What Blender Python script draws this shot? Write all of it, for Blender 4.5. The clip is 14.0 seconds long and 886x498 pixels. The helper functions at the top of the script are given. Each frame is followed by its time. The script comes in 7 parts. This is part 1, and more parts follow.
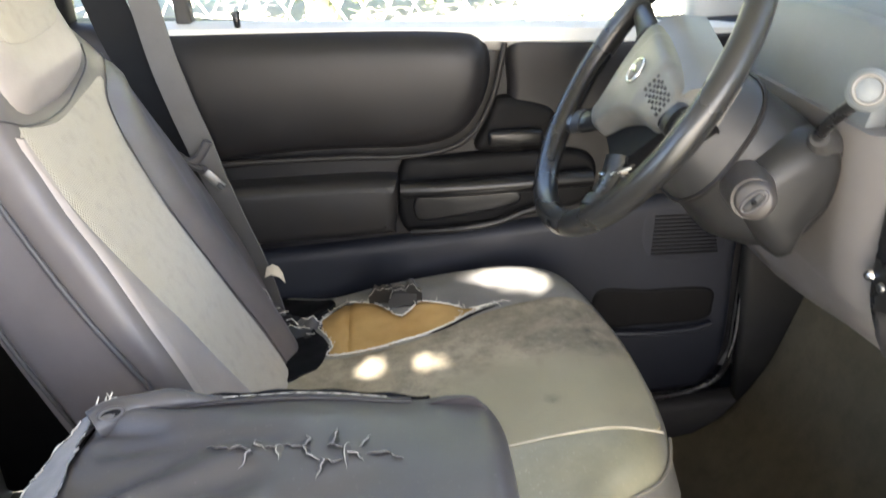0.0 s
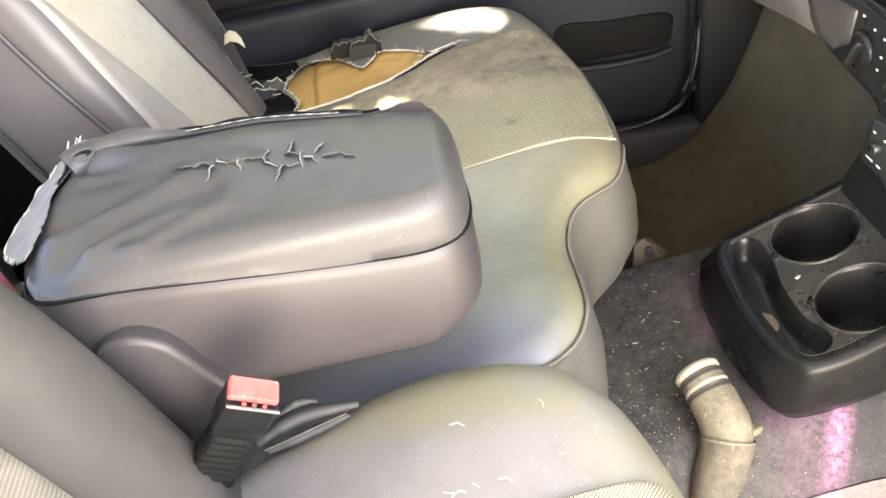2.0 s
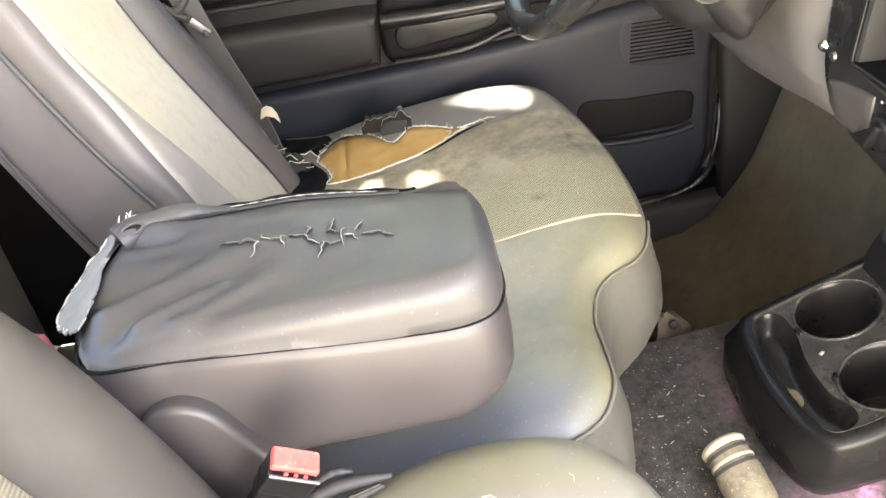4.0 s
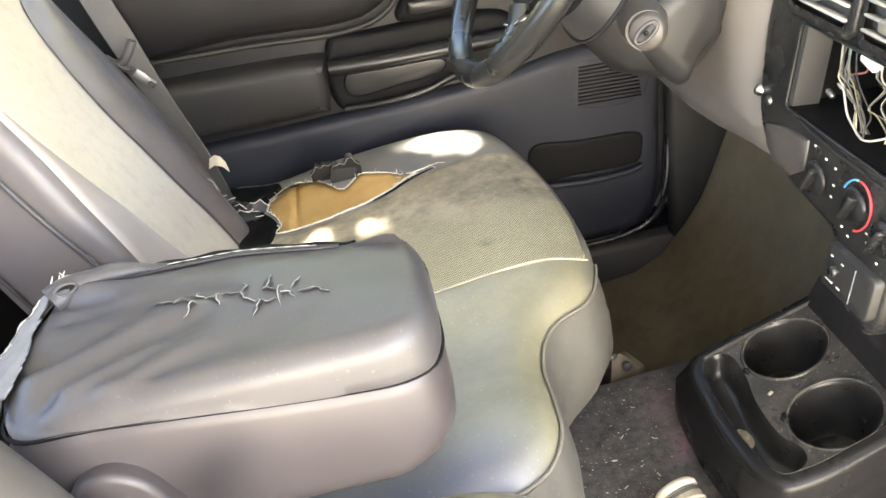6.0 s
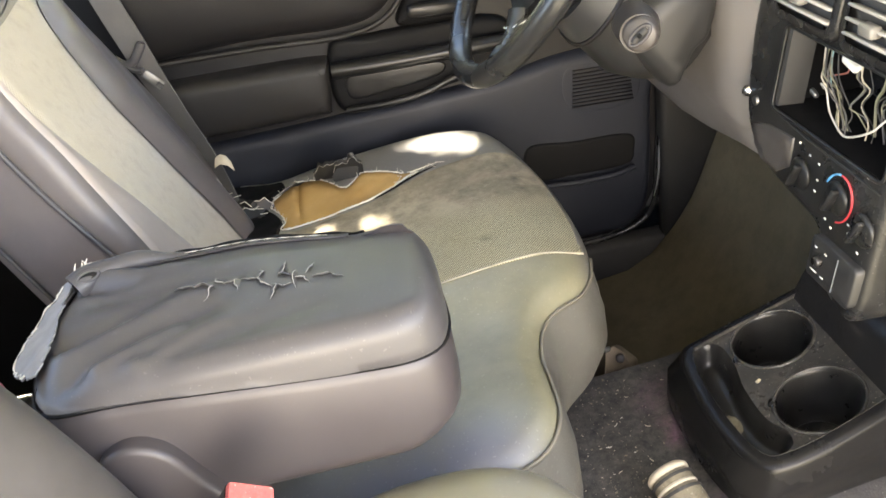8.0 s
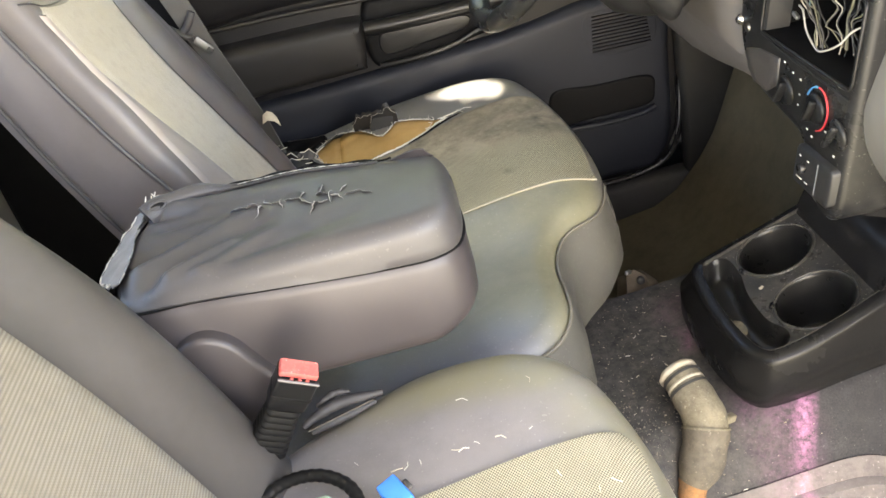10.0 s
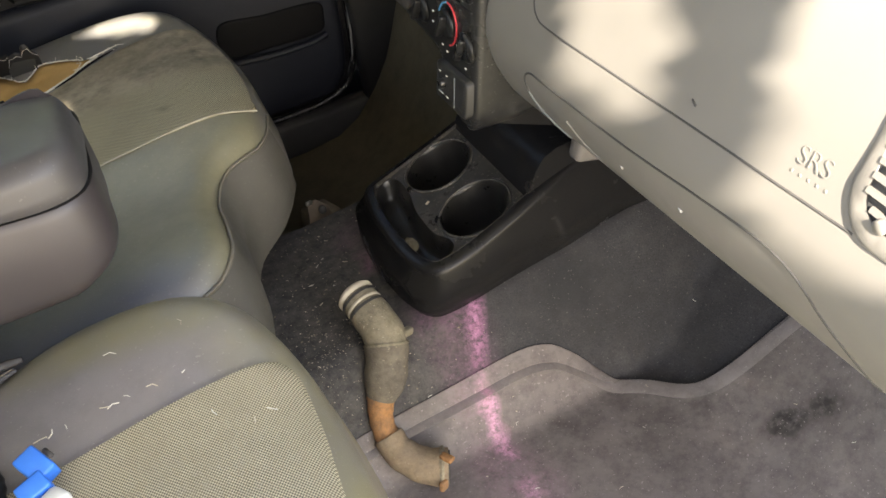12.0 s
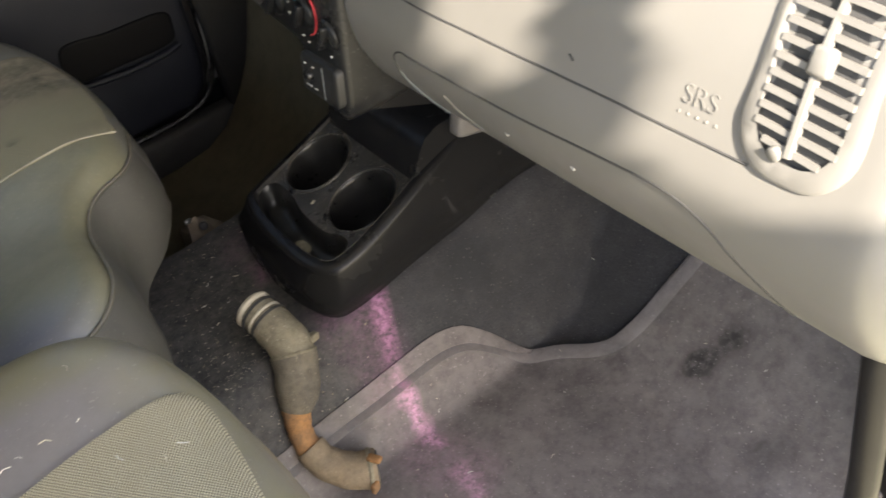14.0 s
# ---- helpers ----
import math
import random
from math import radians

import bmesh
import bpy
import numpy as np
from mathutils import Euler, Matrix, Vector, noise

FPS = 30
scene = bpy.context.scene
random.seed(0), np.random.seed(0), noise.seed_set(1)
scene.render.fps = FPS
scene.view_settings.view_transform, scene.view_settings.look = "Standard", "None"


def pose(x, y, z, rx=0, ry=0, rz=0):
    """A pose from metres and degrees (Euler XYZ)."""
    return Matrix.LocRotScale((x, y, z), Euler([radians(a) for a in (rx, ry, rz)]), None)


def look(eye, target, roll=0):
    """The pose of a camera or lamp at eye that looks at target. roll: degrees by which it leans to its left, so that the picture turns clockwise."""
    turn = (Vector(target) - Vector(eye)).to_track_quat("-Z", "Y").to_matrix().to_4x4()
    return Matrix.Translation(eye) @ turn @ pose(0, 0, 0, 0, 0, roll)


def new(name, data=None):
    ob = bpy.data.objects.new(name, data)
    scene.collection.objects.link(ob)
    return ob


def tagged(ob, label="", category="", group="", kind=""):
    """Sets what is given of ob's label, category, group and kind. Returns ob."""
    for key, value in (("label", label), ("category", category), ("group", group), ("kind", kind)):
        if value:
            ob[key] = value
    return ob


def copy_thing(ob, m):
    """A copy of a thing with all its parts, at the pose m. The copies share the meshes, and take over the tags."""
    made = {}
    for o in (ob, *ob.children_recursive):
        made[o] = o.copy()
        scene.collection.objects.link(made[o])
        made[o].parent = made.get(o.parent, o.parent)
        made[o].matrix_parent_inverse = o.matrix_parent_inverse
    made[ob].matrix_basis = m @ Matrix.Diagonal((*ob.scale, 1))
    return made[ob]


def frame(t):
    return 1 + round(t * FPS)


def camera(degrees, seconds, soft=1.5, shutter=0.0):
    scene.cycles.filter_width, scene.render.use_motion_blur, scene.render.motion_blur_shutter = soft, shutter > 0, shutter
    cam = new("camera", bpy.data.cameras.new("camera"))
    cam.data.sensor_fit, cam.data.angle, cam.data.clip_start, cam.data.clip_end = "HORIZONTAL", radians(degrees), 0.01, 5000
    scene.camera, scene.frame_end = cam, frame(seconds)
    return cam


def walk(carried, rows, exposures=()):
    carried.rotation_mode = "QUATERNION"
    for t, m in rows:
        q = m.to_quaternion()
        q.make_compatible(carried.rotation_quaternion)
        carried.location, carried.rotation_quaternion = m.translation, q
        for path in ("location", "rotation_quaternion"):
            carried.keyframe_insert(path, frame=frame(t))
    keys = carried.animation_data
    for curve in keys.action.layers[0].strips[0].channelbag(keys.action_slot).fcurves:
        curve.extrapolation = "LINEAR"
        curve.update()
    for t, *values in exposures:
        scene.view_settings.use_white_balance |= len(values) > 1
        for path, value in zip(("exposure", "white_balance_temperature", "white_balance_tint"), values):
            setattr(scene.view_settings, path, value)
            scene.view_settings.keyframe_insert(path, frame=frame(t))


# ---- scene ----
cam = camera(53.8, 14.0, shutter=0.4)
PATH = [
    (0, (0.13, 0.114, 1.078), (0.206, 1.943, 0.272), -4.2),
    (0.5, (0.146, 0.085, 1.073), (0.203, 1.841, 0.117), -7.1),
    (1, (0.153, 0.065, 1.043), (0.164, 1.716, -0.087), -8.8),
    (1.5, (0.148, 0.052, 1.025), (0.14, 1.632, -0.202), -10.0),
    (2, (0.158, 0.037, 1.032), (0.178, 1.632, -0.174), -11.2),
    (2.5, (0.158, 0.029, 1.039), (0.209, 1.646, -0.137), -10.7),
    (3, (0.145, 0.022, 1.046), (0.168, 1.666, -0.093), -10.2),
    (5.5, (0.16, 0.024, 1.065), (0.169, 1.739, 0.037), -11.0),
    (6, (0.174, 0.031, 1.063), (0.27, 1.747, 0.038), -10.6),
    (6.5, (0.168, 0.035, 1.065), (0.279, 1.751, 0.044), -9.6),
    (7, (0.164, 0.026, 1.074), (0.284, 1.76, 0.084), -9.3),
    (7.5, (0.165, 0.002, 1.076), (0.315, 1.74, 0.099), -9.9),
    (8, (0.155, -0.011, 1.072), (0.276, 1.709, 0.059), -10.1),
    (10.5, (0.192, -0.157, 1.078), (0.163, 1.535, 0.011), -15.4),
    (11, (0.214, -0.134, 1.052), (0.503, 1.439, -0.148), -13.4),
    (11.5, (0.23, -0.151, 1.05), (0.642, 1.36, -0.192), -11.8),
    (12, (0.252, -0.159, 1.043), (0.757, 1.312, -0.215), -10.1),
    (12.5, (0.226, -0.137, 1.028), (0.755, 1.324, -0.231), -10.6),
    (13, (0.208, -0.107, 1.025), (0.724, 1.359, -0.235), -12.8),
    (13.5, (0.231, -0.125, 1.019), (0.826, 1.289, -0.264), -13.2),
    (14, (0.254, -0.136, 1.022), (0.963, 1.199, -0.288), -13.2),
]
EXPOSURES = [(0, 4.12, 6800, 14), (0.5, 3.77, 6800, 15), (1, 4.30, 7250, 14), (1.5, 4.71, 7500, 13), (3, 4.87, 7550, 13), (5.5, 4.85, 7450, 13), (6, 4.87, 7400, 13), (7, 4.47, 7450, 13), (8, 4.37, 7450, 13), (10.5, 4.22, 7450, 12), (11, 4.22, 7400, 12), (11.5, 3.58, 7450, 12), (12, 3.22, 7500, 12), (12.5, 2.92, 7600, 12), (13, 3.42, 7500, 12), (13.5, 3.47, 7500, 12), (14, 2.92, 7300, 12)]
walk(cam, [(t, look(eye, target, roll)) for t, eye, target, roll in PATH], EXPOSURES)

# ---- world, sun and exposure ----
SUN = Vector((-0.16, -0.86, 0.58)).normalized()
world = bpy.data.worlds.new("sky")
scene.world = world
world.use_nodes = True
wn = world.node_tree.nodes
sky = wn.new("ShaderNodeTexSky")
sky.sky_type, sky.sun_disc = "NISHITA", False
sky.sun_elevation, sky.sun_rotation = math.asin(SUN.z), math.atan2(SUN.x, SUN.y)
world.node_tree.links.new(sky.outputs[0], wn["Background"].inputs[0])
wn["Background"].inputs[1].default_value = 0.092
sun_data = bpy.data.lights.new("sun", "SUN")
sun_data.energy, sun_data.angle, sun_data.color = 5.0, radians(0.36), (1.0, 0.97, 0.91)
sun_lamp = new("sun", sun_data)
sun_lamp.matrix_world = look(SUN * 20, (0, 0, 0))
# added fill lamp outside the passenger door opening, for daylight off bright ground and sky
door_data = bpy.data.lights.new("door_fill", "AREA")
door_data.shape, door_data.size, door_data.size_y = "RECTANGLE", 1.1, 1.0
door_data.energy, door_data.color = 1.22, (0.82, 0.84, 1.0)
door_light = new("door_fill", door_data)
door_light.matrix_world = look((0.40, -0.30, 0.86), (0.40, 1.0, 0.46))


# ---- materials ----
def nodes_of(name):
    m = bpy.data.materials.new(name)
    m.use_nodes = True
    t = m.node_tree
    return m, t, t.nodes["Principled BSDF"]


def mixer(t, a, b, fac):
    n = t.nodes.new("ShaderNodeMix")
    n.data_type = "RGBA"
    for socket, v in ((n.inputs[0], fac), (n.inputs[6], a), (n.inputs[7], b)):
        if isinstance(v, bpy.types.NodeSocket):
            t.links.new(v, socket)
        else:
            socket.default_value = v
    return n.outputs[2]


def math_node(t, op, a, b=0.0, c=0.0):
    n = t.nodes.new("ShaderNodeMath")
    n.operation = op
    for socket, v in zip(n.inputs, (a, b, c)):
        if isinstance(v, bpy.types.NodeSocket):
            t.links.new(v, socket)
        else:
            socket.default_value = v
    return n.outputs[0]


def noise_node(t, coord, scale, detail=4.0, rough=0.6):
    n = t.nodes.new("ShaderNodeTexNoise")
    n.inputs["Scale"].default_value, n.inputs["Detail"].default_value, n.inputs["Roughness"].default_value = scale, detail, rough
    t.links.new(coord, n.inputs["Vector"])
    return n.outputs["Fac"]


def ramp(t, fac, lo, hi):
    n = t.nodes.new("ShaderNodeMapRange")
    n.inputs["From Min"].default_value, n.inputs["From Max"].default_value = lo, hi
    t.links.new(fac, n.inputs["Value"])
    return n.outputs["Result"]


def bump(t, height, strength, distance, p):
    n = t.nodes.new("ShaderNodeBump")
    n.inputs["Strength"].default_value, n.inputs["Distance"].default_value = strength, distance
    t.links.new(height, n.inputs["Height"])
    t.links.new(n.outputs[0], p.inputs["Normal"])


def c4(c):
    return (*c, 1.0)


def surf(name, a, b=None, rough=0.5, scale=9.0, grain=900.0, relief=0.25, metal=0.0, dust=0.0, dust_col=(0.5, 0.48, 0.44),
         spec=0.5, mask="", mask_col=(0.6, 0.2, 0.4), mottle=0.0, soft="", soft_col=(0.17, 0.175, 0.19)):
    """A plain material: two colours in cloudy stains, a fine grain in relief, and bits of dust."""
    m, t, p = nodes_of(name)
    coord = t.nodes.new("ShaderNodeTexCoord").outputs["Object"]
    b = b or tuple(0.8 * v for v in a)
    stain = ramp(t, noise_node(t, coord, scale), 0.35, 0.65)
    fine = noise_node(t, coord, grain or 100.0, 2.0)
    col = mixer(t, c4(a), c4(b), stain)
    dark = col if not grain else mixer(t, col, c4(tuple(0.86 * v for v in a)), ramp(t, fine, 0.40, 0.75))
    if mottle:
        # dirt rubbed in, at two sizes
        blot = ramp(t, noise_node(t, coord, scale * 5.5, 8.0, 0.74), 0.44, 0.68)
        dark = mixer(t, dark, c4(tuple(0.45 * v for v in b)), math_node(t, "MULTIPLY", blot, mottle))
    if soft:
        # a wide tint following the seat's shape: bluish and olive reflected light, painted
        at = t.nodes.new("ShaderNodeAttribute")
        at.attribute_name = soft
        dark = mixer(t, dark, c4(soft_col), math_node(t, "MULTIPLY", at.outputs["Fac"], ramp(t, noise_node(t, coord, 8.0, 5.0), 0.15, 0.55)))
    if mask:
        at = t.nodes.new("ShaderNodeAttribute")
        at.attribute_name = mask
        broken = math_node(t, "MULTIPLY", at.outputs["Fac"], ramp(t, noise_node(t, coord, 150.0, 6.0, 0.8), 0.34, 0.58))
        dark = mixer(t, dark, c4(mask_col), broken)
        grime = t.nodes.new("ShaderNodeAttribute")
        grime.attribute_name = "grime"
        dark = mixer(t, dark, c4(tuple(0.14 * v for v in a)), math_node(t, "MULTIPLY", grime.outputs["Fac"], ramp(t, noise_node(t, coord, 90.0, 4.0), 0.2, 0.55)))
        powder = t.nodes.new("ShaderNodeAttribute")
        powder.attribute_name = "dusty"
        dark = mixer(t, dark, c4((0.165, 0.152, 0.132)), math_node(t, "MULTIPLY", powder.outputs["Fac"], ramp(t, noise_node(t, coord, 55.0, 8.0, 0.8), 0.36, 0.66)))
    if dust:
        film = math_node(t, "MULTIPLY", ramp(t, noise_node(t, coord, scale * 2.3, 6.0, 0.7), 0.48, 0.8), dust * 0.55)
        dark = mixer(t, dark, c4(dust_col), film)
        bits = math_node(t, "MULTIPLY", ramp(t, noise_node(t, coord, 300.0, 1.0), 0.70 - 0.03 * dust, 0.74), dust)
        dark = mixer(t, dark, c4(tuple(min(0.8, 1.4 * v) for v in dust_col)), bits)
    t.links.new(dark, p.inputs["Base Color"])
    r = math_node(t, "MULTIPLY_ADD", noise_node(t, coord, scale * 3.1, 5.0), 0.3, rough - 0.15)
    t.links.new(r, p.inputs["Roughness"])
    p.inputs["Metallic"].default_value, p.inputs["Specular IOR Level"].default_value = metal, spec
    if relief:
        bump(t, fine, relief, 0.001, p)
    return m


def weave(name, a, b, axes, period=0.0042, stain=(0.2, 0.17, 0.12), worn=0.35, ribbed=False, bare=""):
    """Seat cloth: a fine chequer of two yarns in relief, with cloudy soiling."""
    m, t, p = nodes_of(name)
    coord = t.nodes.new("ShaderNodeTexCoord").outputs["Object"]
    sep = t.nodes.new("ShaderNodeSeparateXYZ")
    t.links.new(coord, sep.inputs[0])
    k = 2 * math.pi / period
    u = math_node(t, "SINE", math_node(t, "MULTIPLY", sep.outputs[axes[0]], k))
    v = math_node(t, "SINE", math_node(t, "MULTIPLY", sep.outputs[axes[1]], k * 0.8))
    if ribbed:
        u = math_node(t, "MULTIPLY_ADD", u, 0.35, 0.65)
    w = math_node(t, "MULTIPLY_ADD", math_node(t, "MULTIPLY", u, v), 0.5, 0.5)
    col = mixer(t, c4(a), c4(b), ramp(t, w, 0.28, 0.72))
    if bare:
        # rubbed bare and brown where people sat, the weave gone
        at = t.nodes.new("ShaderNodeAttribute")
        at.attribute_name = bare
        spots = mixer(t, c4((0.325, 0.284, 0.208)), c4((0.125, 0.110, 0.082)), ramp(t, noise_node(t, coord, 18.0, 8.0, 0.75), 0.42, 0.70))
        keep = math_node(t, "MULTIPLY_ADD", at.outputs["Fac"], -1.0, 1.0)
        w = math_node(t, "MULTIPLY", w, keep)
        col = mixer(t, col, spots, at.outputs["Fac"])
        soot = t.nodes.new("ShaderNodeAttribute")
        soot.attribute_name = "soot"
        col = mixer(t, col, c4((0.03, 0.028, 0.025)), math_node(t, "MULTIPLY", soot.outputs["Fac"], ramp(t, noise_node(t, coord, 70.0, 5.0, 0.7), 0.3, 0.6)))
    cloud = math_node(t, "MULTIPLY", ramp(t, noise_node(t, coord, 7.0, 6.0, 0.65), 0.42, 0.72), worn)
    col = mixer(t, col, c4(stain), cloud)
    col = mixer(t, col, c4(tuple(0.6 * x for x in a)), math_node(t, "MULTIPLY", ramp(t, noise_node(t, coord, 60.0, 4.0), 0.5, 0.8), 0.5))
    t.links.new(col, p.inputs["Base Color"])
    p.inputs["Roughness"].default_value = 0.85
    p.inputs["Specular IOR Level"].default_value = 0.25
    bump(t, w, 0.6, 0.0012, p)
    return m


# grey vinyl; the greenish light reflected on it is put into the colour
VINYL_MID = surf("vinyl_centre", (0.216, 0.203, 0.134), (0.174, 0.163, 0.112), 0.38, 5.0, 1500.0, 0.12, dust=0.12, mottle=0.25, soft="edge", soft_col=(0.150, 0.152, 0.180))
VINYL_PASS = surf("vinyl_passenger", (0.205, 0.189, 0.190), (0.180, 0.164, 0.156), 0.38, 4.0, 1500.0, 0.12, dust=0.1, mottle=0.25, soft="crest", soft_col=(0.200, 0.183, 0.116))
# vinyl of the seat's front face, with that side's shade put into the colour
VINYL_SHADED_FRONT = surf("vinyl_shaded_front", (0.104, 0.100, 0.087), (0.084, 0.081, 0.073), 0.45, 6.0, 1500.0, 0.15, dust=0.1)
VINYL_GREY = surf("vinyl_grey", (0.122, 0.107, 0.104), (0.100, 0.088, 0.086), 0.40, 6.0, 0.0, 0.0, mottle=0.12)
VINYL_PALE = surf("vinyl_pale", (0.335, 0.295, 0.274), (0.28, 0.247, 0.230), 0.45, 6.0, 1500.0, 0.08, mottle=0.12)
VINYL_BACK = surf("vinyl_backrest", (0.062, 0.056, 0.052), (0.052, 0.047, 0.043), 0.42, 6.0, 0.0, 0.0, mottle=0.15)
VINYL_LID = surf("vinyl_lid", (0.063, 0.059, 0.060), (0.052, 0.049, 0.050), 0.42, 3.0, 1300.0, 0.06, spec=0.40, dust=0.04)
VINYL_ARM = surf("armrest_plastic", (0.050, 0.043, 0.044), (0.043, 0.037, 0.038), 0.44, 5.0, 1300.0, 0.05)
PIPING = surf("piping", (0.155, 0.142, 0.114), None, 0.7, 30.0, 1200.0, 0.3)
PIPING_TOP = surf("piping_cream", (0.36, 0.33, 0.255), (0.25, 0.225, 0.17), 0.7, 30.0, 1200.0, 0.1)
FABRIC = weave("seat_cloth_flat", (0.42, 0.385, 0.265), (0.105, 0.096, 0.066), (0, 1), 0.0036, stain=(0.14, 0.115, 0.08), worn=0.45, bare="bare")
FABRIC_BACK = weave("seat_cloth_back", (0.47, 0.428, 0.365), (0.36, 0.328, 0.28), (1, 2), 0.0034, stain=(0.40, 0.35, 0.26), worn=0.6)
FABRIC_PBACK = weave("seat_cloth_passenger_back", (0.235, 0.212, 0.172), (0.155, 0.139, 0.112), (1, 2), 0.0026, stain=(0.18, 0.155, 0.115), worn=0.5, ribbed=True)
FABRIC_PASS = weave("seat_cloth_passenger", (0.46, 0.415, 0.295), (0.105, 0.094, 0.066), (0, 1), 0.0028, worn=0.55)
FOAM = surf("foam", (0.50, 0.33, 0.14), (0.40, 0.24, 0.09), 0.9, 14.0, 700.0, 0.5, spec=0.1)
FRAY = surf("frayed_edge", (0.62, 0.59, 0.52), None, 0.9, 40.0, 900.0, 0.4, spec=0.1)
BLACK = surf("black_plastic", (0.010, 0.010, 0.011), (0.016, 0.016, 0.016), 0.26, 8.0, 1300.0, 0.15, dust=0.08)
BLACK_DULL = surf("black_dull", (0.036, 0.035, 0.034), (0.05, 0.048, 0.046), 0.7, 8.0, 900.0, 0.3)
CONSOLE_SHELL = surf("console_shell", (0.010, 0.010, 0.0105), (0.016, 0.0155, 0.0155), 0.24, 4.0, 900.0, 0.1, spec=0.22)
CONSOLE = surf("console_plastic", (0.030, 0.029, 0.027), (0.062, 0.058, 0.053), 0.30, 12.0, 900.0, 0.2, dust=0.6, dust_col=(0.25, 0.22, 0.185), spec=0.4)
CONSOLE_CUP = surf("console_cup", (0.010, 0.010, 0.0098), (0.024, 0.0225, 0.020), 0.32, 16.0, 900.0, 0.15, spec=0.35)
DOOR_DARK = surf("door_vinyl", (0.0135, 0.0128, 0.0138), (0.010, 0.0096, 0.0104), 0.38, 3.0, 1200.0, 0.2, spec=0.25)
DOOR_BAND = surf("door_band", (0.020, 0.0184, 0.0178), (0.016, 0.0147, 0.0142), 0.45, 4.0, 1300.0, 0.15, spec=0.22)
DOOR_NAVY = surf("door_lower", (0.017, 0.0192, 0.0265), (0.0138, 0.0155, 0.0212), 0.5, 5.0, 1200.0, 0.2, spec=0.26)
DASH = surf("dash_grey", (0.158, 0.150, 0.137), (0.142, 0.135, 0.123), 0.36, 4.0, 0.0, 0.0)
# raised and bluish: the haze over the upper dash is put into this colour
DASH_DARK = surf("dash_dark", (0.142, 0.155, 0.160), (0.124, 0.136, 0.142), 0.5, 5.0, 1500.0, 0.2, dust=0.05)
KNEE = surf("knee_panel", (0.165, 0.152, 0.143), (0.145, 0.134, 0.127), 0.5, 4.0, 1500.0, 0.2)
TAUPE = surf("taupe_plastic", (0.060, 0.054, 0.050), (0.050, 0.045, 0.042), 0.42, 4.0, 1500.0, 0.15)
SHROUD = surf("column_shroud", (0.023, 0.023, 0.023), (0.019, 0.019, 0.019), 0.42, 4.0, 1500.0, 0.15, spec=0.35)
CARPET = surf("carpet_dark", (0.026, 0.026, 0.029), (0.046, 0.045, 0.048), 0.8, 8.0, 420.0, 0.6, dust=0.16, dust_col=(0.24, 0.22, 0.21), mask="pink", mask_col=(0.50, 0.22, 0.39), spec=0.3, mottle=0.5)
MAT = surf("rubber_mat", (0.188, 0.165, 0.158), (0.140, 0.122, 0.118), 0.7, 9.0, 600.0, 0.45, dust=0.25, dust_col=(0.46, 0.42, 0.40), mask="pink", mask_col=(0.64, 0.33, 0.48), spec=0.3, mottle=0.6)
WHEEL = surf("wheel_rim", (0.016, 0.016, 0.016), (0.022, 0.022, 0.021), 0.27, 2.5, 1400.0, 0.06)
CHROME = surf("chrome", (0.75, 0.75, 0.74), None, 0.2, 9.0, 400.0, 0.0, metal=1.0)
WEBBING = surf("belt_webbing", (0.10, 0.095, 0.09), (0.085, 0.08, 0.077), 0.75, 10.0, 700.0, 0.5)
RED = surf("buckle_red", (0.56, 0.11, 0.095), (0.42, 0.075, 0.065), 0.42, 60.0, 800.0, 0.1, dust=0.5, dust_col=(0.55, 0.38, 0.34), mottle=0.3)
HOSE = surf("hose_rubber", (0.25, 0.218, 0.152), (0.135, 0.116, 0.08), 0.8, 22.0, 500.0, 0.6, dust=0.4, dust_col=(0.42, 0.38, 0.30), mottle=0.55)
HOSE_DARK = surf("hose_old_rubber", (0.15, 0.128, 0.096), (0.062, 0.055, 0.046), 0.85, 16.0, 500.0, 0.6, dust=0.5, dust_col=(0.24, 0.21, 0.16), mottle=0.5)
HOSE_RUST = surf("hose_rust", (0.36, 0.175, 0.065), (0.17, 0.105, 0.06), 0.85, 34.0, 500.0, 0.6, mottle=0.5)
HOSE_BROWN = surf("hose_brown", (0.25, 0.19, 0.125), (0.14, 0.105, 0.07), 0.85, 30.0, 500.0, 0.6, dust=0.25, dust_col=(0.34, 0.29, 0.21), mottle=0.4)
BLUE = surf("blue_plastic", (0.03, 0.20, 0.72), (0.025, 0.16, 0.60), 0.4, 20.0, 900.0, 0.1)
WHITE = surf("white_plastic", (0.72, 0.72, 0.68), (0.6, 0.6, 0.55), 0.5, 20.0, 900.0, 0.2)
GREEN = surf("verdigris", (0.20, 0.38, 0.27), (0.45, 0.44, 0.32), 0.8, 60.0, 500.0, 0.5)
PALE = surf("pale_scrap", (0.55, 0.49, 0.38), (0.4, 0.35, 0.27), 0.85, 40.0, 500.0, 0.4)
TRIM = surf("pillar_trim", (0.40, 0.38, 0.35), None, 0.6, 5.0, 1200.0, 0.2)
LINER = surf("headliner", (0.62, 0.60, 0.55), None, 0.9, 5.0, 600.0, 0.3)
GLOSS = surf("gloss_black", (0.0075, 0.0075, 0.008), (0.011, 0.011, 0.011), 0.32, 3.0, 1300.0, 0.04, spec=0.32)
STACK_SKIN = surf("stack_plastic", (0.011, 0.0115, 0.012), (0.016, 0.016, 0.0165), 0.30, 6.0, 1300.0, 0.12, dust=0.08, spec=0.28)
SATIN = surf("satin_metal", (0.50, 0.50, 0.49), None, 0.42, 9.0, 400.0, 0.0, metal=1.0)
TONGUE = surf("tongue_metal", (0.22, 0.215, 0.205), None, 0.45, 9.0, 400.0, 0.0, metal=1.0)
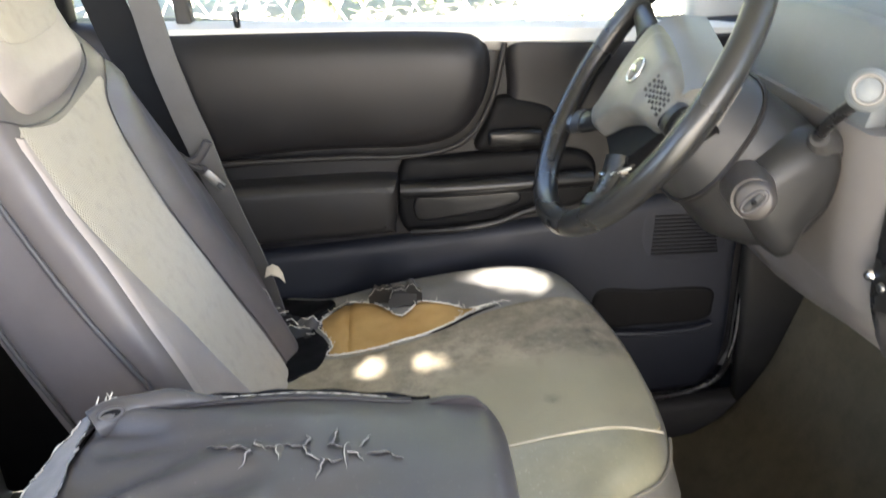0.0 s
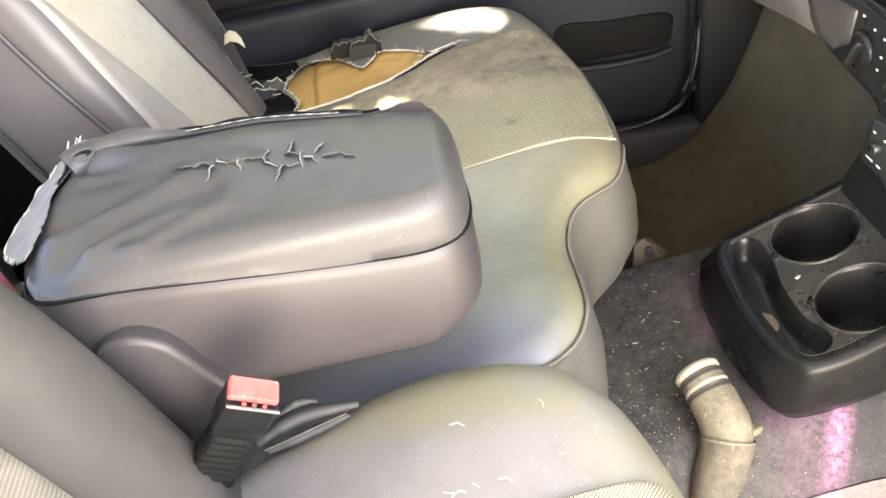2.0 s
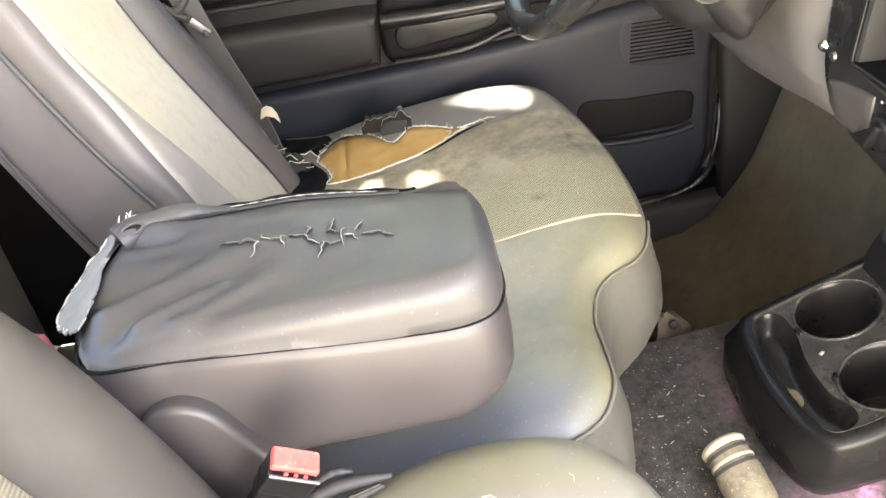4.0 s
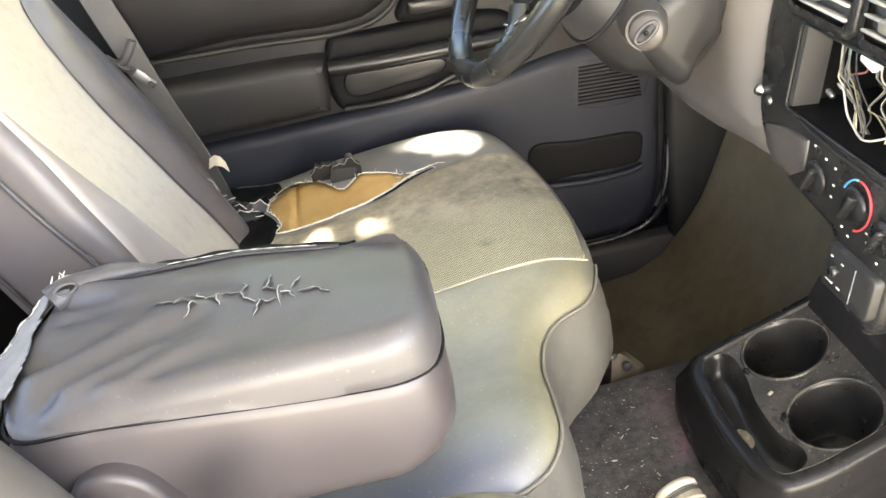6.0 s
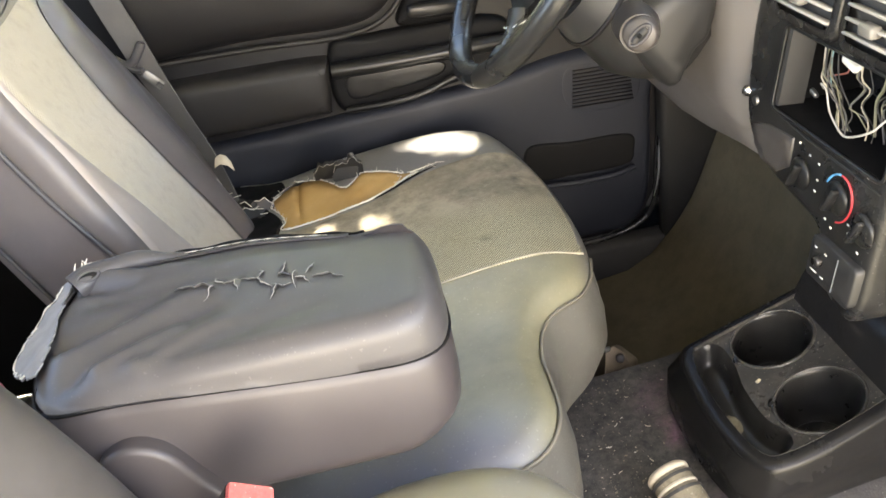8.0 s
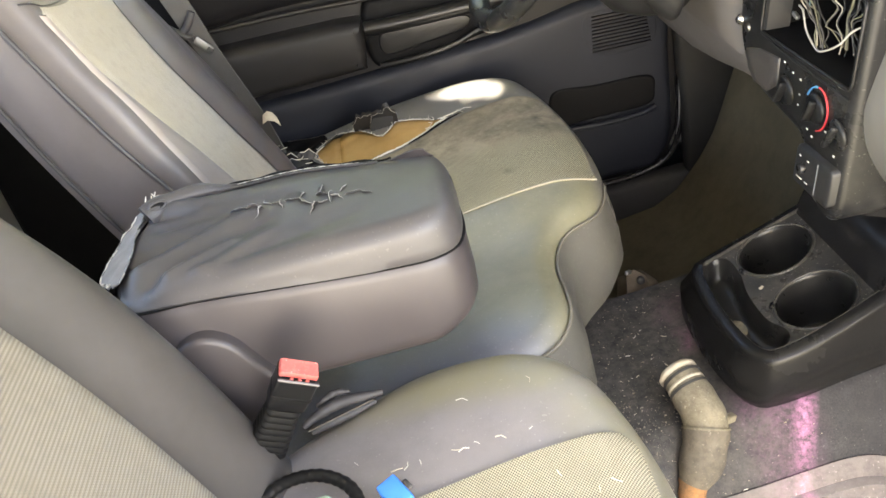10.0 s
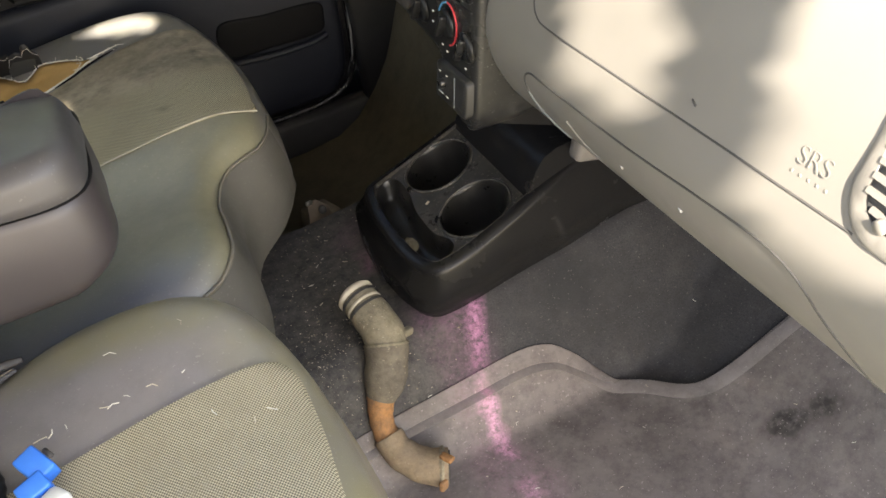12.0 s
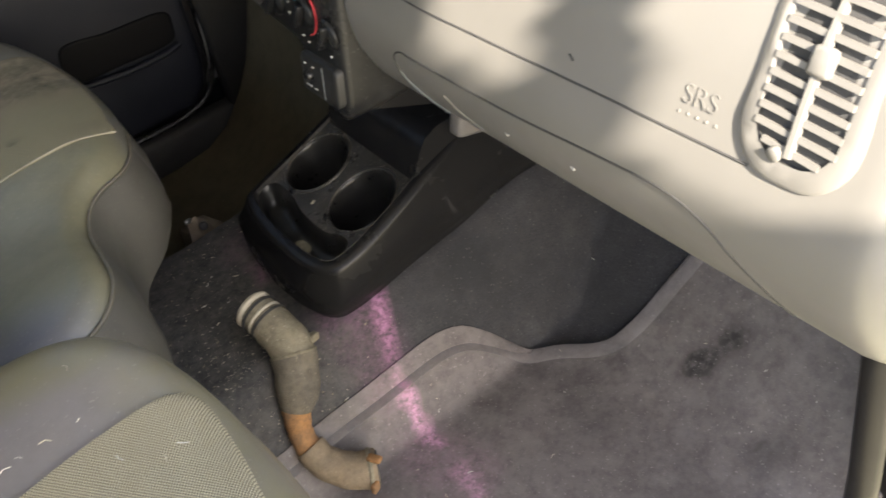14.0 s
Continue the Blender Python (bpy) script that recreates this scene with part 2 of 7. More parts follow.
KICK = surf("kick_dark", (0.013, 0.013, 0.0128), (0.018, 0.0176, 0.0168), 0.6, 6.0, 800.0, 0.3, spec=0.2)
RUBBER = surf("rubber_black", (0.007, 0.007, 0.007), None, 0.42, 8.0, 900.0, 0.1, spec=0.22)
# near-black: carries the shade inside recesses and gaps; also used for black parts
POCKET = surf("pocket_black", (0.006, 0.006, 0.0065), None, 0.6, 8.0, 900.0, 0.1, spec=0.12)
# dark window sill, coloured pale to carry the sky glare along it
SILL_GLARE = surf("sill_glare", (0.62, 0.61, 0.57), (0.52, 0.51, 0.48), 0.45, 6.0, 900.0, 0.1)
LIP = surf("split_lip", (0.46, 0.44, 0.42), (0.22, 0.21, 0.20), 0.8, 60.0, 900.0, 0.3)
PAINT = surf("body_paint", (0.35, 0.35, 0.34), None, 0.35, 5.0, 900.0, 0.0)


def glass_material():
    m, t, p = nodes_of("window_glass")
    p.inputs["Base Color"].default_value = (0.95, 0.97, 0.96, 1)
    p.inputs["Roughness"].default_value = 0.0
    p.inputs["Transmission Weight"].default_value = 1.0
    p.inputs["IOR"].default_value = 1.1
    return m


GLASS = glass_material()


def screen_material():
    """Windscreen glass under a film of dust."""
    m, t, p = nodes_of("dusty_glass")
    coord = t.nodes.new("ShaderNodeTexCoord").outputs["Object"]
    p.inputs["Base Color"].default_value = (0.86, 0.90, 0.88, 1)
    p.inputs["Roughness"].default_value = 0.03
    p.inputs["IOR"].default_value = 1.1
    film = math_node(t, "MULTIPLY_ADD", ramp(t, noise_node(t, coord, 6.0, 6.0, 0.7), 0.3, 0.7), -0.25, 0.85)
    t.links.new(film, p.inputs["Transmission Weight"])
    return m


SCREEN = screen_material()


# ---- building blocks ----
from mathutils.geometry import delaunay_2d_cdt



def thing(name, at, label, category, group="", kind=""):
    ob = new(name)
    ob.empty_display_size = 0.05
    ob.location = at
    return tagged(ob, label, category, group, kind)


def base_of(ob):
    at = Vector((0, 0, 0))
    while ob is not None:
        at += Vector(ob.location)
        ob = ob.parent
    return at


def part(name, bm, material, parent=None, label="", smooth=True):
    """Links a bmesh, given in world coordinates, as one mesh under a thing or part."""
    bmesh.ops.recalc_face_normals(bm, faces=bm.faces)
    if parent is not None:
        bmesh.ops.translate(bm, verts=bm.verts, vec=-base_of(parent))
    me = bpy.data.meshes.new(name)
    bm.to_mesh(me)
    bm.free()
    for f in me.polygons:
        f.use_smooth = smooth
    if smooth:
        me.set_sharp_from_angle(angle=radians(50))
    me.materials.append(material)
    ob = new(name, me)
    ob.parent = parent
    return tagged(ob, label)


def setting(name, bm, material, label, category, kind="structure", smooth=True):
    ob = part(name, bm, material, None, "", smooth)
    return tagged(ob, label, category, "", kind)


def spline(ctrl, n, closed=True):
    """n points evenly along a smooth curve through the given points."""
    pts, m, out = [Vector(p) for p in ctrl], len(ctrl), []
    spans = m if closed else m - 1
    for i in range(spans):
        def at(j):
            return pts[j % m] if closed else pts[min(max(j, 0), m - 1)]
        a, b, c, d = at(i - 1), at(i), at(i + 1), at(i + 2)
        for k in range(16):
            s = k / 16
            out.append(0.5 * (2 * b + (c - a) * s + (2 * a - 5 * b + 4 * c - d) * s * s + (3 * b - a - 3 * c + d) * s ** 3))
    out.append(out[0].copy() if closed else pts[-1])
    run = [0.0]
    for a, b in zip(out, out[1:]):
        run.append(run[-1] + (b - a).length)
    res, j = [], 0
    for i in range(n):
        s = run[-1] * i / (n if closed else n - 1)
        while j < len(run) - 2 and run[j + 1] < s:
            j += 1
        f = (s - run[j]) / max(1e-9, run[j + 1] - run[j])
        res.append(out[j].lerp(out[j + 1], min(1.0, max(0.0, f))))
    return res


def rrect(u0, u1, v0, v1, r, n=6):
    out = []
    for cu, cv, a0 in ((u1 - r, v1 - r, 0), (u0 + r, v1 - r, 90), (u0 + r, v0 + r, 180), (u1 - r, v0 + r, 270)):
        for k in range(n + 1):
            a = radians(a0 + 90 * k / n)
            out.append(Vector((cu + r * math.cos(a), cv + r * math.sin(a))))
    return out


def dense(poly, step):
    out = []
    for a, b in zip(poly, poly[1:] + poly[:1]):
        k = max(1, math.ceil((b - a).length / step))
        out += [a.lerp(b, i / k) for i in range(k)]
    return out


def offset(poly, d):
    """The closed outline moved outward by d."""
    n, out = len(poly), []
    area = sum(a.x * b.y - a.y * b.x for a, b in zip(poly, poly[1:] + poly[:1]))
    sign = 1 if area > 0 else -1
    for i in range(n):
        e = (poly[(i + 1) % n] - poly[i - 1])
        e = e.normalized() if e.length > 1e-9 else Vector((1, 0))
        out.append(poly[i] + Vector((e.y, -e.x)) * d * sign)
    return out


def inside(p, poly):
    c, n = False, len(poly)
    for i in range(n):
        a, b = poly[i], poly[i - 1]
        if (a.y > p[1]) != (b.y > p[1]) and p[0] < (b.x - a.x) * (p[1] - a.y) / (b.y - a.y) + a.x:
            c = not c
    return c


def patch(poly, step, hole=None):
    """Triangles that fill an outline round one or more holes: points, faces, and the outline's and holes' point numbers."""
    holes = [] if not hole else hole if isinstance(hole[0], list) else [hole]
    loops = [poly] + holes
    flat, edges = [], []
    for loop in loops:
        k = len(flat)
        flat += [Vector(p[:2]) for p in loop]
        edges += [(k + i, k + (i + 1) % len(loop)) for i in range(len(loop))]
    fixed = len(flat)
    us, vs = [p.x for p in poly], [p.y for p in poly]
    ref = np.array([[p.x, p.y] for p in flat])
    i = 0
    v = min(vs) + step / 2
    while v < max(vs):
        u = min(us) + (step / 2 if i % 2 else step)
        while u < max(us):
            if inside((u, v), poly) and not any(inside((u, v), h) for h in holes) and np.min(np.sum((ref - (u, v)) ** 2, 1)) > (0.45 * step) ** 2:
                flat.append(Vector((u, v)))
            u += step
        v += step * 0.87
        i += 1
    pts, _, faces, origin, _, _ = delaunay_2d_cdt(flat, edges, [], 0, 1e-7)
    back = {o: k for k, src in enumerate(origin) for o in src}
    keep = []
    for f in faces:
        c = sum((pts[k] for k in f), Vector((0, 0))) / len(f)
        if inside(c, poly) and not any(inside(c, h) for h in holes):
            keep.append(f)
    return pts, keep, [back[k] for k in range(len(poly))], [back[k] for k in range(len(poly), fixed)]


def solid(poly, step, top, rings, to3, edge=0.0, hole=None, cap=True):
    """A body over an outline: a filled top at height top(u, v), then rings of (outward offset, height) down to a closed underside.
    A ring's height is a number or a function of the top's height."""
    bm = bmesh.new()
    pts, faces, rim, holed = patch(offset(poly, -edge) if edge else poly, step, hole)
    vs = [bm.verts.new(to3(p.x, p.y, top(p.x, p.y))) for p in pts]
    for f in faces:
        bm.faces.new([vs[k] for k in f])
    last = [vs[k] for k in rim]
    n = len(last)
    for out, h in rings:
        moved = offset(poly, out)
        ring = []
        for p in moved:
            w = h(top(p.x, p.y)) if callable(h) else h
            ring.append(bm.verts.new(to3(p.x, p.y, w)))
        for i in range(n):
            bm.faces.new((last[i], last[(i + 1) % n], ring[(i + 1) % n], ring[i]))
        last = ring
    if cap and not callable(rings[-1][1]):
        bm.faces.new(last)
    loose = [v for v in bm.verts if not v.link_faces]
    bmesh.ops.delete(bm, geom=loose, context="VERTS")
    return bm


def quarter(edge, drop, n=4):
    """Rings that round a top edge of the given width over a drop."""
    return [(-edge + edge * math.sin(radians(90 * k / n)), (lambda w, k=k: w - drop * (1 - math.cos(radians(90 * k / n))))) for k in range(1, n + 1)]


def flat_xy(u, v, w):
    return Vector((u, v, w))


def tube(path, radius, seg=10, closed=False, squash=1.0, up=None, bm=None, turn=0.0):
    """A round (or, with squash, flattened) bar along a path. radius: a number or a function of 0..1."""
    bm = bm or bmesh.new()
    pts = [Vector(p) for p in path]
    n = len(pts)
    tangents = []
    for i in range(n):
        a, b = (pts[i - 1], pts[(i + 1) % n]) if closed else (pts[max(0, i - 1)], pts[min(n - 1, i + 1)])
        tangents.append((b - a).normalized())
    side = tangents[0].cross(Vector(up) if up else Vector((0.13, 0.31, 0.94)))
    side.normalize()
    rings = []
    for i in range(n):
        t = tangents[i]
        side = (Vector(up).cross(t) if up else side - t * side.dot(t)).normalized()
        other = t.cross(side)
        r = radius(i / max(1, n - 1)) if callable(radius) else radius
        rings.append([bm.verts.new(pts[i] + r * (math.cos(a) * side + squash * math.sin(a) * other))
                      for a in (2 * math.pi * (k + turn) / seg for k in range(seg))])
    for i in range(n if closed else n - 1):
        a, b = rings[i], rings[(i + 1) % n]
        for k in range(seg):
            bm.faces.new((a[k], a[(k + 1) % seg], b[(k + 1) % seg], b[k]))
    if not closed:
        bm.faces.new(rings[0])
        bm.faces.new(rings[-1])
    return bm


def rod(a, b, r0, r1=None, seg=20, rim=0.0):
    """A round bar from a to b with softened ends."""
    a, b = Vector(a), Vector(b)
    r1 = r0 if r1 is None else r1
    d = (b - a).normalized()
    rim = rim or min(r0, r1) * 0.15
    length = (b - a).length
    stops = [(0, r0 - rim), (rim, r0), (length - rim, r1), (length, r1 - rim)]
    bm = bmesh.new()
    side = d.orthogonal().normalized()
    other = d.cross(side)
    rings = [[bm.verts.new(a + d * s + r * (math.cos(2 * math.pi * k / seg) * side + math.sin(2 * math.pi * k / seg) * other)) for k in range(seg)] for s, r in stops]
    for p, q in zip(rings, rings[1:]):
        for k in range(seg):
            bm.faces.new((p[k], p[(k + 1) % seg], q[(k + 1) % seg], q[k]))
    bm.faces.new(rings[0]), bm.faces.new(rings[-1])
    return bm


def block(centre, size, bevel=0.004, turn=(0, 0, 0), segments=2):
    """A box with rounded edges."""
    bm = bmesh.new()
    bmesh.ops.create_cube(bm, size=1.0)
    bmesh.ops.scale(bm, verts=bm.verts, vec=size)
    if bevel:
        bmesh.ops.bevel(bm, geom=bm.edges[:], offset=min(bevel, 0.45 * min(size)), segments=segments, affect="EDGES", profile=0.5)
    bmesh.ops.transform(bm, matrix=pose(*centre, *turn), verts=bm.verts)
    return bm


def join(*some):
    """Several bmeshes as one."""
    bm = bmesh.new()
    for other in some:
        me = bpy.data.meshes.new("joint")
        other.to_mesh(me)
        other.free()
        bm.from_mesh(me)
        bpy.data.meshes.remove(me)
    return bm


def loft(rings, ends=True):
    bm = bmesh.new()
    made = [[bm.verts.new(p) for p in ring] for ring in rings]
    n = len(made[0])
    for a, b in zip(made, made[1:]):
        for k in range(n):
            bm.faces.new((a[k], a[(k + 1) % n], b[(k + 1) % n], b[k]))
    if ends:
        bm.faces.new(made[0]), bm.faces.new(made[-1])
    return bm


def strip(path, across, width, thick):
    """A flat band along a path, with its width along the vectors of across."""
    rings = []
    for p, a in zip(path, across):
        p, a = Vector(p), Vector(a).normalized()
        rings.append((p, a))
    bm, made = bmesh.new(), []
    for i, (p, a) in enumerate(rings):
        t = (rings[min(i + 1, len(rings) - 1)][0] - rings[max(0, i - 1)][0]).normalized()
        nrm = t.cross(a).normalized()
        made.append([bm.verts.new(p + s * a * width / 2 + q * nrm * thick / 2) for s, q in ((-1, -1), (1, -1), (1, 1), (-1, 1))])
    for a, b in zip(made, made[1:]):
        for k in range(4):
            bm.faces.new((a[k], a[(k + 1) % 4], b[(k + 1) % 4], b[k]))
    bm.faces.new(made[0]), bm.faces.new(made[-1])
    return bm


def smooth_step(a, b, x):
    s = min(1.0, max(0.0, (x - a) / (b - a)))
    return s * s * (3 - 2 * s)


def wob(x, y, z=0.0, scale=10.0):
    return noise.noise(Vector((x * scale, y * scale, z * scale)))


# ---- the cab: floor, shell, pillars, roof ----
DRIVER_TOE = ((0.53, 0.0), (0.60, 0.012), (0.65, 0.042), (0.70, 0.098), (0.735, 0.150), (0.758, 0.208), (0.775, 0.255), (0.80, 0.32), (0.85, 0.40), (1.2, 0.42))


def driver_toe(x):
    """Rise of the carpet up the toe-board in front of the driver."""
    for (a, za), (b, zb) in zip(DRIVER_TOE, DRIVER_TOE[1:]):
        if a <= x < b:
            return za + (zb - za) * (x - a) / (b - a)
    return 0.0


def floor_z(x, y):
    """Height of the carpet: flat footwells, the tunnel between them, the sloped toe-board in front."""
    rise = 0.155 + 0.06 * smooth_step(0.40, 0.90, x)
    hump = smooth_step(0.525, 0.640, y) * (1 - smooth_step(0.935, 0.995, y))
    s = max(0.0, x - 0.73)
    toe = s * s / 0.24 if s < 0.12 else s - 0.06
    toe += (driver_toe(x) - toe) * smooth_step(0.93, 1.0, y)
    sag = 0.013 * wob(x, 0.5 * y, 5, 15) * smooth_step(0.60, 0.74, x) * smooth_step(0.45, 0.56, y) * (1 - smooth_step(0.62, 0.68, y))
    return 0.10 + max(rise * hump, toe) + 0.0025 * wob(x, y, 0, 14) + sag


def stain_amount(x, y, spots):
    """How strongly powder lies at a place: short strokes of (x0, y0, x1, y1, half width, strength)."""
    best = 0.0
    for x0, y0, x1, y1, r, s in spots:
        d = Vector((x1 - x0, y1 - y0))
        k = min(1.0, max(0.0, Vector((x - x0, y - y0)).dot(d) / max(1e-6, d.length_squared)))
        q = Vector((x0, y0)) + d * k
        far = math.hypot(x - q.x, y - q.y) + 0.006 * wob(x, y, 1, 60)
        best = max(best, s * (1 - smooth_step(0.3 * r, r, far)))
    return best


PINK = [(0.556, 0.640, 0.538, 0.606, 0.013, 0.85), (0.538, 0.606, 0.524, 0.562, 0.010, 0.5), (0.524, 0.562, 0.516, 0.502, 0.013, 1.0), (0.51, 0.655, 0.52, 0.635, 0.020, 0.32), (0.475, 0.81, 0.470, 0.79, 0.022, 0.35),
        (0.514, 0.45, 0.512, 0.40, 0.015, 0.6), (0.50, 0.66, 0.50, 0.62, 0.05, 0.10), (0.46, 0.86, 0.48, 0.88, 0.04, 0.1),
        (0.490, 0.650, 0.535, 0.625, 0.032, 0.22), (0.53, 0.60, 0.50, 0.58, 0.04, 0.12), (0.50, 0.50, 0.52, 0.44, 0.06, 0.14)]
GRIME = [(0.822, 0.342, 0.826, 0.338, 0.030, 1.0), (0.858, 0.322, 0.860, 0.318, 0.023, 0.9), (0.775, 0.435, 0.768, 0.43, 0.022, 0.5), (0.70, 0.44, 0.72, 0.44, 0.03, 0.3), (0.84, 0.40, 0.85, 0.41, 0.02, 0.3), (0.66, 0.25, 0.70, 0.22, 0.03, 0.3),
         (0.60, 0.50, 0.64, 0.49, 0.03, 0.25), (0.78, 0.22, 0.80, 0.20, 0.03, 0.35)]


DUSTY = [(0.30, 0.80, 0.42, 0.80, 0.26, 0.50), (0.32, 0.64, 0.44, 0.64, 0.14, 0.42), (0.70, 0.52, 0.78, 0.50, 0.08, 0.08)]


def paint_mask(ob, base=(0, 0)):
    for name, spots in (("pink", PINK), ("grime", GRIME), ("dusty", DUSTY)):
        layer = ob.data.attributes.new(name, "FLOAT", "POINT")
        for v, d in zip(ob.data.vertices, layer.data):
            d.value = stain_amount(v.co.x + base[0], v.co.y + base[1], spots)


carpet = setting("floor", solid(dense([Vector(p) for p in ((-0.62, 0.075), (0.99, 0.075), (0.99, 1.425), (-0.62, 1.425))], 0.02), 0.02, floor_z,
                                [(0.0, 0.0)], flat_xy), CARPET, "dark dusty carpet with pink powder stains", "floor")
paint_mask(carpet)

mat_line = spline([(0.18, 0.560), (0.30, 0.572), (0.40, 0.578), (0.497, 0.580), (0.571, 0.581), (0.622, 0.577), (0.652, 0.568), (0.694, 0.546), (0.739, 0.509), (0.772, 0.474), (0.790, 0.460), (0.812, 0.452), (0.863, 0.438), (0.90, 0.427),
                   (0.955, 0.41)], 70, False)
mat_poly = list(mat_line) + [Vector((0.955, 0.41 - 0.02 * k)) for k in range(1, 17)] + [Vector((0.955 - 0.02 * k, 0.09)) for k in range(1, 39)] + [Vector((0.18, 0.10 + 0.02 * k)) for k in range(23)]
floor_mat = thing("floor_mat", (0.5, 0.35, 0.1), "worn grey floor mat with paler edge, dusty and stained pink", "floor mat")


def mat_z(x, y):
    return floor_z(x, y) + 0.009


mat_body = part("mat_sheet", solid(mat_poly, 0.014, mat_z, [(0.002, lambda w: w - 0.003), (0.002, lambda w: w - 0.008)], flat_xy), MAT, floor_mat)
paint_mask(mat_body, (0.5, 0.35))
edge_path = [Vector((p.x, p.y, mat_z(p.x, p.y) + 0.002)) for p in offset(mat_poly, -0.011)[:70]]
MAT_EDGE = surf("mat_edge", (0.30, 0.266, 0.255), (0.24, 0.212, 0.205), 0.7, 9.0, 600.0, 0.4, dust=0.2, mask="pink", mask_col=(0.62, 0.31, 0.46), mottle=0.45)
rim = part("mat_border", tube(edge_path, 0.0125, 10, squash=0.05, up=(0, 0, 1)), MAT_EDGE, floor_mat, "paler moulded border")
paint_mask(rim, (0.5, 0.35))


dmat = thing("floor_mat", (0.62, 1.18, 0.1), "dusty brown carpet mat in the driver footwell", "floor mat")
part("mat_sheet", solid([Vector((p.x, p.y)) for p in dense(rrect(0.33, 0.93, 0.985, 1.375, 0.02), 0.012)], 0.014, lambda x, y: floor_z(x, y) + 0.008 + 0.004 * wob(x, y, 4, 12), [(0.002, lambda w: w - 0.003), (0.002, lambda w: w - 0.009)], flat_xy),
     surf("brown_mat", (0.122, 0.104, 0.068), (0.080, 0.068, 0.045), 0.95, 5.0, 500.0, 0.5, dust=0.08, dust_col=(0.20, 0.175, 0.13), mottle=0.3, spec=0.2), dmat)


setting("roof", block((0.055, 0.765, 1.42), (1.26, 1.37, 0.05), 0.02), LINER, "pale cloth headliner under the cab roof", "roof")
setting("wall_rear", join(block((-0.64, 0.75, 0.47), (0.05, 1.40, 0.85), 0.01), block((-0.64, 0.10, 1.13), (0.05, 0.12, 0.47), 0.01),
                          block((-0.64, 1.40, 1.13), (0.05, 0.12, 0.47), 0.01)), TRIM, "grey rear cab wall below the back window", "wall")
screen = setting("windscreen", loft([[Vector((1.012 - 0.338 * f + dx, y, 0.872 + 0.515 * f + dz)) for y, dx, dz in ((0.12, 0.0, 0.0), (1.38, 0.0, 0.0), (1.38, 0.005, 0.003), (0.12, 0.005, 0.003))] for f in (0.0, 0.25, 0.5, 0.75, 1.0)]), SCREEN, "dusty windscreen glass above the dash", "windscreen")
screen.visible_shadow = False
setting("wall_front", block((1.015, 0.75, 0.42), (0.04, 1.42, 0.80), 0.01), BLACK_DULL, "dark firewall behind the dashboard", "wall")
for y, nm in ((1.40, "pillar_driver"), (0.10, "pillar_passenger")):
    setting(nm, tube([(1.02, y, 0.86), (0.84, y, 1.12), (0.66, y, 1.38)], 0.04, 10, squash=0.8), TRIM, "grey windscreen pillar trim", "pillar")
    b_name = "rear_" + nm
    setting(b_name, block((-0.47, y + (0.03 if y > 1 else -0.03), 0.75), (0.30, 0.05, 1.28), 0.015), POCKET, "dark plastic trim of the rear door pillar", "pillar")
setting("kick_panel", block((0.735, 1.397, 0.33), (0.115, 0.038, 0.50), 0.012), KICK, "black plastic kick panel beside the pedals", "panel")
setting("kick_panel_carpet", block((0.892, 1.398, 0.33), (0.20, 0.04, 0.50), 0.012), surf("brown_lining", (0.068, 0.062, 0.050), (0.052, 0.048, 0.039), 0.9, 7.0, 500.0, 0.5), "brown carpet lining beside the pedals", "panel")
setting("body_side", join(block((0.81, 1.475, 0.42), (0.44, 0.05, 0.90), 0.01), block((0.15, 1.475, 0.10), (1.30, 0.05, 0.24), 0.01)), PAINT, "grey painted outer body side", "body panel")
setting("kick_panel_passenger", join(block((0.91, 0.075, 0.33), (0.18, 0.05, 0.50), 0.012), tube([(0.735, 0.07, 0.10), (0.725, 0.07, 0.30), (0.715, 0.075, 0.46), (0.735, 0.08, 0.56)], 0.014, 8)),
        DOOR_BAND, "grey kick panel with rubber door seal", "panel")
setting("sill_passenger", block((0.15, 0.05, 0.085), (1.15, 0.07, 0.05), 0.012), DOOR_BAND, "grey plastic sill plate under the open door", "sill")
setting("sill_driver", block((0.25, 1.405, 0.14), (1.10, 0.05, 0.08), 0.012), BLACK_DULL, "black plastic sill plate by the driver door", "sill")


# ---- driver door ----
DOOR_Y = 1.42


def on_door(u, v, w):
    return Vector((u, DOOR_Y - w, v))


def door_pad(points, n, step, high, edge, drop, sink=-0.01, crown=None):
    poly = spline(points, n)
    crown = crown or (lambda u, v: 0.0)
    return solid(poly, step, lambda u, v: high + crown(u, v), quarter(edge, drop) + [(0.0, sink)], on_door, edge)


door = thing("car_door", (0.2, 1.44, 0.2), "dark grey closed truck door with padded panel and lowered lock pin", "car door")
core = [Vector(p) for p in ((-0.34, 0.19), (0.58, 0.185), (0.645, 0.205), (0.672, 0.26), (0.69, 0.50), (0.72, 0.83), (0.42, 0.835), (0.06, 0.86), (-0.16, 0.885), (-0.34, 0.90))]
part("door_body", solid(dense(core, 0.03), 0.04, lambda u, v: 0.0, [(0.004, lambda w: w - 0.006), (0.006, -0.06)], on_door), DOOR_DARK, door)
part("lower_panel", door_pad([(-0.34, 0.20), (0.0, 0.195), (0.56, 0.195), (0.635, 0.215), (0.662, 0.28), (0.67, 0.45), (0.675, 0.56), (0.52, 0.565), (0.39, 0.548), (0.10, 0.535), (-0.15, 0.53), (-0.34, 0.53)],
                              110, 0.03, 0.022, 0.02, 0.02), DOOR_NAVY, door, "blue-black lower panel")
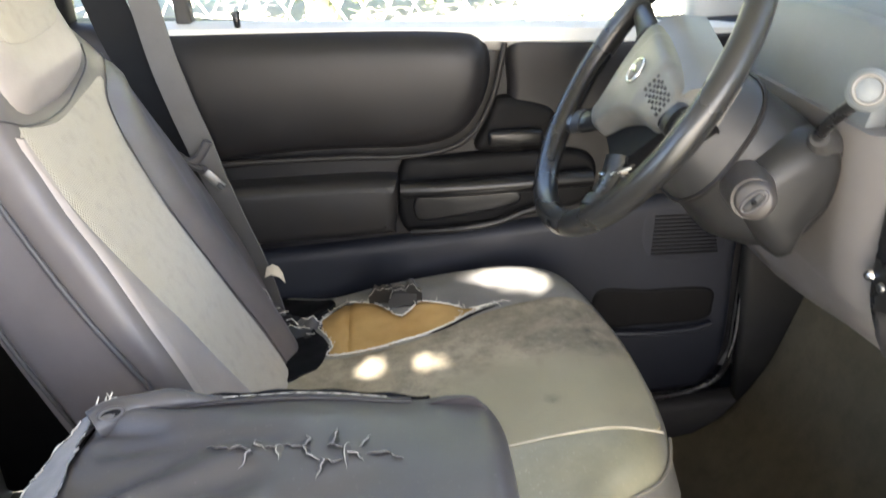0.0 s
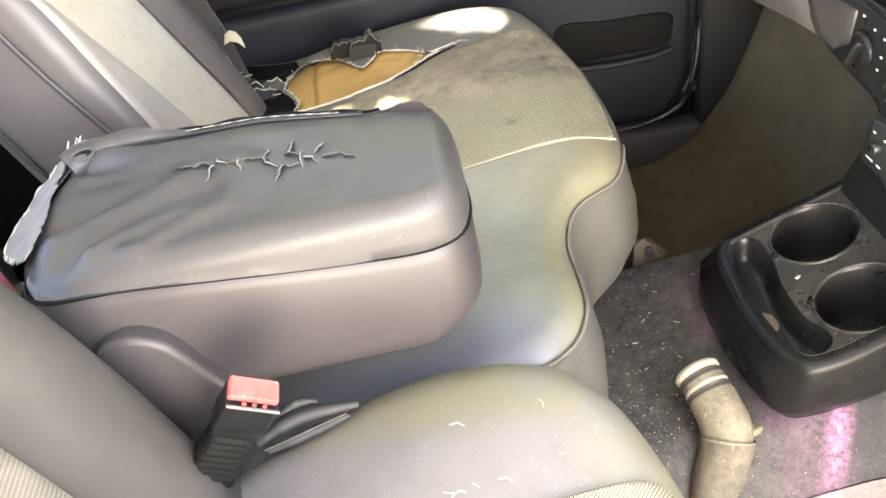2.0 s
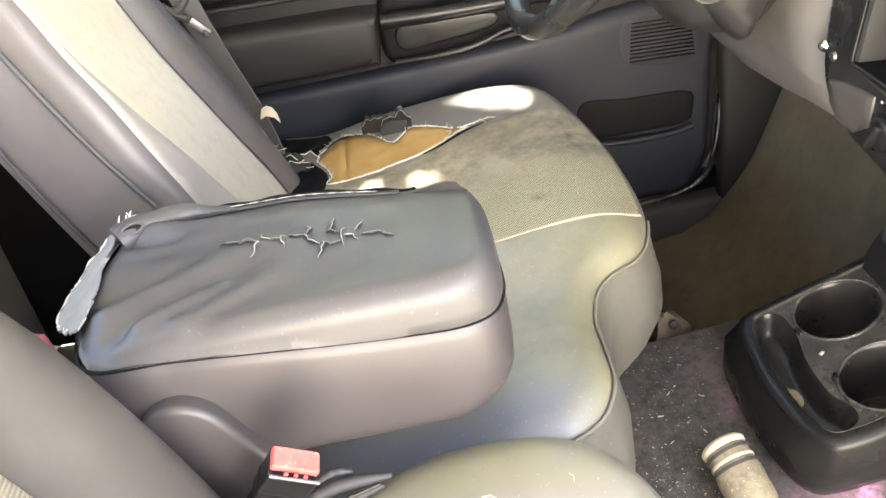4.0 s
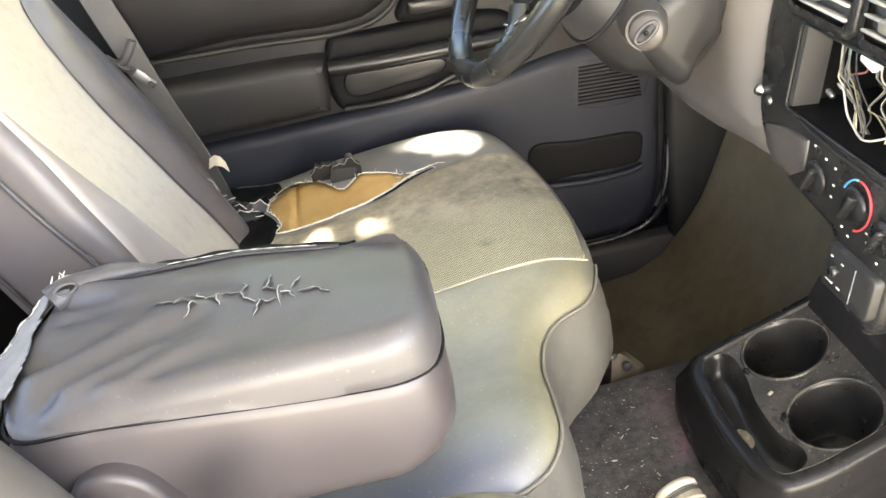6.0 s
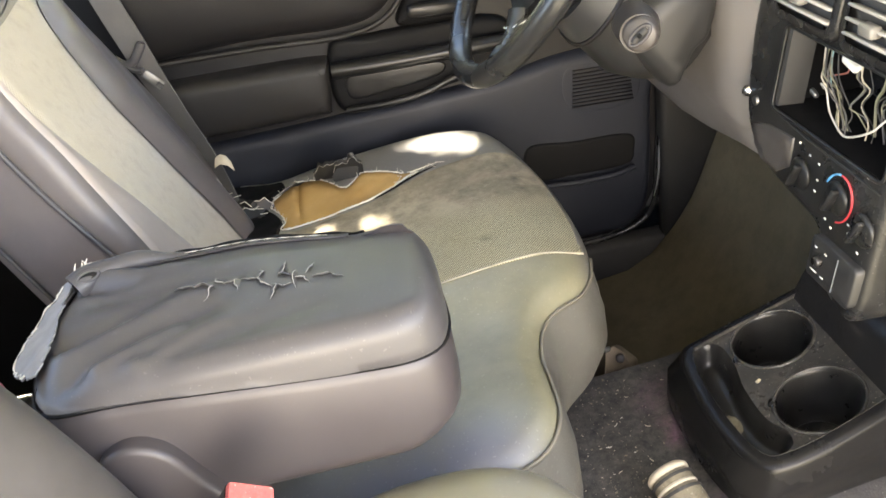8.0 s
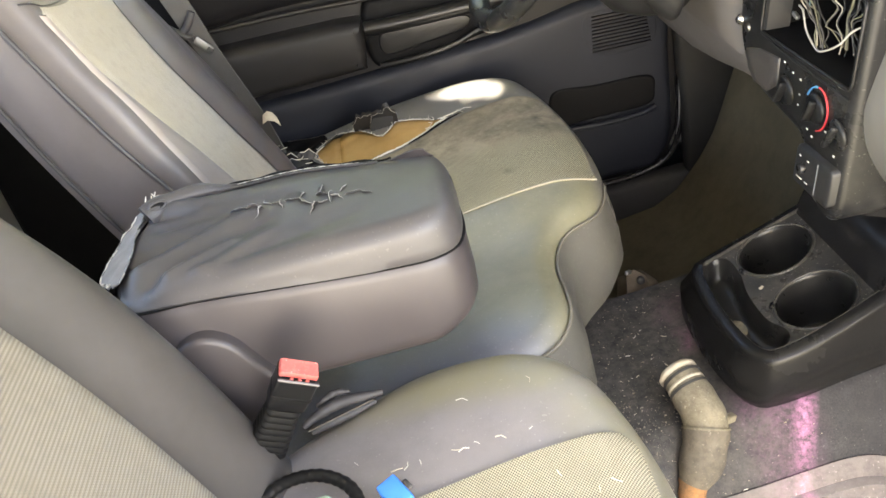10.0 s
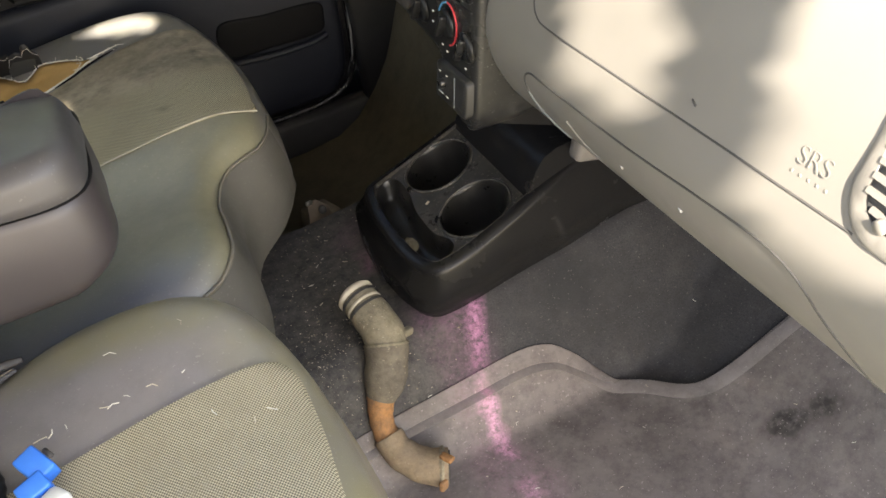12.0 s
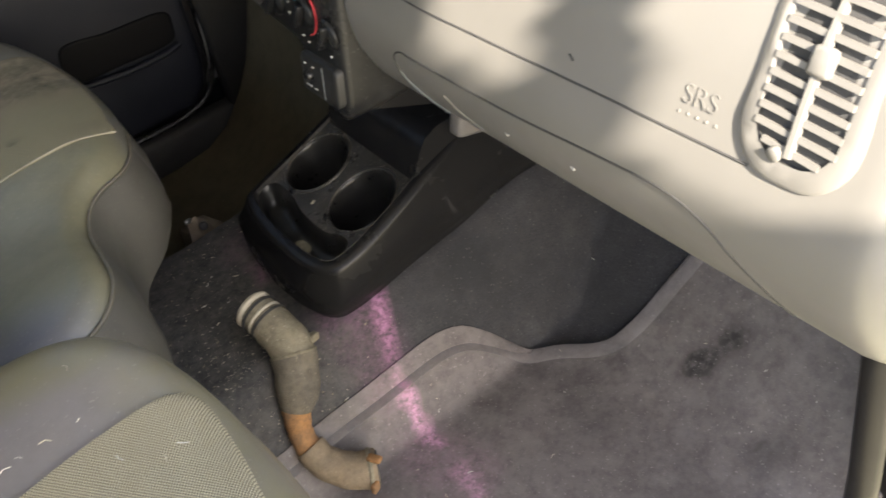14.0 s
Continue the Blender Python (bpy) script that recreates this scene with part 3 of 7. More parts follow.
part("padded_panel", door_pad([(-0.35, 0.70), (0.0, 0.690), (0.155, 0.682), (0.225, 0.70), (0.262, 0.75), (0.274, 0.80), (0.264, 0.839), (0.215, 0.856), (0.0, 0.873), (-0.2, 0.886), (-0.35, 0.893)],
                               110, 0.02, 0.030, 0.035, 0.030, crown=lambda u, v: 0.012 * math.sin(math.pi * min(1, max(0, (v - 0.68) / 0.2)))), DOOR_DARK, door, "padded dark vinyl upper panel")
part("piping", tube(spline([(-0.34, 1.397, 0.690), (0.0, 1.396, 0.681), (0.155, 1.396, 0.673), (0.232, 1.396, 0.692), (0.272, 1.396, 0.748), (0.296, 1.399, 0.832)], 40, False), 0.0045, 8), DOOR_BAND, door)
part("front_panel", door_pad([(0.305, 0.70), (0.50, 0.69), (0.67, 0.68), (0.70, 0.75), (0.70, 0.822), (0.42, 0.833), (0.31, 0.838), (0.30, 0.76)], 70, 0.03, 0.018, 0.02, 0.018), DOOR_DARK, door)
part("arm_pad", door_pad([(-0.34, 0.555), (-0.10, 0.553), (0.095, 0.553), (0.112, 0.562), (0.122, 0.63), (0.115, 0.642), (0.0, 0.648), (-0.2, 0.652), (-0.34, 0.655)], 90, 0.025, 0.05, 0.018, 0.022),
     DOOR_BAND, door, "brown-grey arm pad")
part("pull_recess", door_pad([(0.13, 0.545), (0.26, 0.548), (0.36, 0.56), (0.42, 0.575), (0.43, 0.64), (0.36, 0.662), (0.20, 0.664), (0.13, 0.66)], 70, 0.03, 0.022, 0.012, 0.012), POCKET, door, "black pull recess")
part("pull_bar", tube(spline([(0.125, 1.370, 0.628), (0.20, 1.365, 0.626), (0.30, 1.366, 0.624), (0.42, 1.375, 0.62)], 24, False), 0.013, 12), GLOSS, door, "glossy black grab bar")
part("pull_lip", tube(spline([(0.135, 1.385, 0.552), (0.20, 1.378, 0.553), (0.27, 1.376, 0.560), (0.315, 1.380, 0.572), (0.36, 1.385, 0.578)], 24, False), 0.006, 8), GLOSS, door, "glossy black lip")
part("pull_cup", door_pad([(0.150, 0.566), (0.22, 0.568), (0.30, 0.577), (0.305, 0.600), (0.22, 0.604), (0.150, 0.606)], 40, 0.02, 0.025, 0.003, 0.003), GLOSS, door, "dark pull cup")
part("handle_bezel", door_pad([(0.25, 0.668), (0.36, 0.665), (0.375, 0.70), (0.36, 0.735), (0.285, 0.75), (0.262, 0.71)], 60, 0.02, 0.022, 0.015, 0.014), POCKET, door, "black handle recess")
part("door_handle", block((0.305, 1.382, 0.692), (0.085, 0.014, 0.024), 0.006, (0, 3, 0)), GLOSS, door, "black inner door handle")
# a raised pad; the shade of the open pocket is only its black colour
part("map_pocket", door_pad([(0.435, 0.345), (0.52, 0.338), (0.615, 0.338), (0.632, 0.365), (0.622, 0.398), (0.52, 0.405), (0.435, 0.41)], 60, 0.02, 0.026, 0.006, 0.004), POCKET, door, "map pocket as a pad painted black for its inner shade")
part("pocket_lip", tube(spline([(0.36, 1.388, 0.345), (0.50, 1.384, 0.330), (0.59, 1.386, 0.328), (0.628, 1.390, 0.334)], 30, False), 0.006, 8), DOOR_NAVY, door)
part("edge_trim", tube(spline([(0.690, 1.404, 0.50), (0.682, 1.40, 0.38), (0.672, 1.398, 0.27), (0.645, 1.398, 0.215), (0.58, 1.40, 0.19), (0.48, 1.40, 0.187)], 40, False), 0.0055, 8), BLACK, door, "shiny edge seal")
# the highlight along the edge seal, modelled as a thin bright bead
part("seal_highlight", tube(spline([(0.683, 1.3955, 0.44), (0.680, 1.394, 0.38), (0.673, 1.392, 0.30), (0.664, 1.392, 0.262)], 20, False), lambda s: 0.0012 + 0.0012 * math.sin(math.pi * s), 8), SATIN, door, "bright bead standing for the highlight on the seal")
part("window_sill", loft([[Vector((x, 1.402 + dy, 0.880 - 0.075 * (x + 0.16) + dz)) for dy, dz in ((0.0, -0.012), (0.004, 0.006), (0.022, 0.013), (0.055, 0.010), (0.055, -0.03), (0.02, -0.03))]
                          for x in (-0.34, -0.16, 0.0, 0.2, 0.45, 0.72)]), SILL_GLARE, door, "window sill coloured pale for the glare on it")
part("lock_pin", rod((-0.088, 1.413, 0.88), (-0.088, 1.413, 0.905), 0.0045, 0.006), BLACK, door, "black lock pin")
grille = part("speaker_grille", door_pad([(0.52, 0.465), (0.635, 0.458), (0.645, 0.53), (0.60, 0.54), (0.515, 0.542)], 60, 0.02, 0.0226, 0.006, 0.003), DOOR_NAVY, door, "slotted loudspeaker grille")
for k in range(11):
    z = 0.467 + 0.0066 * k
    part("slat", block((0.578, 1.395, z + 0.001), (0.112 - 0.0012 * k, 0.006, 0.0020), 0.0008, (0, 2.5, 0), 1), KICK, grille)
part("window_frame", join(block((-0.165, 1.435, 1.10), (0.022, 0.03, 0.46), 0.004), tube([(-0.16, 1.43, 1.33), (0.30, 1.43, 1.335), (0.60, 1.43, 1.33), (0.98, 1.43, 0.86)], 0.018, 8)), BLACK_DULL, door, "black window frame")
pane = part("pane", block((0.32, 1.440, 1.07), (0.95, 0.004, 0.50), 0), GLASS, door, "clear window glass")
pane.visible_shadow = False

# ---- bench seat, driver part with the centre ----
BACK_LEAN = math.atan(0.40)


def seat_z(x, y):
    """Top of the driver's cushion."""
    z = 0.462 + 0.036 * smooth_step(-0.05, 0.36, x) - 0.016 * smooth_step(0.33, 0.42, x)
    z += 0.010 * smooth_step(1.16, 1.30, y) * smooth_step(-0.05, 0.12, x)
    z += 0.012 * smooth_step(0.80, 0.60, y) * smooth_step(0.0, 0.2, x) - 0.012 * smooth_step(0.90, 0.80, y)
    return z + 0.0022 * wob(x, y, 0, 9)


def seat_pt(u, v, w):
    """The underside is cut higher on the driver's half."""
    return Vector((u, v, w + (0.37 - w) * 0.62 * smooth_step(0.76, 0.86, v) if w < 0.37 else w))


seat_outline = spline([(-0.10, 1.365), (-0.10, 0.95), (-0.10, 0.575), (0.06, 0.565), (0.19, 0.572), (0.255, 0.588), (0.285, 0.632), (0.292, 0.69), (0.296, 0.75),
                       (0.318, 0.805), (0.372, 0.845), (0.40, 0.90), (0.412, 0.98), (0.412, 1.10), (0.395, 1.21), (0.355, 1.30), (0.285, 1.35), (0.16, 1.372), (0.02, 1.372)], 170)
rip = spline([(-0.014, 1.260), (0.002, 1.226), (0.009, 1.197), (0.003, 1.176), (0.042, 1.172), (0.080, 1.174), (0.104, 1.179), (0.137, 1.183), (0.161, 1.190), (0.183, 1.199), (0.207, 1.213), (0.222, 1.219), (0.196, 1.231), (0.174, 1.250), (0.142, 1.268),
              (0.130, 1.262), (0.118, 1.246), (0.105, 1.242), (0.088, 1.267), (0.072, 1.290), (0.054, 1.304), (0.031, 1.316), (0.015, 1.306), (-0.004, 1.288)], 110)
rip = [p + Vector((0.0018 * wob(p.x, p.y, 3, 190), (0.0024 if p.y > 1.20 else 0.0010) * wob(p.x, p.y, 7, 170))) for p in rip]
bench = thing("driver_seat", (0.15, 1.0, 0.26), "torn grey bench seat with worn cloth and exposed foam", "car seat")
def shade_by(ob, name, fn):
    """Stores a value from 0 to 1 for each point of a mesh, by its place in the world."""
    at = base_of(ob)
    layer = ob.data.attributes.new(name, "FLOAT", "POINT")
    for v, d in zip(ob.data.vertices, layer.data):
        d.value = fn(*(v.co + at))


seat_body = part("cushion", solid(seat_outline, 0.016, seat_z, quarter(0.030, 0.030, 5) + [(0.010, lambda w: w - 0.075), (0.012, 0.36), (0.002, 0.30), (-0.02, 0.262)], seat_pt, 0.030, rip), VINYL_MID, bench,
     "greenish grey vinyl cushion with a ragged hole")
# bluish light painted on near side, lower front, far bolster and front crest
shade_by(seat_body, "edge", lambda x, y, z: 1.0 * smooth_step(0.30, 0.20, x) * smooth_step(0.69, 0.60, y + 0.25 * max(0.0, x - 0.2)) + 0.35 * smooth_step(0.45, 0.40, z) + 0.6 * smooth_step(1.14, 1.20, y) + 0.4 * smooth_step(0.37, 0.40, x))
part("foam", solid(offset(rip, 0.02), 0.006, lambda x, y: seat_z(x, y) - 0.004 - 0.005 * smooth_step(0.17, 0.06, x) + 0.002 * wob(x, y, 5, 50) - 0.006 * math.exp(-((x - 0.029 - 0.004 * wob(x, y, 2, 30)) / 0.004) ** 2), [(0.0, 0.40)], flat_xy), FOAM, bench, "yellow exposed foam")
cloth_poly = spline([(-0.055, 1.155), (-0.055, 1.0), (-0.05, 0.925), (0.04, 0.905), (0.22, 0.902), (0.375, 0.905), (0.392, 0.935), (0.398, 1.02), (0.395, 1.10), (0.372, 1.20), (0.30, 1.216), (0.235, 1.207), (0.185, 1.190), (0.14, 1.175), (0.09, 1.166), (0.03, 1.160)], 130)
seat_cloth = part("cloth_panel", solid(cloth_poly, 0.014, lambda x, y: seat_z(x, y) + 0.0018, [(0.0008, lambda w: w - 0.0008), (0.0012, lambda w: w - 0.008)], flat_xy, 0.001), FABRIC, bench, "woven grey cloth panel, rubbed brown and soiled")
SOOT = [(0.350, 1.131, 0.356, 1.129, 0.010, 1.0), (0.30, 1.11, 0.39, 1.10, 0.05, 0.35), (0.22, 1.18, 0.36, 1.17, 0.03, 0.3), (0.10, 1.13, 0.16, 1.15, 0.02, 0.3), (0.28, 0.975, 0.284, 0.975, 0.006, 0.7)]
for name in ("bare", "soot"):
    layer = seat_cloth.data.attributes.new(name, "FLOAT", "POINT")
    for v, d in zip(seat_cloth.data.vertices, layer.data):
        x, y = v.co.x + 0.15, v.co.y + 1.0
        d.value = stain_amount(x, y, SOOT) if name == "soot" else smooth_step(1.015, 1.10, y + 0.10 * smooth_step(0.20, 0.05, x) + 0.035 * wob(x, y, 6, 22))


def on_seat(points, n, lift, closed=False):
    return [Vector((p.x, p.y, seat_z(p.x, p.y) + lift)) for p in spline(points, n, closed)]


part("piping", tube(on_seat([(0.12, 0.897), (0.22, 0.899), (0.30, 0.902), (0.375, 0.902), (0.392, 0.90)], 40, 0.0016), 0.0013, 8), PIPING_TOP, bench, "thin cream piping")
part("piping", tube([Vector((p.x, p.y, seat_z(p.x, p.y) - 0.019)) for p in [q for q in offset(seat_outline, 0.0005) if q.x > 0.17 and q.y < 0.93][::-1]], 0.0022, 8), PIPING, bench, "frayed edge piping")
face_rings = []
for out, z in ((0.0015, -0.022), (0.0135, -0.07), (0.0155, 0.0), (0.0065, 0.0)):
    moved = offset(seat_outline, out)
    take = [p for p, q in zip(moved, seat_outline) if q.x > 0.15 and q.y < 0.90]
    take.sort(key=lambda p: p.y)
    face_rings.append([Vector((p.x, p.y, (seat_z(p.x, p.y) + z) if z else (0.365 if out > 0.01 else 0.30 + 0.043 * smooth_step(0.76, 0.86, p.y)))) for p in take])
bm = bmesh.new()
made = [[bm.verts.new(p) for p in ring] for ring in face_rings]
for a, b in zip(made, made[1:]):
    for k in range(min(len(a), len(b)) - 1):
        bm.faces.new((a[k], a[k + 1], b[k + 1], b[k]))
part("front_face", bm, VINYL_SHADED_FRONT, bench, "grey vinyl front, coloured darker for its shade")
part("seat_base", block((0.10, 0.95, 0.215), (0.36, 0.72, 0.16), 0.02), BLACK_DULL, bench, "black steel seat frame")
# ragged flaps and threads round the hole
rng = random.Random(4)
for i in range(len(rip)):
    p, q = rip[i], rip[(i + 1) % len(rip)]
    low = p.y < 1.172 + 0.25 * max(0.0, p.x - 0.06) + 0.012
    if not low and rng.random() < 0.12:
        continue
    a = Vector((p.x, p.y, seat_z(p.x, p.y) + 0.0015))
    b = Vector((q.x, q.y, seat_z(q.x, q.y) + 0.0015))
    mid = (a + b) / 2 + Vector((rng.uniform(-.001, .001), rng.uniform(-.001, .001), 0.001 * rng.random()))
    part("frayed_edge", tube([a, mid, b], (0.0011 if low else 0.0006) + 0.0007 * rng.random(), 6), FRAY, bench)
    if not low and rng.random() < 0.45:
        tip = a + Vector((rng.uniform(-.004, .004), rng.uniform(-.002, .006), 0.003 + 0.004 * rng.random()))
        part("loose_thread", tube([a, (a + tip) / 2 + Vector((0.001, 0, 0.001)), tip], 0.0004, 5), FRAY, bench)
# shadow drawn as a black line where the cover has lifted, and the split running on from the hole
under = [(0.085, 1.170), (0.12, 1.176), (0.15, 1.182), (0.178, 1.191), (0.20, 1.202), (0.225, 1.212), (0.255, 1.220)]
part("split_gap", tube([Vector((p.x, p.y, seat_z(p.x, p.y) + 0.0018)) for p in spline(under[2:], 40, False)], lambda s: 0.0003 + 0.0014 * math.sin(math.pi * min(1, 0.05 + s)) ** 0.6, 6), POCKET, bench, "dark split and drawn shadow line in the cover")
part("frayed_edge", tube([Vector((p.x, p.y, seat_z(p.x, p.y) + 0.004)) for p in spline([(0.218, 1.219), (0.238, 1.222), (0.256, 1.225)], 14, False)], lambda s: 0.0013 - 0.0009 * s, 6), FRAY, bench)


def curled_flap(x0, x1, y0, y1, curl, high, seed):
    """A ragged tongue of cover that stands up from the edge of the hole and curls over."""
    bm, grid, n, m = bmesh.new(), [], 9, 7
    for i in range(n):
        s = i / (n - 1)
        row = []
        for k in range(m):
            r = k / (m - 1)
            reach = (0.75 + 0.35 * wob(s * 3, seed, 0, 2.0)) * math.sin(math.pi * (0.15 + 0.7 * s))
            x = x0 + (x1 - x0) * s + 0.002 * wob(s, r, seed, 6)
            y = y0 + (y1 - y0) * s - curl * reach * math.sin(1.9 * r)
            row.append(Vector((x, y, seat_z(x, y0 + (y1 - y0) * s) + 0.001 + high * reach * math.sin(2.2 * r))))
        grid.append(row)
    for lift in (0.0, 0.0016):
        vs = [[bm.verts.new(p + Vector((0, 0, lift))) for p in row] for row in grid]
        for a, b in zip(vs, vs[1:]):
            for k in range(m - 1):
                bm.faces.new((a[k], a[k + 1], b[k + 1], b[k]))
    edge = [row[-1] + Vector((0, 0, 0.001)) for row in grid]
    return bm, edge


for x0, x1, y0, y1, curl, high, seed in ((0.062, 0.110, 1.296, 1.274, 0.010, 0.046, 1.0), (0.094, 0.142, 1.278, 1.268, 0.018, 0.056, 2.3), (0.092, 0.134, 1.268, 1.262, -0.010, 0.040, 3.2), (-0.010, 0.03, 1.285, 1.316, 0.006, 0.008, 5.7)):
    bm, edge = curled_flap(x0, x1, y0, y1, curl, high, seed)
    flap = part("torn_flap", bm, SHROUD, bench, "curled dark flap of torn vinyl")
    part("frayed_edge", tube(edge, 0.0005, 5), LIP, flap)
part("dark_lining", solid(spline([(-0.085, 1.120), (-0.02, 1.135), (-0.006, 1.152), (-0.002, 1.175), (0.003, 1.197), (-0.006, 1.226), (-0.022, 1.258), (-0.012, 1.290), (0.006, 1.312), (0.004, 1.334), (-0.012, 1.345), (-0.04, 1.348), (-0.085, 1.345)], 70), 0.010, lambda x, y: seat_z(x, y) + 0.005 + 0.005 * wob(x, y, 2, 34), [(0.002, lambda w: w - 0.004), (0.001, lambda w: w - 0.010)], flat_xy), POCKET, bench, "torn black lining")
for k in range(7):
    x, y = 0.180 + 0.012 * k + 0.006 * rng.random(), 1.206 + 0.003 * k
    a = Vector((x, y, seat_z(x, y) + 0.003))
    part("loose_thread", tube([a, a + Vector((0.007 * rng.uniform(-0.2, 1), 0.007 * rng.uniform(-1, 1), 0.003)), a + Vector((0.014 * rng.uniform(-0.2, 1), 0.012 * rng.uniform(-1, 1), 0.002))], 0.0005, 5), FRAY, bench)

# backrests: v runs up along the leaning front face, w stands out from it
UP, OUT = Vector((-math.sin(BACK_LEAN), 0, math.cos(BACK_LEAN))), Vector((math.cos(BACK_LEAN), 0, math.sin(BACK_LEAN)))
FOOT = Vector((-0.045, 0, 0.455))


def on_back(u, v, w):
    return FOOT + Vector((0, u, 0)) + UP * v + OUT * w


back_outline = spline([(0.868, -0.06), (1.10, -0.06), (1.352, -0.06), (1.365, 0.10), (1.352, 0.25), (1.318, 0.36), (1.265, 0.44), (1.205, 0.50), (1.165, 0.56), (1.155, 0.64),
                       (1.12, 0.71), (1.03, 0.725), (0.945, 0.71), (0.91, 0.64), (0.90, 0.55), (0.885, 0.44), (0.868, 0.30), (0.862, 0.12)], 150)


def near_line(v):
    """Where the near bolster begins: it spreads over the back towards its foot."""
    return 1.027 - 0.368 * v


FAR_SEAM = ((1.160, -0.02), (1.155, 0.04), (1.146, 0.10), (1.122, 0.19), (1.104, 0.29), (1.112, 0.38), (1.135, 0.425), (1.172, 0.450), (1.215, 0.478), (1.235, 0.50))


def far_line(v):
    for (u0, v0), (u1, v1) in zip(FAR_SEAM, FAR_SEAM[1:]):
        if v <= v1:
            return u0 + (u1 - u0) * max(0.0, (v - v0) / (v1 - v0))
    return 1.24


def back_w(u, v):
    """Front of the driver's backrest, with side bolsters and the head part."""
    n = near_line(v)
    w = 0.005 * smooth_step(n + 0.01, n - 0.03, u) * (1 - smooth_step(0.36, 0.46, v)) + 0.006 * math.sin(max(0.0, min(1.0, v / 0.5)) * math.pi)
    w -= 0.030 * smooth_step(1.19, 1.34, u)
    low = 1 - smooth_step(0.42, 0.48, v)
    w += low * (0.010 * math.exp(-((u - far_line(v) - 0.05) / 0.035) ** 2) - 0.005 * math.exp(-((u - far_line(v)) / 0.013) ** 2))
    w += 0.018 * smooth_step(0.455, 0.50, v) * (1 - smooth_step(1.10, 1.17, abs(u - 1.03) + 1.03))
    return w + 0.0015 * wob(u, v, 0, 12)


part("backrest", solid(back_outline, 0.009, back_w, quarter(0.024, 0.024, 5) + [(0.006, -0.06), (0.002, -0.10), (-0.025, -0.135)], on_back, 0.024), VINYL_GREY, bench, "grey vinyl backrest")
def back_skin(u, v):
    """Face of the backrest with its rounded border."""
    d, here = 1.0, Vector((u, v))
    for a, b in zip(back_outline, back_outline[1:] + back_outline[:1]):
        e = b - a
        k = min(1.0, max(0.0, (here - a).dot(e) / max(1e-12, e.length_squared)))
        d = min(d, (here - a - e * k).length)
    r = max(0.0, min(1.0, (0.024 - d) / 0.024))
    return back_w(u, v) - 0.024 * (1 - math.sqrt(1 - r * r))


back_cloth = spline([(1.032, -0.02), (1.09, -0.02), (1.150, -0.02), (1.140, 0.10), (1.117, 0.19), (1.099, 0.29), (1.107, 0.38), (1.130, 0.425), (1.160, 0.452), (1.10, 0.449), (0.995, 0.442), (0.935, 0.452), (0.912, 0.458), (0.905, 0.42), (0.906, 0.37), (0.921, 0.30), (0.954, 0.20), (0.991, 0.10), (1.020, 0.02)], 150)
part("cloth_panel", solid(back_cloth, 0.010, lambda u, v: back_skin(u, v) + 0.0022, [(0.004, lambda w: w - 0.0026), (0.005, lambda w: w - 0.006)], on_back, 0.006), FABRIC_BACK, bench, "pale woven cloth panel of the backrest")
part("seam", tube([on_back(u + 0.002, v, back_skin(u + 0.002, v) + 0.0016) for u, v in [(p.x, p.y) for p in spline(FAR_SEAM[:-1], 60, False)]], 0.0008, 8), VINYL_LID, bench, "dark seam beside the cloth")
bolster = spline([(0.884, 0.0), (0.880, 0.12), (0.885, 0.30), (0.899, 0.42), (0.903, 0.452), (0.907, 0.452), (0.900, 0.42), (0.901, 0.37), (0.916, 0.30), (0.949, 0.20), (0.986, 0.10), (1.010, 0.02), (1.00, -0.01), (0.93, -0.012)], 120)
part("bolster", solid(bolster, 0.006, lambda u, v: back_skin(u, v) + 0.0028, [(0.003, lambda w: w - 0.0026), (0.004, lambda w: w - 0.007)], on_back, 0.003), VINYL_PALE, bench, "pale lilac-grey vinyl bolster")
head_cover = spline([(0.928, 0.476), (0.995, 0.466), (1.06, 0.470), (1.115, 0.488), (1.140, 0.54), (1.135, 0.64), (1.10, 0.69), (1.03, 0.702), (0.955, 0.69), (0.928, 0.63), (0.920, 0.54)], 90)
part("head_cover", solid(head_cover, 0.012, lambda u, v: back_skin(u, v) + 0.0030, [(0.003, lambda w: w - 0.0026), (0.004, lambda w: w - 0.007)], on_back, 0.004), VINYL_PALE, bench, "grey vinyl head part")
head_cloth = spline([(0.955, 0.53), (1.05, 0.525), (1.105, 0.54), (1.125, 0.58), (1.115, 0.66), (1.03, 0.69), (0.95, 0.66), (0.938, 0.58)], 70)
part("cloth_panel", solid(head_cloth, 0.014, lambda u, v: back_skin(u, v) + 0.0052, [(0.001, lambda w: w - 0.0015), (0.001, lambda w: w - 0.008)], on_back, 0.001), FABRIC_BACK, bench, "pale cloth of the head part")
part("piping", tube([on_back(p.x, p.y, back_skin(p.x, p.y) + 0.0008) for p in spline([(0.895, 0.478), (0.919, 0.462), (0.960, 0.453), (0.995, 0.451), (1.04, 0.453), (1.087, 0.462), (1.13, 0.475), (1.165, 0.495)], 50, False)], 0.0012, 8), VINYL_LID, bench, "dark seam under the head part")
part("side_seam", tube([on_back(u, v, w) for u, v, w in spline([(0.862, 0.02, -0.012), (0.860, 0.16, -0.016), (0.862, 0.30, -0.030), (0.876, 0.44, -0.038), (0.90, 0.56, -0.045)], 40, False)], 0.0030, 8), VINYL_LID, bench, "dark piped side seam")
part("side_seam", tube([on_back(u, v, w) for u, v, w in spline([(0.873, 0.02, -0.112), (0.868, 0.16, -0.112), (0.868, 0.30, -0.112), (0.888, 0.44, -0.112)], 30, False)], 0.0025, 8), BLACK_DULL, bench)
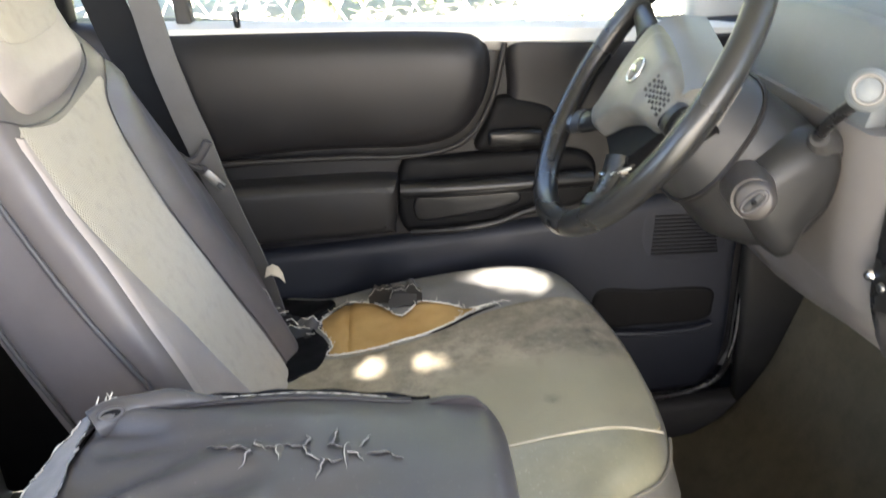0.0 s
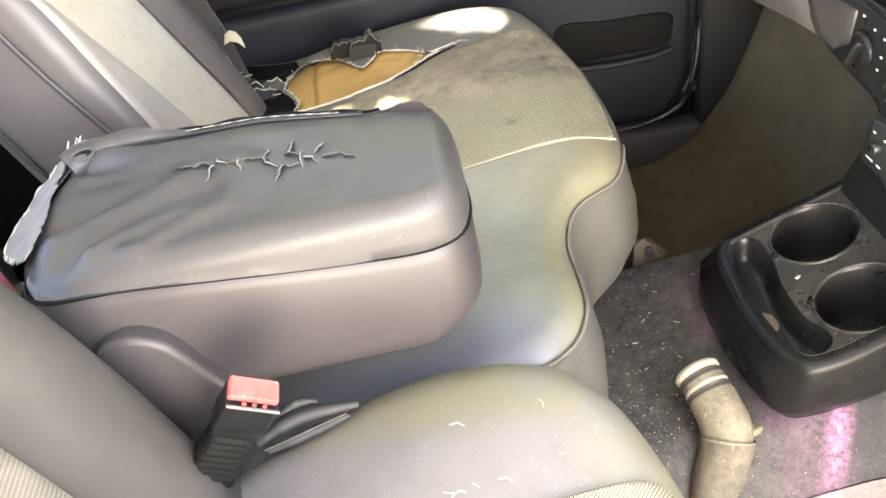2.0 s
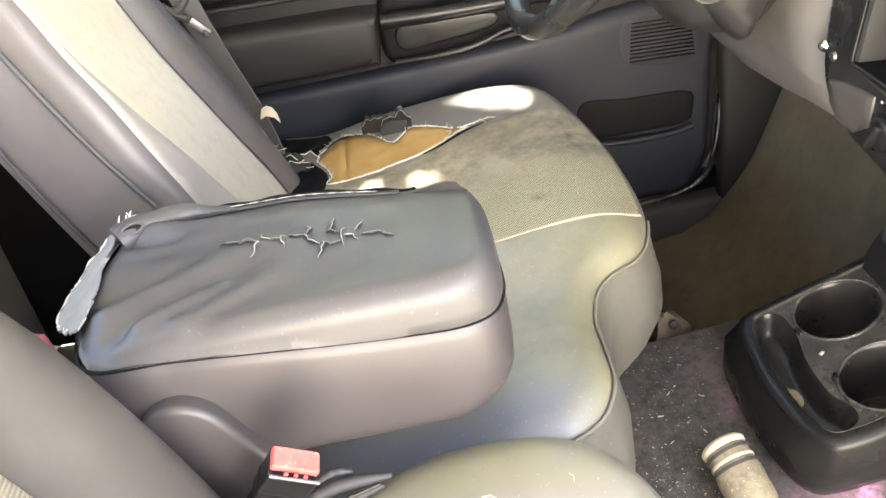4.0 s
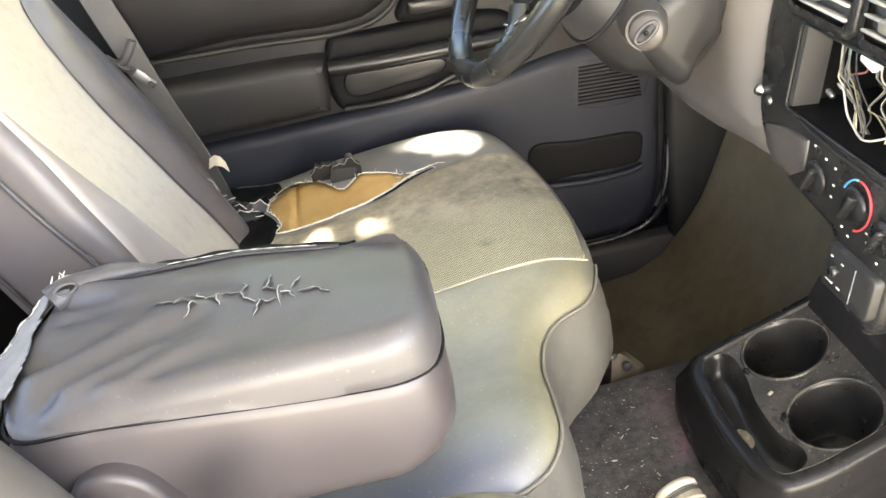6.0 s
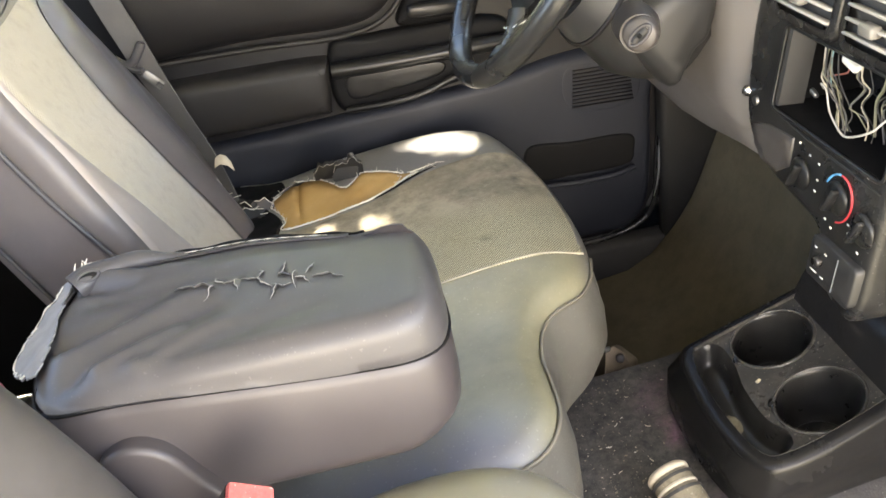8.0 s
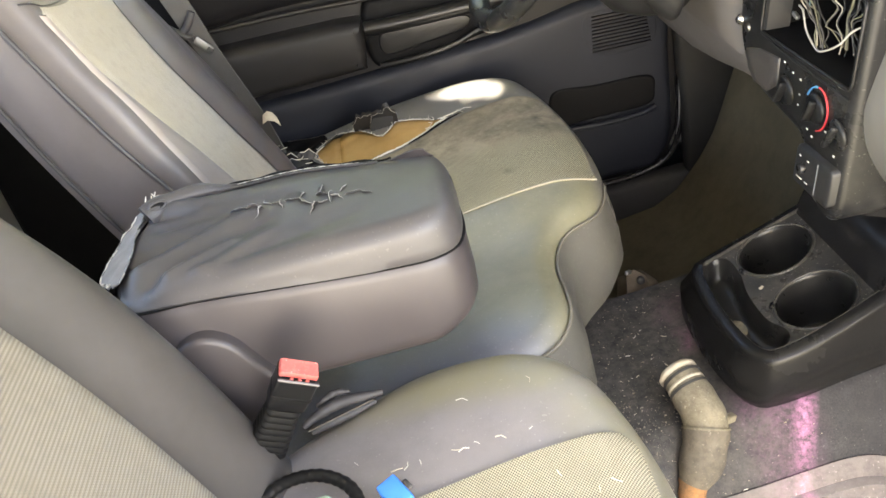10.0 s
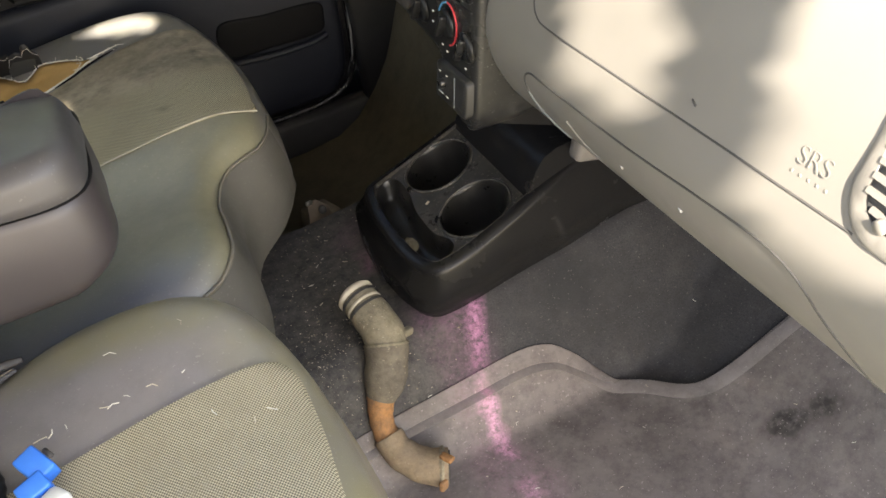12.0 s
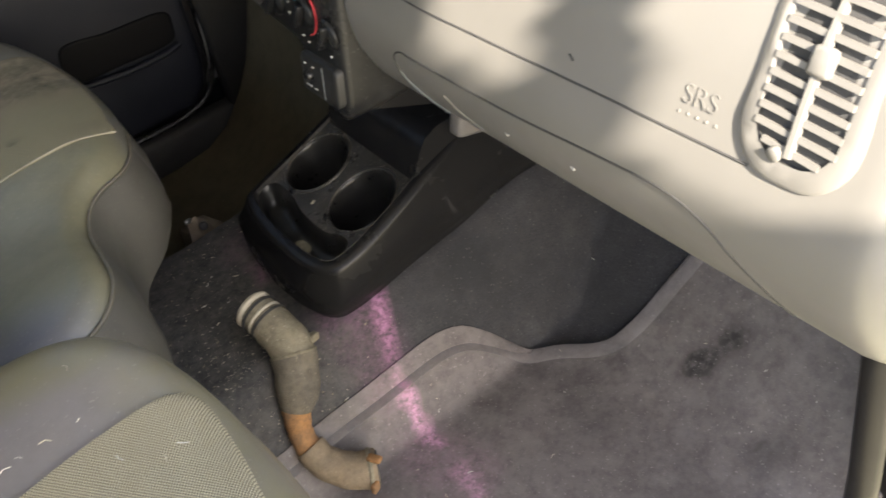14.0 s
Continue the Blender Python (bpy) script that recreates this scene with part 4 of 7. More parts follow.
# torn corner of the backrest near the door: crumpled shreds with frayed threads
def shred(at, along, across, seed, material):
    n, m = 8, 5
    along, across = Vector(along), Vector(across)
    lift = along.cross(across).normalized()
    bm, grid = bmesh.new(), []
    for i in range(n):
        s, row = i / (n - 1), []
        taper = 0.35 + 0.65 * math.sin(math.pi * (0.25 + 0.65 * s)) + 0.35 * wob(s, seed, 0, 5)
        for k in range(m):
            r = k / (m - 1) - 0.5
            row.append(Vector(at) + along * (s + 0.12 * wob(r, seed, 2, 3)) + across * r * taper + lift * (0.010 * wob(2 * s, r, seed, 1.6) + 0.006 * math.sin(5 * s + seed)))
        grid.append(row)
    vs = [[bm.verts.new(p) for p in row] for row in grid]
    under = [[bm.verts.new(p - lift * 0.0009) for p in row] for row in grid]
    for some in (vs, under):
        for a, b in zip(some, some[1:]):
            for k in range(m - 1):
                bm.faces.new((a[k], a[k + 1], b[k + 1], b[k]))
    ob = part("torn_shred", bm, material, bench, "crumpled shred of torn cover")
    edge = [row[-1] for row in grid] if seed % 2 else [row[0] for row in grid]
    part("frayed_edge", tube(edge, 0.0008, 5), FRAY, ob)


for k, (x, y, z, ax, ay, az, cx, cy, cz) in enumerate(((-0.100, 1.275, 0.525, 0.012, 0.004, -0.045, 0.014, 0.012, 0.004), (-0.088, 1.272, 0.500, 0.022, 0.006, -0.035, 0.016, 0.010, 0.008), (-0.108, 1.262, 0.495, 0.012, 0.0, -0.05, 0.012, 0.012, 0.0),
                                                       (-0.078, 1.268, 0.478, 0.034, -0.004, -0.012, 0.008, 0.012, 0.014), (-0.062, 1.250, 0.470, 0.040, 0.008, -0.004, 0.004, 0.018, 0.010), (-0.090, 1.245, 0.478, 0.030, 0.012, -0.010, 0.010, 0.014, 0.012),
                                                       (-0.070, 1.225, 0.472, 0.036, 0.006, 0.002, 0.0, 0.022, 0.006))):
    shred((x, y, z), (1.3 * ax, 1.3 * ay, 1.3 * az), (1.5 * cx, 1.5 * cy, 1.5 * cz), k + 1, (SHROUD, VINYL_LID, BLACK_DULL)[k % 3])
for k in range(7):
    a = Vector((-0.105 + 0.012 * k, 1.270 - 0.006 * k, 0.525 - 0.009 * k))
    part("loose_thread", tube([a, a + Vector((0.008, rng.uniform(-.006, .004), rng.uniform(-.004, .008))), a + Vector((0.016, rng.uniform(-.010, .004), rng.uniform(-.010, .010)))], 0.0007, 5), FRAY, bench)

# ---- bench seat, passenger part ----
pass_outline = spline([(-0.10, 0.475), (-0.10, 0.30), (-0.10, 0.115), (0.05, 0.10), (0.20, 0.105), (0.275, 0.14), (0.305, 0.22), (0.312, 0.32), (0.303, 0.42), (0.272, 0.512), (0.215, 0.562), (0.12, 0.576), (0.04, 0.562), (-0.04, 0.528)], 150)


def pass_z(x, y):
    return 0.476 + 0.030 * smooth_step(-0.08, 0.22, x) - 0.010 * smooth_step(0.24, 0.32, x) + 0.018 * smooth_step(0.34, 0.50, y) + 0.0025 * wob(x, y, 2, 9)


pseat = thing("passenger_seat", (0.1, 0.32, 0.26), "grey bench seat of vinyl with woven cloth middle", "car seat")
pass_body = part("cushion", solid(pass_outline, 0.016, pass_z, quarter(0.045, 0.045, 6) + [(0.010, lambda w: w - 0.09), (0.010, 0.34), (0.0, 0.29), (-0.02, 0.255)], flat_xy, 0.045), VINYL_PASS, pseat, "lilac grey vinyl cushion with olive light painted on its crest")
# olive reflected light painted along the inner and front crest
shade_by(pass_body, "crest", lambda x, y, z: max(smooth_step(0.50, 0.545, y + 0.2 * x), smooth_step(0.20, 0.29, x)))


def pass_skin(x, y):
    """Face of the passenger cushion with its rounded border."""
    d, here = 1.0, Vector((x, y))
    for a, b in zip(pass_outline, pass_outline[1:] + pass_outline[:1]):
        e = b - a
        k = min(1.0, max(0.0, (here - a).dot(e) / max(1e-12, e.length_squared)))
        d = min(d, (here - a - e * k).length)
    r = max(0.0, min(1.0, (0.045 - d) / 0.045))
    return pass_z(x, y) - 0.045 * (1 - math.sqrt(1 - r * r))


pass_cloth = spline([(-0.07, 0.395), (-0.07, 0.25), (-0.06, 0.15), (0.10, 0.145), (0.22, 0.155), (0.272, 0.21), (0.287, 0.30), (0.291, 0.37), (0.289, 0.402), (0.278, 0.412), (0.25, 0.412), (0.183, 0.408), (0.10, 0.402)], 120)
part("cloth_panel", solid(pass_cloth, 0.010, lambda x, y: pass_skin(x, y) + 0.0030, [(0.001, lambda w: w - 0.0022), (0.0015, lambda w: w - 0.008)], flat_xy, 0.001), FABRIC_PASS, pseat, "olive grey woven cloth panel")
pback_outline = spline([(0.145, -0.05), (0.33, -0.05), (0.505, -0.05), (0.522, 0.10), (0.52, 0.28), (0.495, 0.42), (0.455, 0.53), (0.42, 0.62), (0.40, 0.70), (0.32, 0.72), (0.24, 0.70), (0.21, 0.60), (0.17, 0.50), (0.14, 0.38), (0.125, 0.20), (0.13, 0.05)], 130)


def pback_w(u, v):
    return 0.030 * min(1.0, smooth_step(0.41, 0.48, u) + smooth_step(0.24, 0.17, u)) * (1 - smooth_step(0.42, 0.58, v)) + 0.012 * math.sin(max(0.0, min(1.0, v / 0.5)) * math.pi)


part("backrest", solid(pback_outline, 0.018, pback_w, quarter(0.040, 0.040, 6) + [(0.006, -0.06), (0.0, -0.10), (-0.025, -0.135)], on_back, 0.040), VINYL_BACK, pseat, "grey vinyl backrest")
pb_cloth = spline([(0.245, 0.0), (0.33, 0.0), (0.405, 0.0), (0.412, 0.12), (0.41, 0.30), (0.395, 0.42), (0.32, 0.44), (0.25, 0.42), (0.235, 0.30), (0.232, 0.12)], 80)
part("cloth_panel", solid(pb_cloth, 0.014, lambda u, v: pback_w(u, v) + 0.0028, [(0.001, lambda w: w - 0.0015), (0.001, lambda w: w - 0.012)], on_back, 0.001), FABRIC_PBACK, pseat, "pale woven cloth panel")
part("seat_base", block((0.06, 0.32, 0.19), (0.30, 0.36, 0.18), 0.02), BLACK_DULL, pseat, "black steel seat frame")

# ---- folding armrest ----
arm = thing("armrest", (0.03, 0.65, 0.49), "folded-down grey armrest with split and wrinkled vinyl lid", "armrest")
body_outline = spline([(-0.135, 0.56), (-0.06, 0.552), (0.10, 0.552), (0.165, 0.557), (0.188, 0.585), (0.190, 0.65), (0.188, 0.72), (0.165, 0.748), (0.10, 0.752), (-0.06, 0.756), (-0.135, 0.75), (-0.142, 0.65)], 110)


def gap_z(x):
    """Height of the gap between lid and body."""
    return 0.644 + 0.024 * smooth_step(0.19, -0.13, x)


def arm_body_pt(u, v, w):
    return Vector((u, v, gap_z(u) - (0.625 - w) if w > 0.6 else w + 0.018 * smooth_step(0.13, 0.192, u) * smooth_step(0.60, 0.545, w)))


part("body", solid(body_outline, 0.03, lambda x, y: 0.625, [(0.0, 0.621), (0.003, 0.612), (0.004, 0.595), (0.003, 0.565), (0.0, 0.553), (-0.005, 0.546), (-0.014, 0.542)], arm_body_pt, 0.004), VINYL_ARM, arm, "smooth mauve-grey plastic body")
lid_outline = spline([(-0.119, 0.552), (-0.06, 0.548), (0.10, 0.548), (0.160, 0.552), (0.186, 0.575), (0.192, 0.64), (0.190, 0.70), (0.170, 0.735), (0.10, 0.748), (0.0, 0.757), (-0.09, 0.768), (-0.134, 0.756), (-0.151, 0.69), (-0.153, 0.62), (-0.140, 0.571)], 150)


def lid_top(x, y):
    """Top of the lid: a soft pillow with creases towards its torn back end."""
    z = 0.690 - 0.010 * smooth_step(-0.02, -0.14, x)
    folds = 0.0
    for x0, y0, x1, y1, h, r in ((-0.125, 0.735, -0.03, 0.715, 0.006, 0.012), (-0.128, 0.716, -0.08, 0.704, -0.004, 0.007), (-0.11, 0.69, 0.02, 0.672, -0.004, 0.012), (-0.12, 0.60, -0.01, 0.650, 0.006, 0.014), (-0.09, 0.575, -0.03, 0.606, 0.006, 0.009),
                                 (-0.125, 0.565, 0.0, 0.628, -0.004, 0.010), (-0.055, 0.565, 0.01, 0.600, 0.004, 0.008), (-0.13, 0.63, -0.05, 0.665, -0.005, 0.012), (-0.04, 0.57, 0.09, 0.60, -0.003, 0.014)):
        d = Vector((x1 - x0, y1 - y0))
        k = min(1.0, max(0.0, Vector((x - x0, y - y0)).dot(d) / d.length_squared))
        q = Vector((x0, y0)) + d * k
        folds += 1.5 * h * math.exp(-((x - q.x) ** 2 + (y - q.y) ** 2) / (r * r)) * (1 - 0.5 * k)
    z -= 0.013 * smooth_step(0.02, 0.17, x) * smooth_step(0.60, 0.74, y)
    z -= 0.009 * smooth_step(0.69, 0.745, y) * smooth_step(-0.12, -0.06, x) * smooth_step(0.165, 0.12, x)
    return z + folds + 0.002 * wob(x, y, 3, 18) * smooth_step(0.08, -0.08, x)


def lid_pt(u, v, w):
    low = gap_z(u) + 0.0015
    return Vector((u, v, max(w, low) if w > 0.6 else low))


part("lid", solid(lid_outline, 0.0052, lid_top, quarter(0.020, 0.024, 7) + [(0.0015, lambda w: w - 0.032), (0.0020, lambda w: w - 0.040), (0.0005, 0.5)], lid_pt, 0.020), VINYL_LID, arm, "padded dark grey vinyl lid")
part("lid_gap", tube([Vector((p.x, p.y, gap_z(p.x))) for p in offset(body_outline, 0.0022)], 0.0018, 6, True), POCKET, arm, "dark gap under the lid")
part("support", block((-0.05, 0.68, 0.515), (0.14, 0.08, 0.07), 0.01), BLACK_DULL, arm, "dark underside of the armrest")
# splits in the lid: each a dark sliver with a raised, pale-edged lip
SPLITS = ((-0.035, 0.668, -0.015, 0.656), (-0.015, 0.656, -0.001, 0.652), (-0.001, 0.652, -0.005, 0.637), (0.001, 0.670, 0.009, 0.657), (0.009, 0.658, 0.022, 0.657), (0.022, 0.659, 0.022, 0.643), (0.023, 0.659, 0.039, 0.657),
          (0.039, 0.657, 0.040, 0.669), (0.039, 0.654, 0.052, 0.637), (0.052, 0.637, 0.051, 0.617), (0.053, 0.637, 0.068, 0.635), (0.057, 0.656, 0.062, 0.675), (0.057, 0.655, 0.067, 0.650), (0.071, 0.654, 0.073, 0.627),
          (0.074, 0.645, 0.083, 0.633), (0.080, 0.651, 0.087, 0.664), (0.087, 0.642, 0.103, 0.638), (0.103, 0.638, 0.112, 0.630))
for k, (sx, sy, ex, ey) in enumerate(SPLITS):
    a, b = Vector((sx, sy)), Vector((ex, ey))
    run = b - a
    a, b = a - run * 0.12, b + run * 0.12
    side = Vector((run.y, -run.x)).normalized()
    if side.y > 0:
        side = -side
    n, wide, high = 9, 0.0011 + 0.0014 * rng.random(), 0.0018 + 0.0024 * rng.random()
    tick = abs(run.y) > abs(run.x)
    if tick:
        wide, high = 1.9 * wide, 1.5 * high
    bm, root, lip, gap = bmesh.new(), [], [], []
    for q in range(n):
        f = q / (n - 1)
        swell = min(1.0, 5 * f) * (1 - f) ** 0.7 if tick else math.sin(math.pi * f) ** 0.7
        c = a.lerp(b, f) + side * (0.0034 * wob(k * 1.7, f, 0, 3.1) + 0.0014 * wob(k * 2.3, f, 1, 9.0))
        d, e = c - side * wide * 0.6 * swell, c + side * wide * swell
        root.append(bm.verts.new((d.x, d.y, lid_top(d.x, d.y) + 0.0003)))
        lip.append(bm.verts.new((e.x, e.y, lid_top(e.x, e.y) + high * swell)))
        g = c + side * wide * 1.9 * swell
        gap.append(Vector((g.x, g.y, lid_top(g.x, g.y) + 0.0002)))
    base = [bm.verts.new(v.co - Vector((0, 0, 0.0012))) for v in lip]
    for q in range(n - 1):
        bm.faces.new((root[q], root[q + 1], lip[q + 1], lip[q]))
        bm.faces.new((lip[q], lip[q + 1], base[q + 1], base[q]))
    pale = [v.co.copy() for v in lip]
    dark = bmesh.new()
    lo = [dark.verts.new(p + Vector((0, 0, 0.0004)) - Vector((side.x, side.y, 0)) * wide * 1.1 * math.sin(math.pi * q / (n - 1))) for q, p in enumerate(gap)]
    hi = [dark.verts.new(p + Vector((0, 0, 0.0004))) for p in gap]
    for q in range(n - 1):
        dark.faces.new((lo[q], lo[q + 1], hi[q + 1], hi[q]))
    tear = part("split", bm, VINYL_LID, arm)
    part("split_edge", tube(pale, lambda s: (0.0004 if tick else 0.00012) * math.sin(math.pi * (0.1 + 0.8 * s)), 5), LIP, tear, "pale frayed edge of a split")
    part("split_gap", dark, BLACK_DULL, tear)
# torn back end of the cover
BACKING = surf("cover_backing", (0.25, 0.243, 0.240), (0.17, 0.166, 0.165), 0.9, 30.0, 900.0, 0.4)
flap_line = spline([(-0.145, 0.744), (-0.155, 0.726), (-0.163, 0.707), (-0.173, 0.680), (-0.179, 0.645), (-0.169, 0.620), (-0.146, 0.590), (-0.136, 0.60), (-0.139, 0.65), (-0.141, 0.70)], 90)
flap_line = [p + Vector((0.005 * wob(p.x, p.y, 1, 190), 0.004 * wob(p.x, p.y, 5, 190))) for p in flap_line]
part("torn_flap", solid(flap_line, 0.006, lambda x, y: 0.685 + 0.55 * (x + 0.14) + 0.004 * wob(x, y, 2, 45), [(0.0, lambda w: w - 0.002)], flat_xy), BACKING, arm, "pale cloth backing of the torn cover")
part("frayed_edge", tube([Vector((p.x, p.y, 0.686 + 0.55 * (p.x + 0.14) + 0.004 * wob(p.x, p.y, 2, 45))) for p in flap_line[4:44]], lambda s: 0.0006 + 0.0004 * math.sin(40 * s), 6), FRAY, arm)
part("torn_fold", tube(spline([(-0.176, 0.655, 0.655), (-0.166, 0.695, 0.664), (-0.152, 0.728, 0.672), (-0.136, 0.748, 0.678)], 24, False), 0.0032, 8), BLACK_DULL, arm, "dark fold of the torn cover")
for k in range(7):
    x, y, z = -0.130 + 0.006 * rng.random(), 0.738 + 0.006 * rng.random(), 0.684
    part("loose_thread", tube([(x, y, z), (x + rng.uniform(-.006, .006), y + rng.uniform(-.004, .006), z + 0.005), (x + rng.uniform(-.008, .008), y + rng.uniform(-.006, .008), z + 0.004 + 0.010 * rng.random())], 0.0005, 5), FRAY, arm)
roll = spline([(-0.138, 0.726, 0.678), (-0.118, 0.738, 0.683), (-0.090, 0.745, 0.685), (-0.060, 0.748, 0.681), (-0.035, 0.750, 0.676)], 24, False)
part("curled_fold", tube(roll, lambda s: 0.0150 - 0.0105 * s + 0.0012 * math.sin(13 * s), 16), VINYL_LID, arm, "curled fold of loose cover")
HOLE_AT, HOLE_N = Vector((-0.1225, 0.7255, 0.6895)), Vector((0.35, -0.75, 0.56)).normalized()
HOLE_U = HOLE_N.cross(Vector((0, 0, 1))).normalized()
HOLE_V = HOLE_N.cross(HOLE_U)
part("fold_hole", loft([[HOLE_AT + HOLE_N * d + r * (1.5 * math.cos(a) * HOLE_U + 0.7 * math.sin(a) * HOLE_V) for a in (2 * math.pi * k / 18 for k in range(18))] for r, d in ((0.0058, 0.0022), (0.0050, 0.0010), (0.0020, -0.0006))]), POCKET, arm, "dark hollow of the fold")
part("fold_lip", tube([HOLE_AT + HOLE_N * 0.0015 + 0.0064 * (1.5 * math.cos(radians(a)) * HOLE_U + 0.7 * math.sin(radians(a)) * HOLE_V) for a in range(0, 360, 15)], 0.0017, 8, True), VINYL_LID, arm, "curled lip round the hollow")
for k in range(5):
    a = Vector((-0.134 + 0.002 * k, 0.738 + 0.001 * k, 0.690))
    part("pale_tuft", tube([a, a + Vector((rng.uniform(-.004, .004), rng.uniform(-.004, .002), 0.004)), a + Vector((rng.uniform(-.007, .007), rng.uniform(-.005, .005), 0.004 + 0.005 * rng.random()))], lambda s: 0.0016 - 0.0012 * s, 6), FRAY, arm, "tuft of pale lining")
def along_lid(points, n, lift):
    return [Vector((p.x, p.y, lid_top(p.x, p.y) + lift)) for p in spline(points, n, False)]


part("cover_edge", tube(along_lid([(-0.10, 0.760), (-0.03, 0.752), (0.04, 0.745), (0.10, 0.738), (0.135, 0.730)], 40, -0.0012), lambda s: 0.0030 + 0.0009 * math.sin(31 * s), 8), POCKET, arm, "dark torn edge of the cover")
part("lining_edge", strip(along_lid([(-0.10, 0.748), (-0.03, 0.741), (0.04, 0.734), (0.09, 0.728), (0.12, 0.726)], 30, 0.0012), [(0.0, 1.0, -0.35)] * 30, 0.012, 0.0014), VINYL_ARM, arm, "dull lining along the torn edge")
part("lining_stitch", tube(along_lid([(-0.10, 0.7545), (-0.03, 0.7475), (0.04, 0.7405), (0.10, 0.733)], 40, 0.0014), lambda s: 0.0004 + 0.0003 * math.sin(160 * s), 5), FRAY, arm, "pale stitched thread")
bm, ring = bmesh.new(), []
for back in (0.0, 0.0025):
    ring.append([bm.verts.new((x, y + back, lid_top(x, y) + up)) for x, y, up in ((0.126, 0.716, -0.002), (0.142, 0.712, 0.003), (0.153, 0.708, 0.0065), (0.164, 0.702, 0.0095), (0.172, 0.700, 0.008), (0.176, 0.699, 0.002), (0.181, 0.698, -0.002), (0.155, 0.708, -0.003))])
bm.faces.new(ring[0])
bm.faces.new(ring[1][::-1])
for k in range(8):
    bm.faces.new((ring[0][k], ring[1][k], ring[1][(k + 1) % 8], ring[0][(k + 1) % 8]))
part("raised_corner", bm, VINYL_ARM, arm, "lifted corner of the torn cover")
cover = spline([(-0.112, 0.50), (-0.113, 0.57), (-0.105, 0.618), (-0.078, 0.634), (-0.050, 0.622), (-0.028, 0.585), (-0.008, 0.545), (-0.02, 0.515), (-0.07, 0.50)], 60)
part("pivot_cover", solid(cover, 0.02, lambda u, v: 0.0, quarter(0.006, 0.006, 4) + [(0.0, -0.03)], lambda u, v, w: Vector((u, 0.532 - w, v)), 0.006), VINYL_ARM, arm, "grey plastic pivot cover")

# ---- dashboard ----
PROFILE = spline([(0.86, 0.535), (0.74, 0.526), (0.69, 0.524), (0.660, 0.530), (0.640, 0.547), (0.624, 0.575), (0.613, 0.605), (0.610, 0.640), (0.618, 0.668), (0.628, 0.695), (0.646, 0.740), (0.672, 0.785), (0.715, 0.822), (0.79, 0.848), (0.90, 0.858), (1.00, 0.86)], 64, False)


def dash_back(y):
    """How far the dash face draws back at its two ends."""
    return 0.10 * smooth_step(0.615, 0.705, y) ** 1.6 + 0.11 * smooth_step(0.055, -0.015, y) ** 1.5


def dash_x(y, z):
    """Face of the passenger side of the dash at a height."""
    for a, b in zip(PROFILE, PROFILE[1:]):
        if a.x < 0.85 and min(a.y, b.y) <= z <= max(a.y, b.y) and abs(b.y - a.y) > 1e-6:
            f = (z - a.y) / (b.y - a.y)
            return a.x + (b.x - a.x) * f + dash_back(y)
    return 0.63 + dash_back(y)


def dash_mesh():
    ys = [-0.005 + 0.71 * k / 60 for k in range(61)]
    rings = []
    for y in ys:
        ring = [Vector((p.x + dash_back(y) * (1 if p.x < 0.85 else 0.2), y, p.y)) for p in PROFILE]
        ring += [Vector((1.0, y, 0.78)), Vector((0.90, y, 0.60)), Vector((0.88, y, 0.55))]
        rings.append(ring)
    return loft(rings)


dash = thing("dashboard", (0.75, 0.40, 0.49), "grey moulded dashboard with airbag panel, vent and closed glove box", "dashboard")
part("passenger_panel", dash_mesh(), DASH, dash, "pale grey plastic passenger side")


def on_dash_face(u, v):
    return Vector((dash_x(u, v), u, v))


def dash_line(pts, n, lift=0.0):
    return [Vector((dash_x(p.x, p.y) - lift, p.x, p.y)) for p in spline(pts, n, False)]


part("airbag_seam", tube(dash_line([(0.137, 0.674), (0.25, 0.674), (0.40, 0.674), (0.50, 0.674), (0.530, 0.679), (0.542, 0.70), (0.545, 0.76), (0.545, 0.80)], 70), 0.0010, 6), BLACK_DULL, dash, "dark seam of the airbag panel")
part("glove_box_seam", tube(dash_line([(0.548, 0.590), (0.546, 0.610), (0.530, 0.6215), (0.50, 0.621), (0.37, 0.621), (0.267, 0.627), (0.20, 0.629), (0.165, 0.619), (0.143, 0.599), (0.122, 0.575), (0.104, 0.548)], 90), 0.0012, 6), BLACK_DULL, dash, "dark seam of the glove box")
part("glove_box_seam", tube(dash_line([(0.548, 0.592), (0.545, 0.575), (0.530, 0.557), (0.512, 0.543)], 30), 0.0016, 6), DASH_DARK, dash)
part("glove_box_lip", tube(dash_line([(0.475, 0.592), (0.462, 0.572), (0.440, 0.560)], 20, -0.0005), 0.0016, 6), DASH, dash)
for u, v in ((0.386, 0.587), (0.299, 0.594)):
    part("chip", block(on_dash_face(u, v), (0.0016, 0.006, 0.003), 0.0006, (20, 24, 0), 1), LIP, dash, "small pale chip")


def on_dash(u, v, w):
    return Vector((dash_x(u, v) - w, u, v))


vent = part("air_vent", solid(rrect(0.074, 0.149, 0.675, 0.812, 0.030, 7), 0.012, lambda u, v: 0.0035, [(0.003, lambda w: w - 0.002), (0.004, -0.006)], on_dash, 0.0,
                              rrect(0.084, 0.139, 0.686, 0.803, 0.022, 7)), DASH, dash, "pale grey round-ended air vent")
part("vent_back", solid(rrect(0.083, 0.140, 0.685, 0.804, 0.022, 7), 0.02, lambda u, v: 0.0008, [(0.0, -0.004)], on_dash), BLACK_DULL, vent)
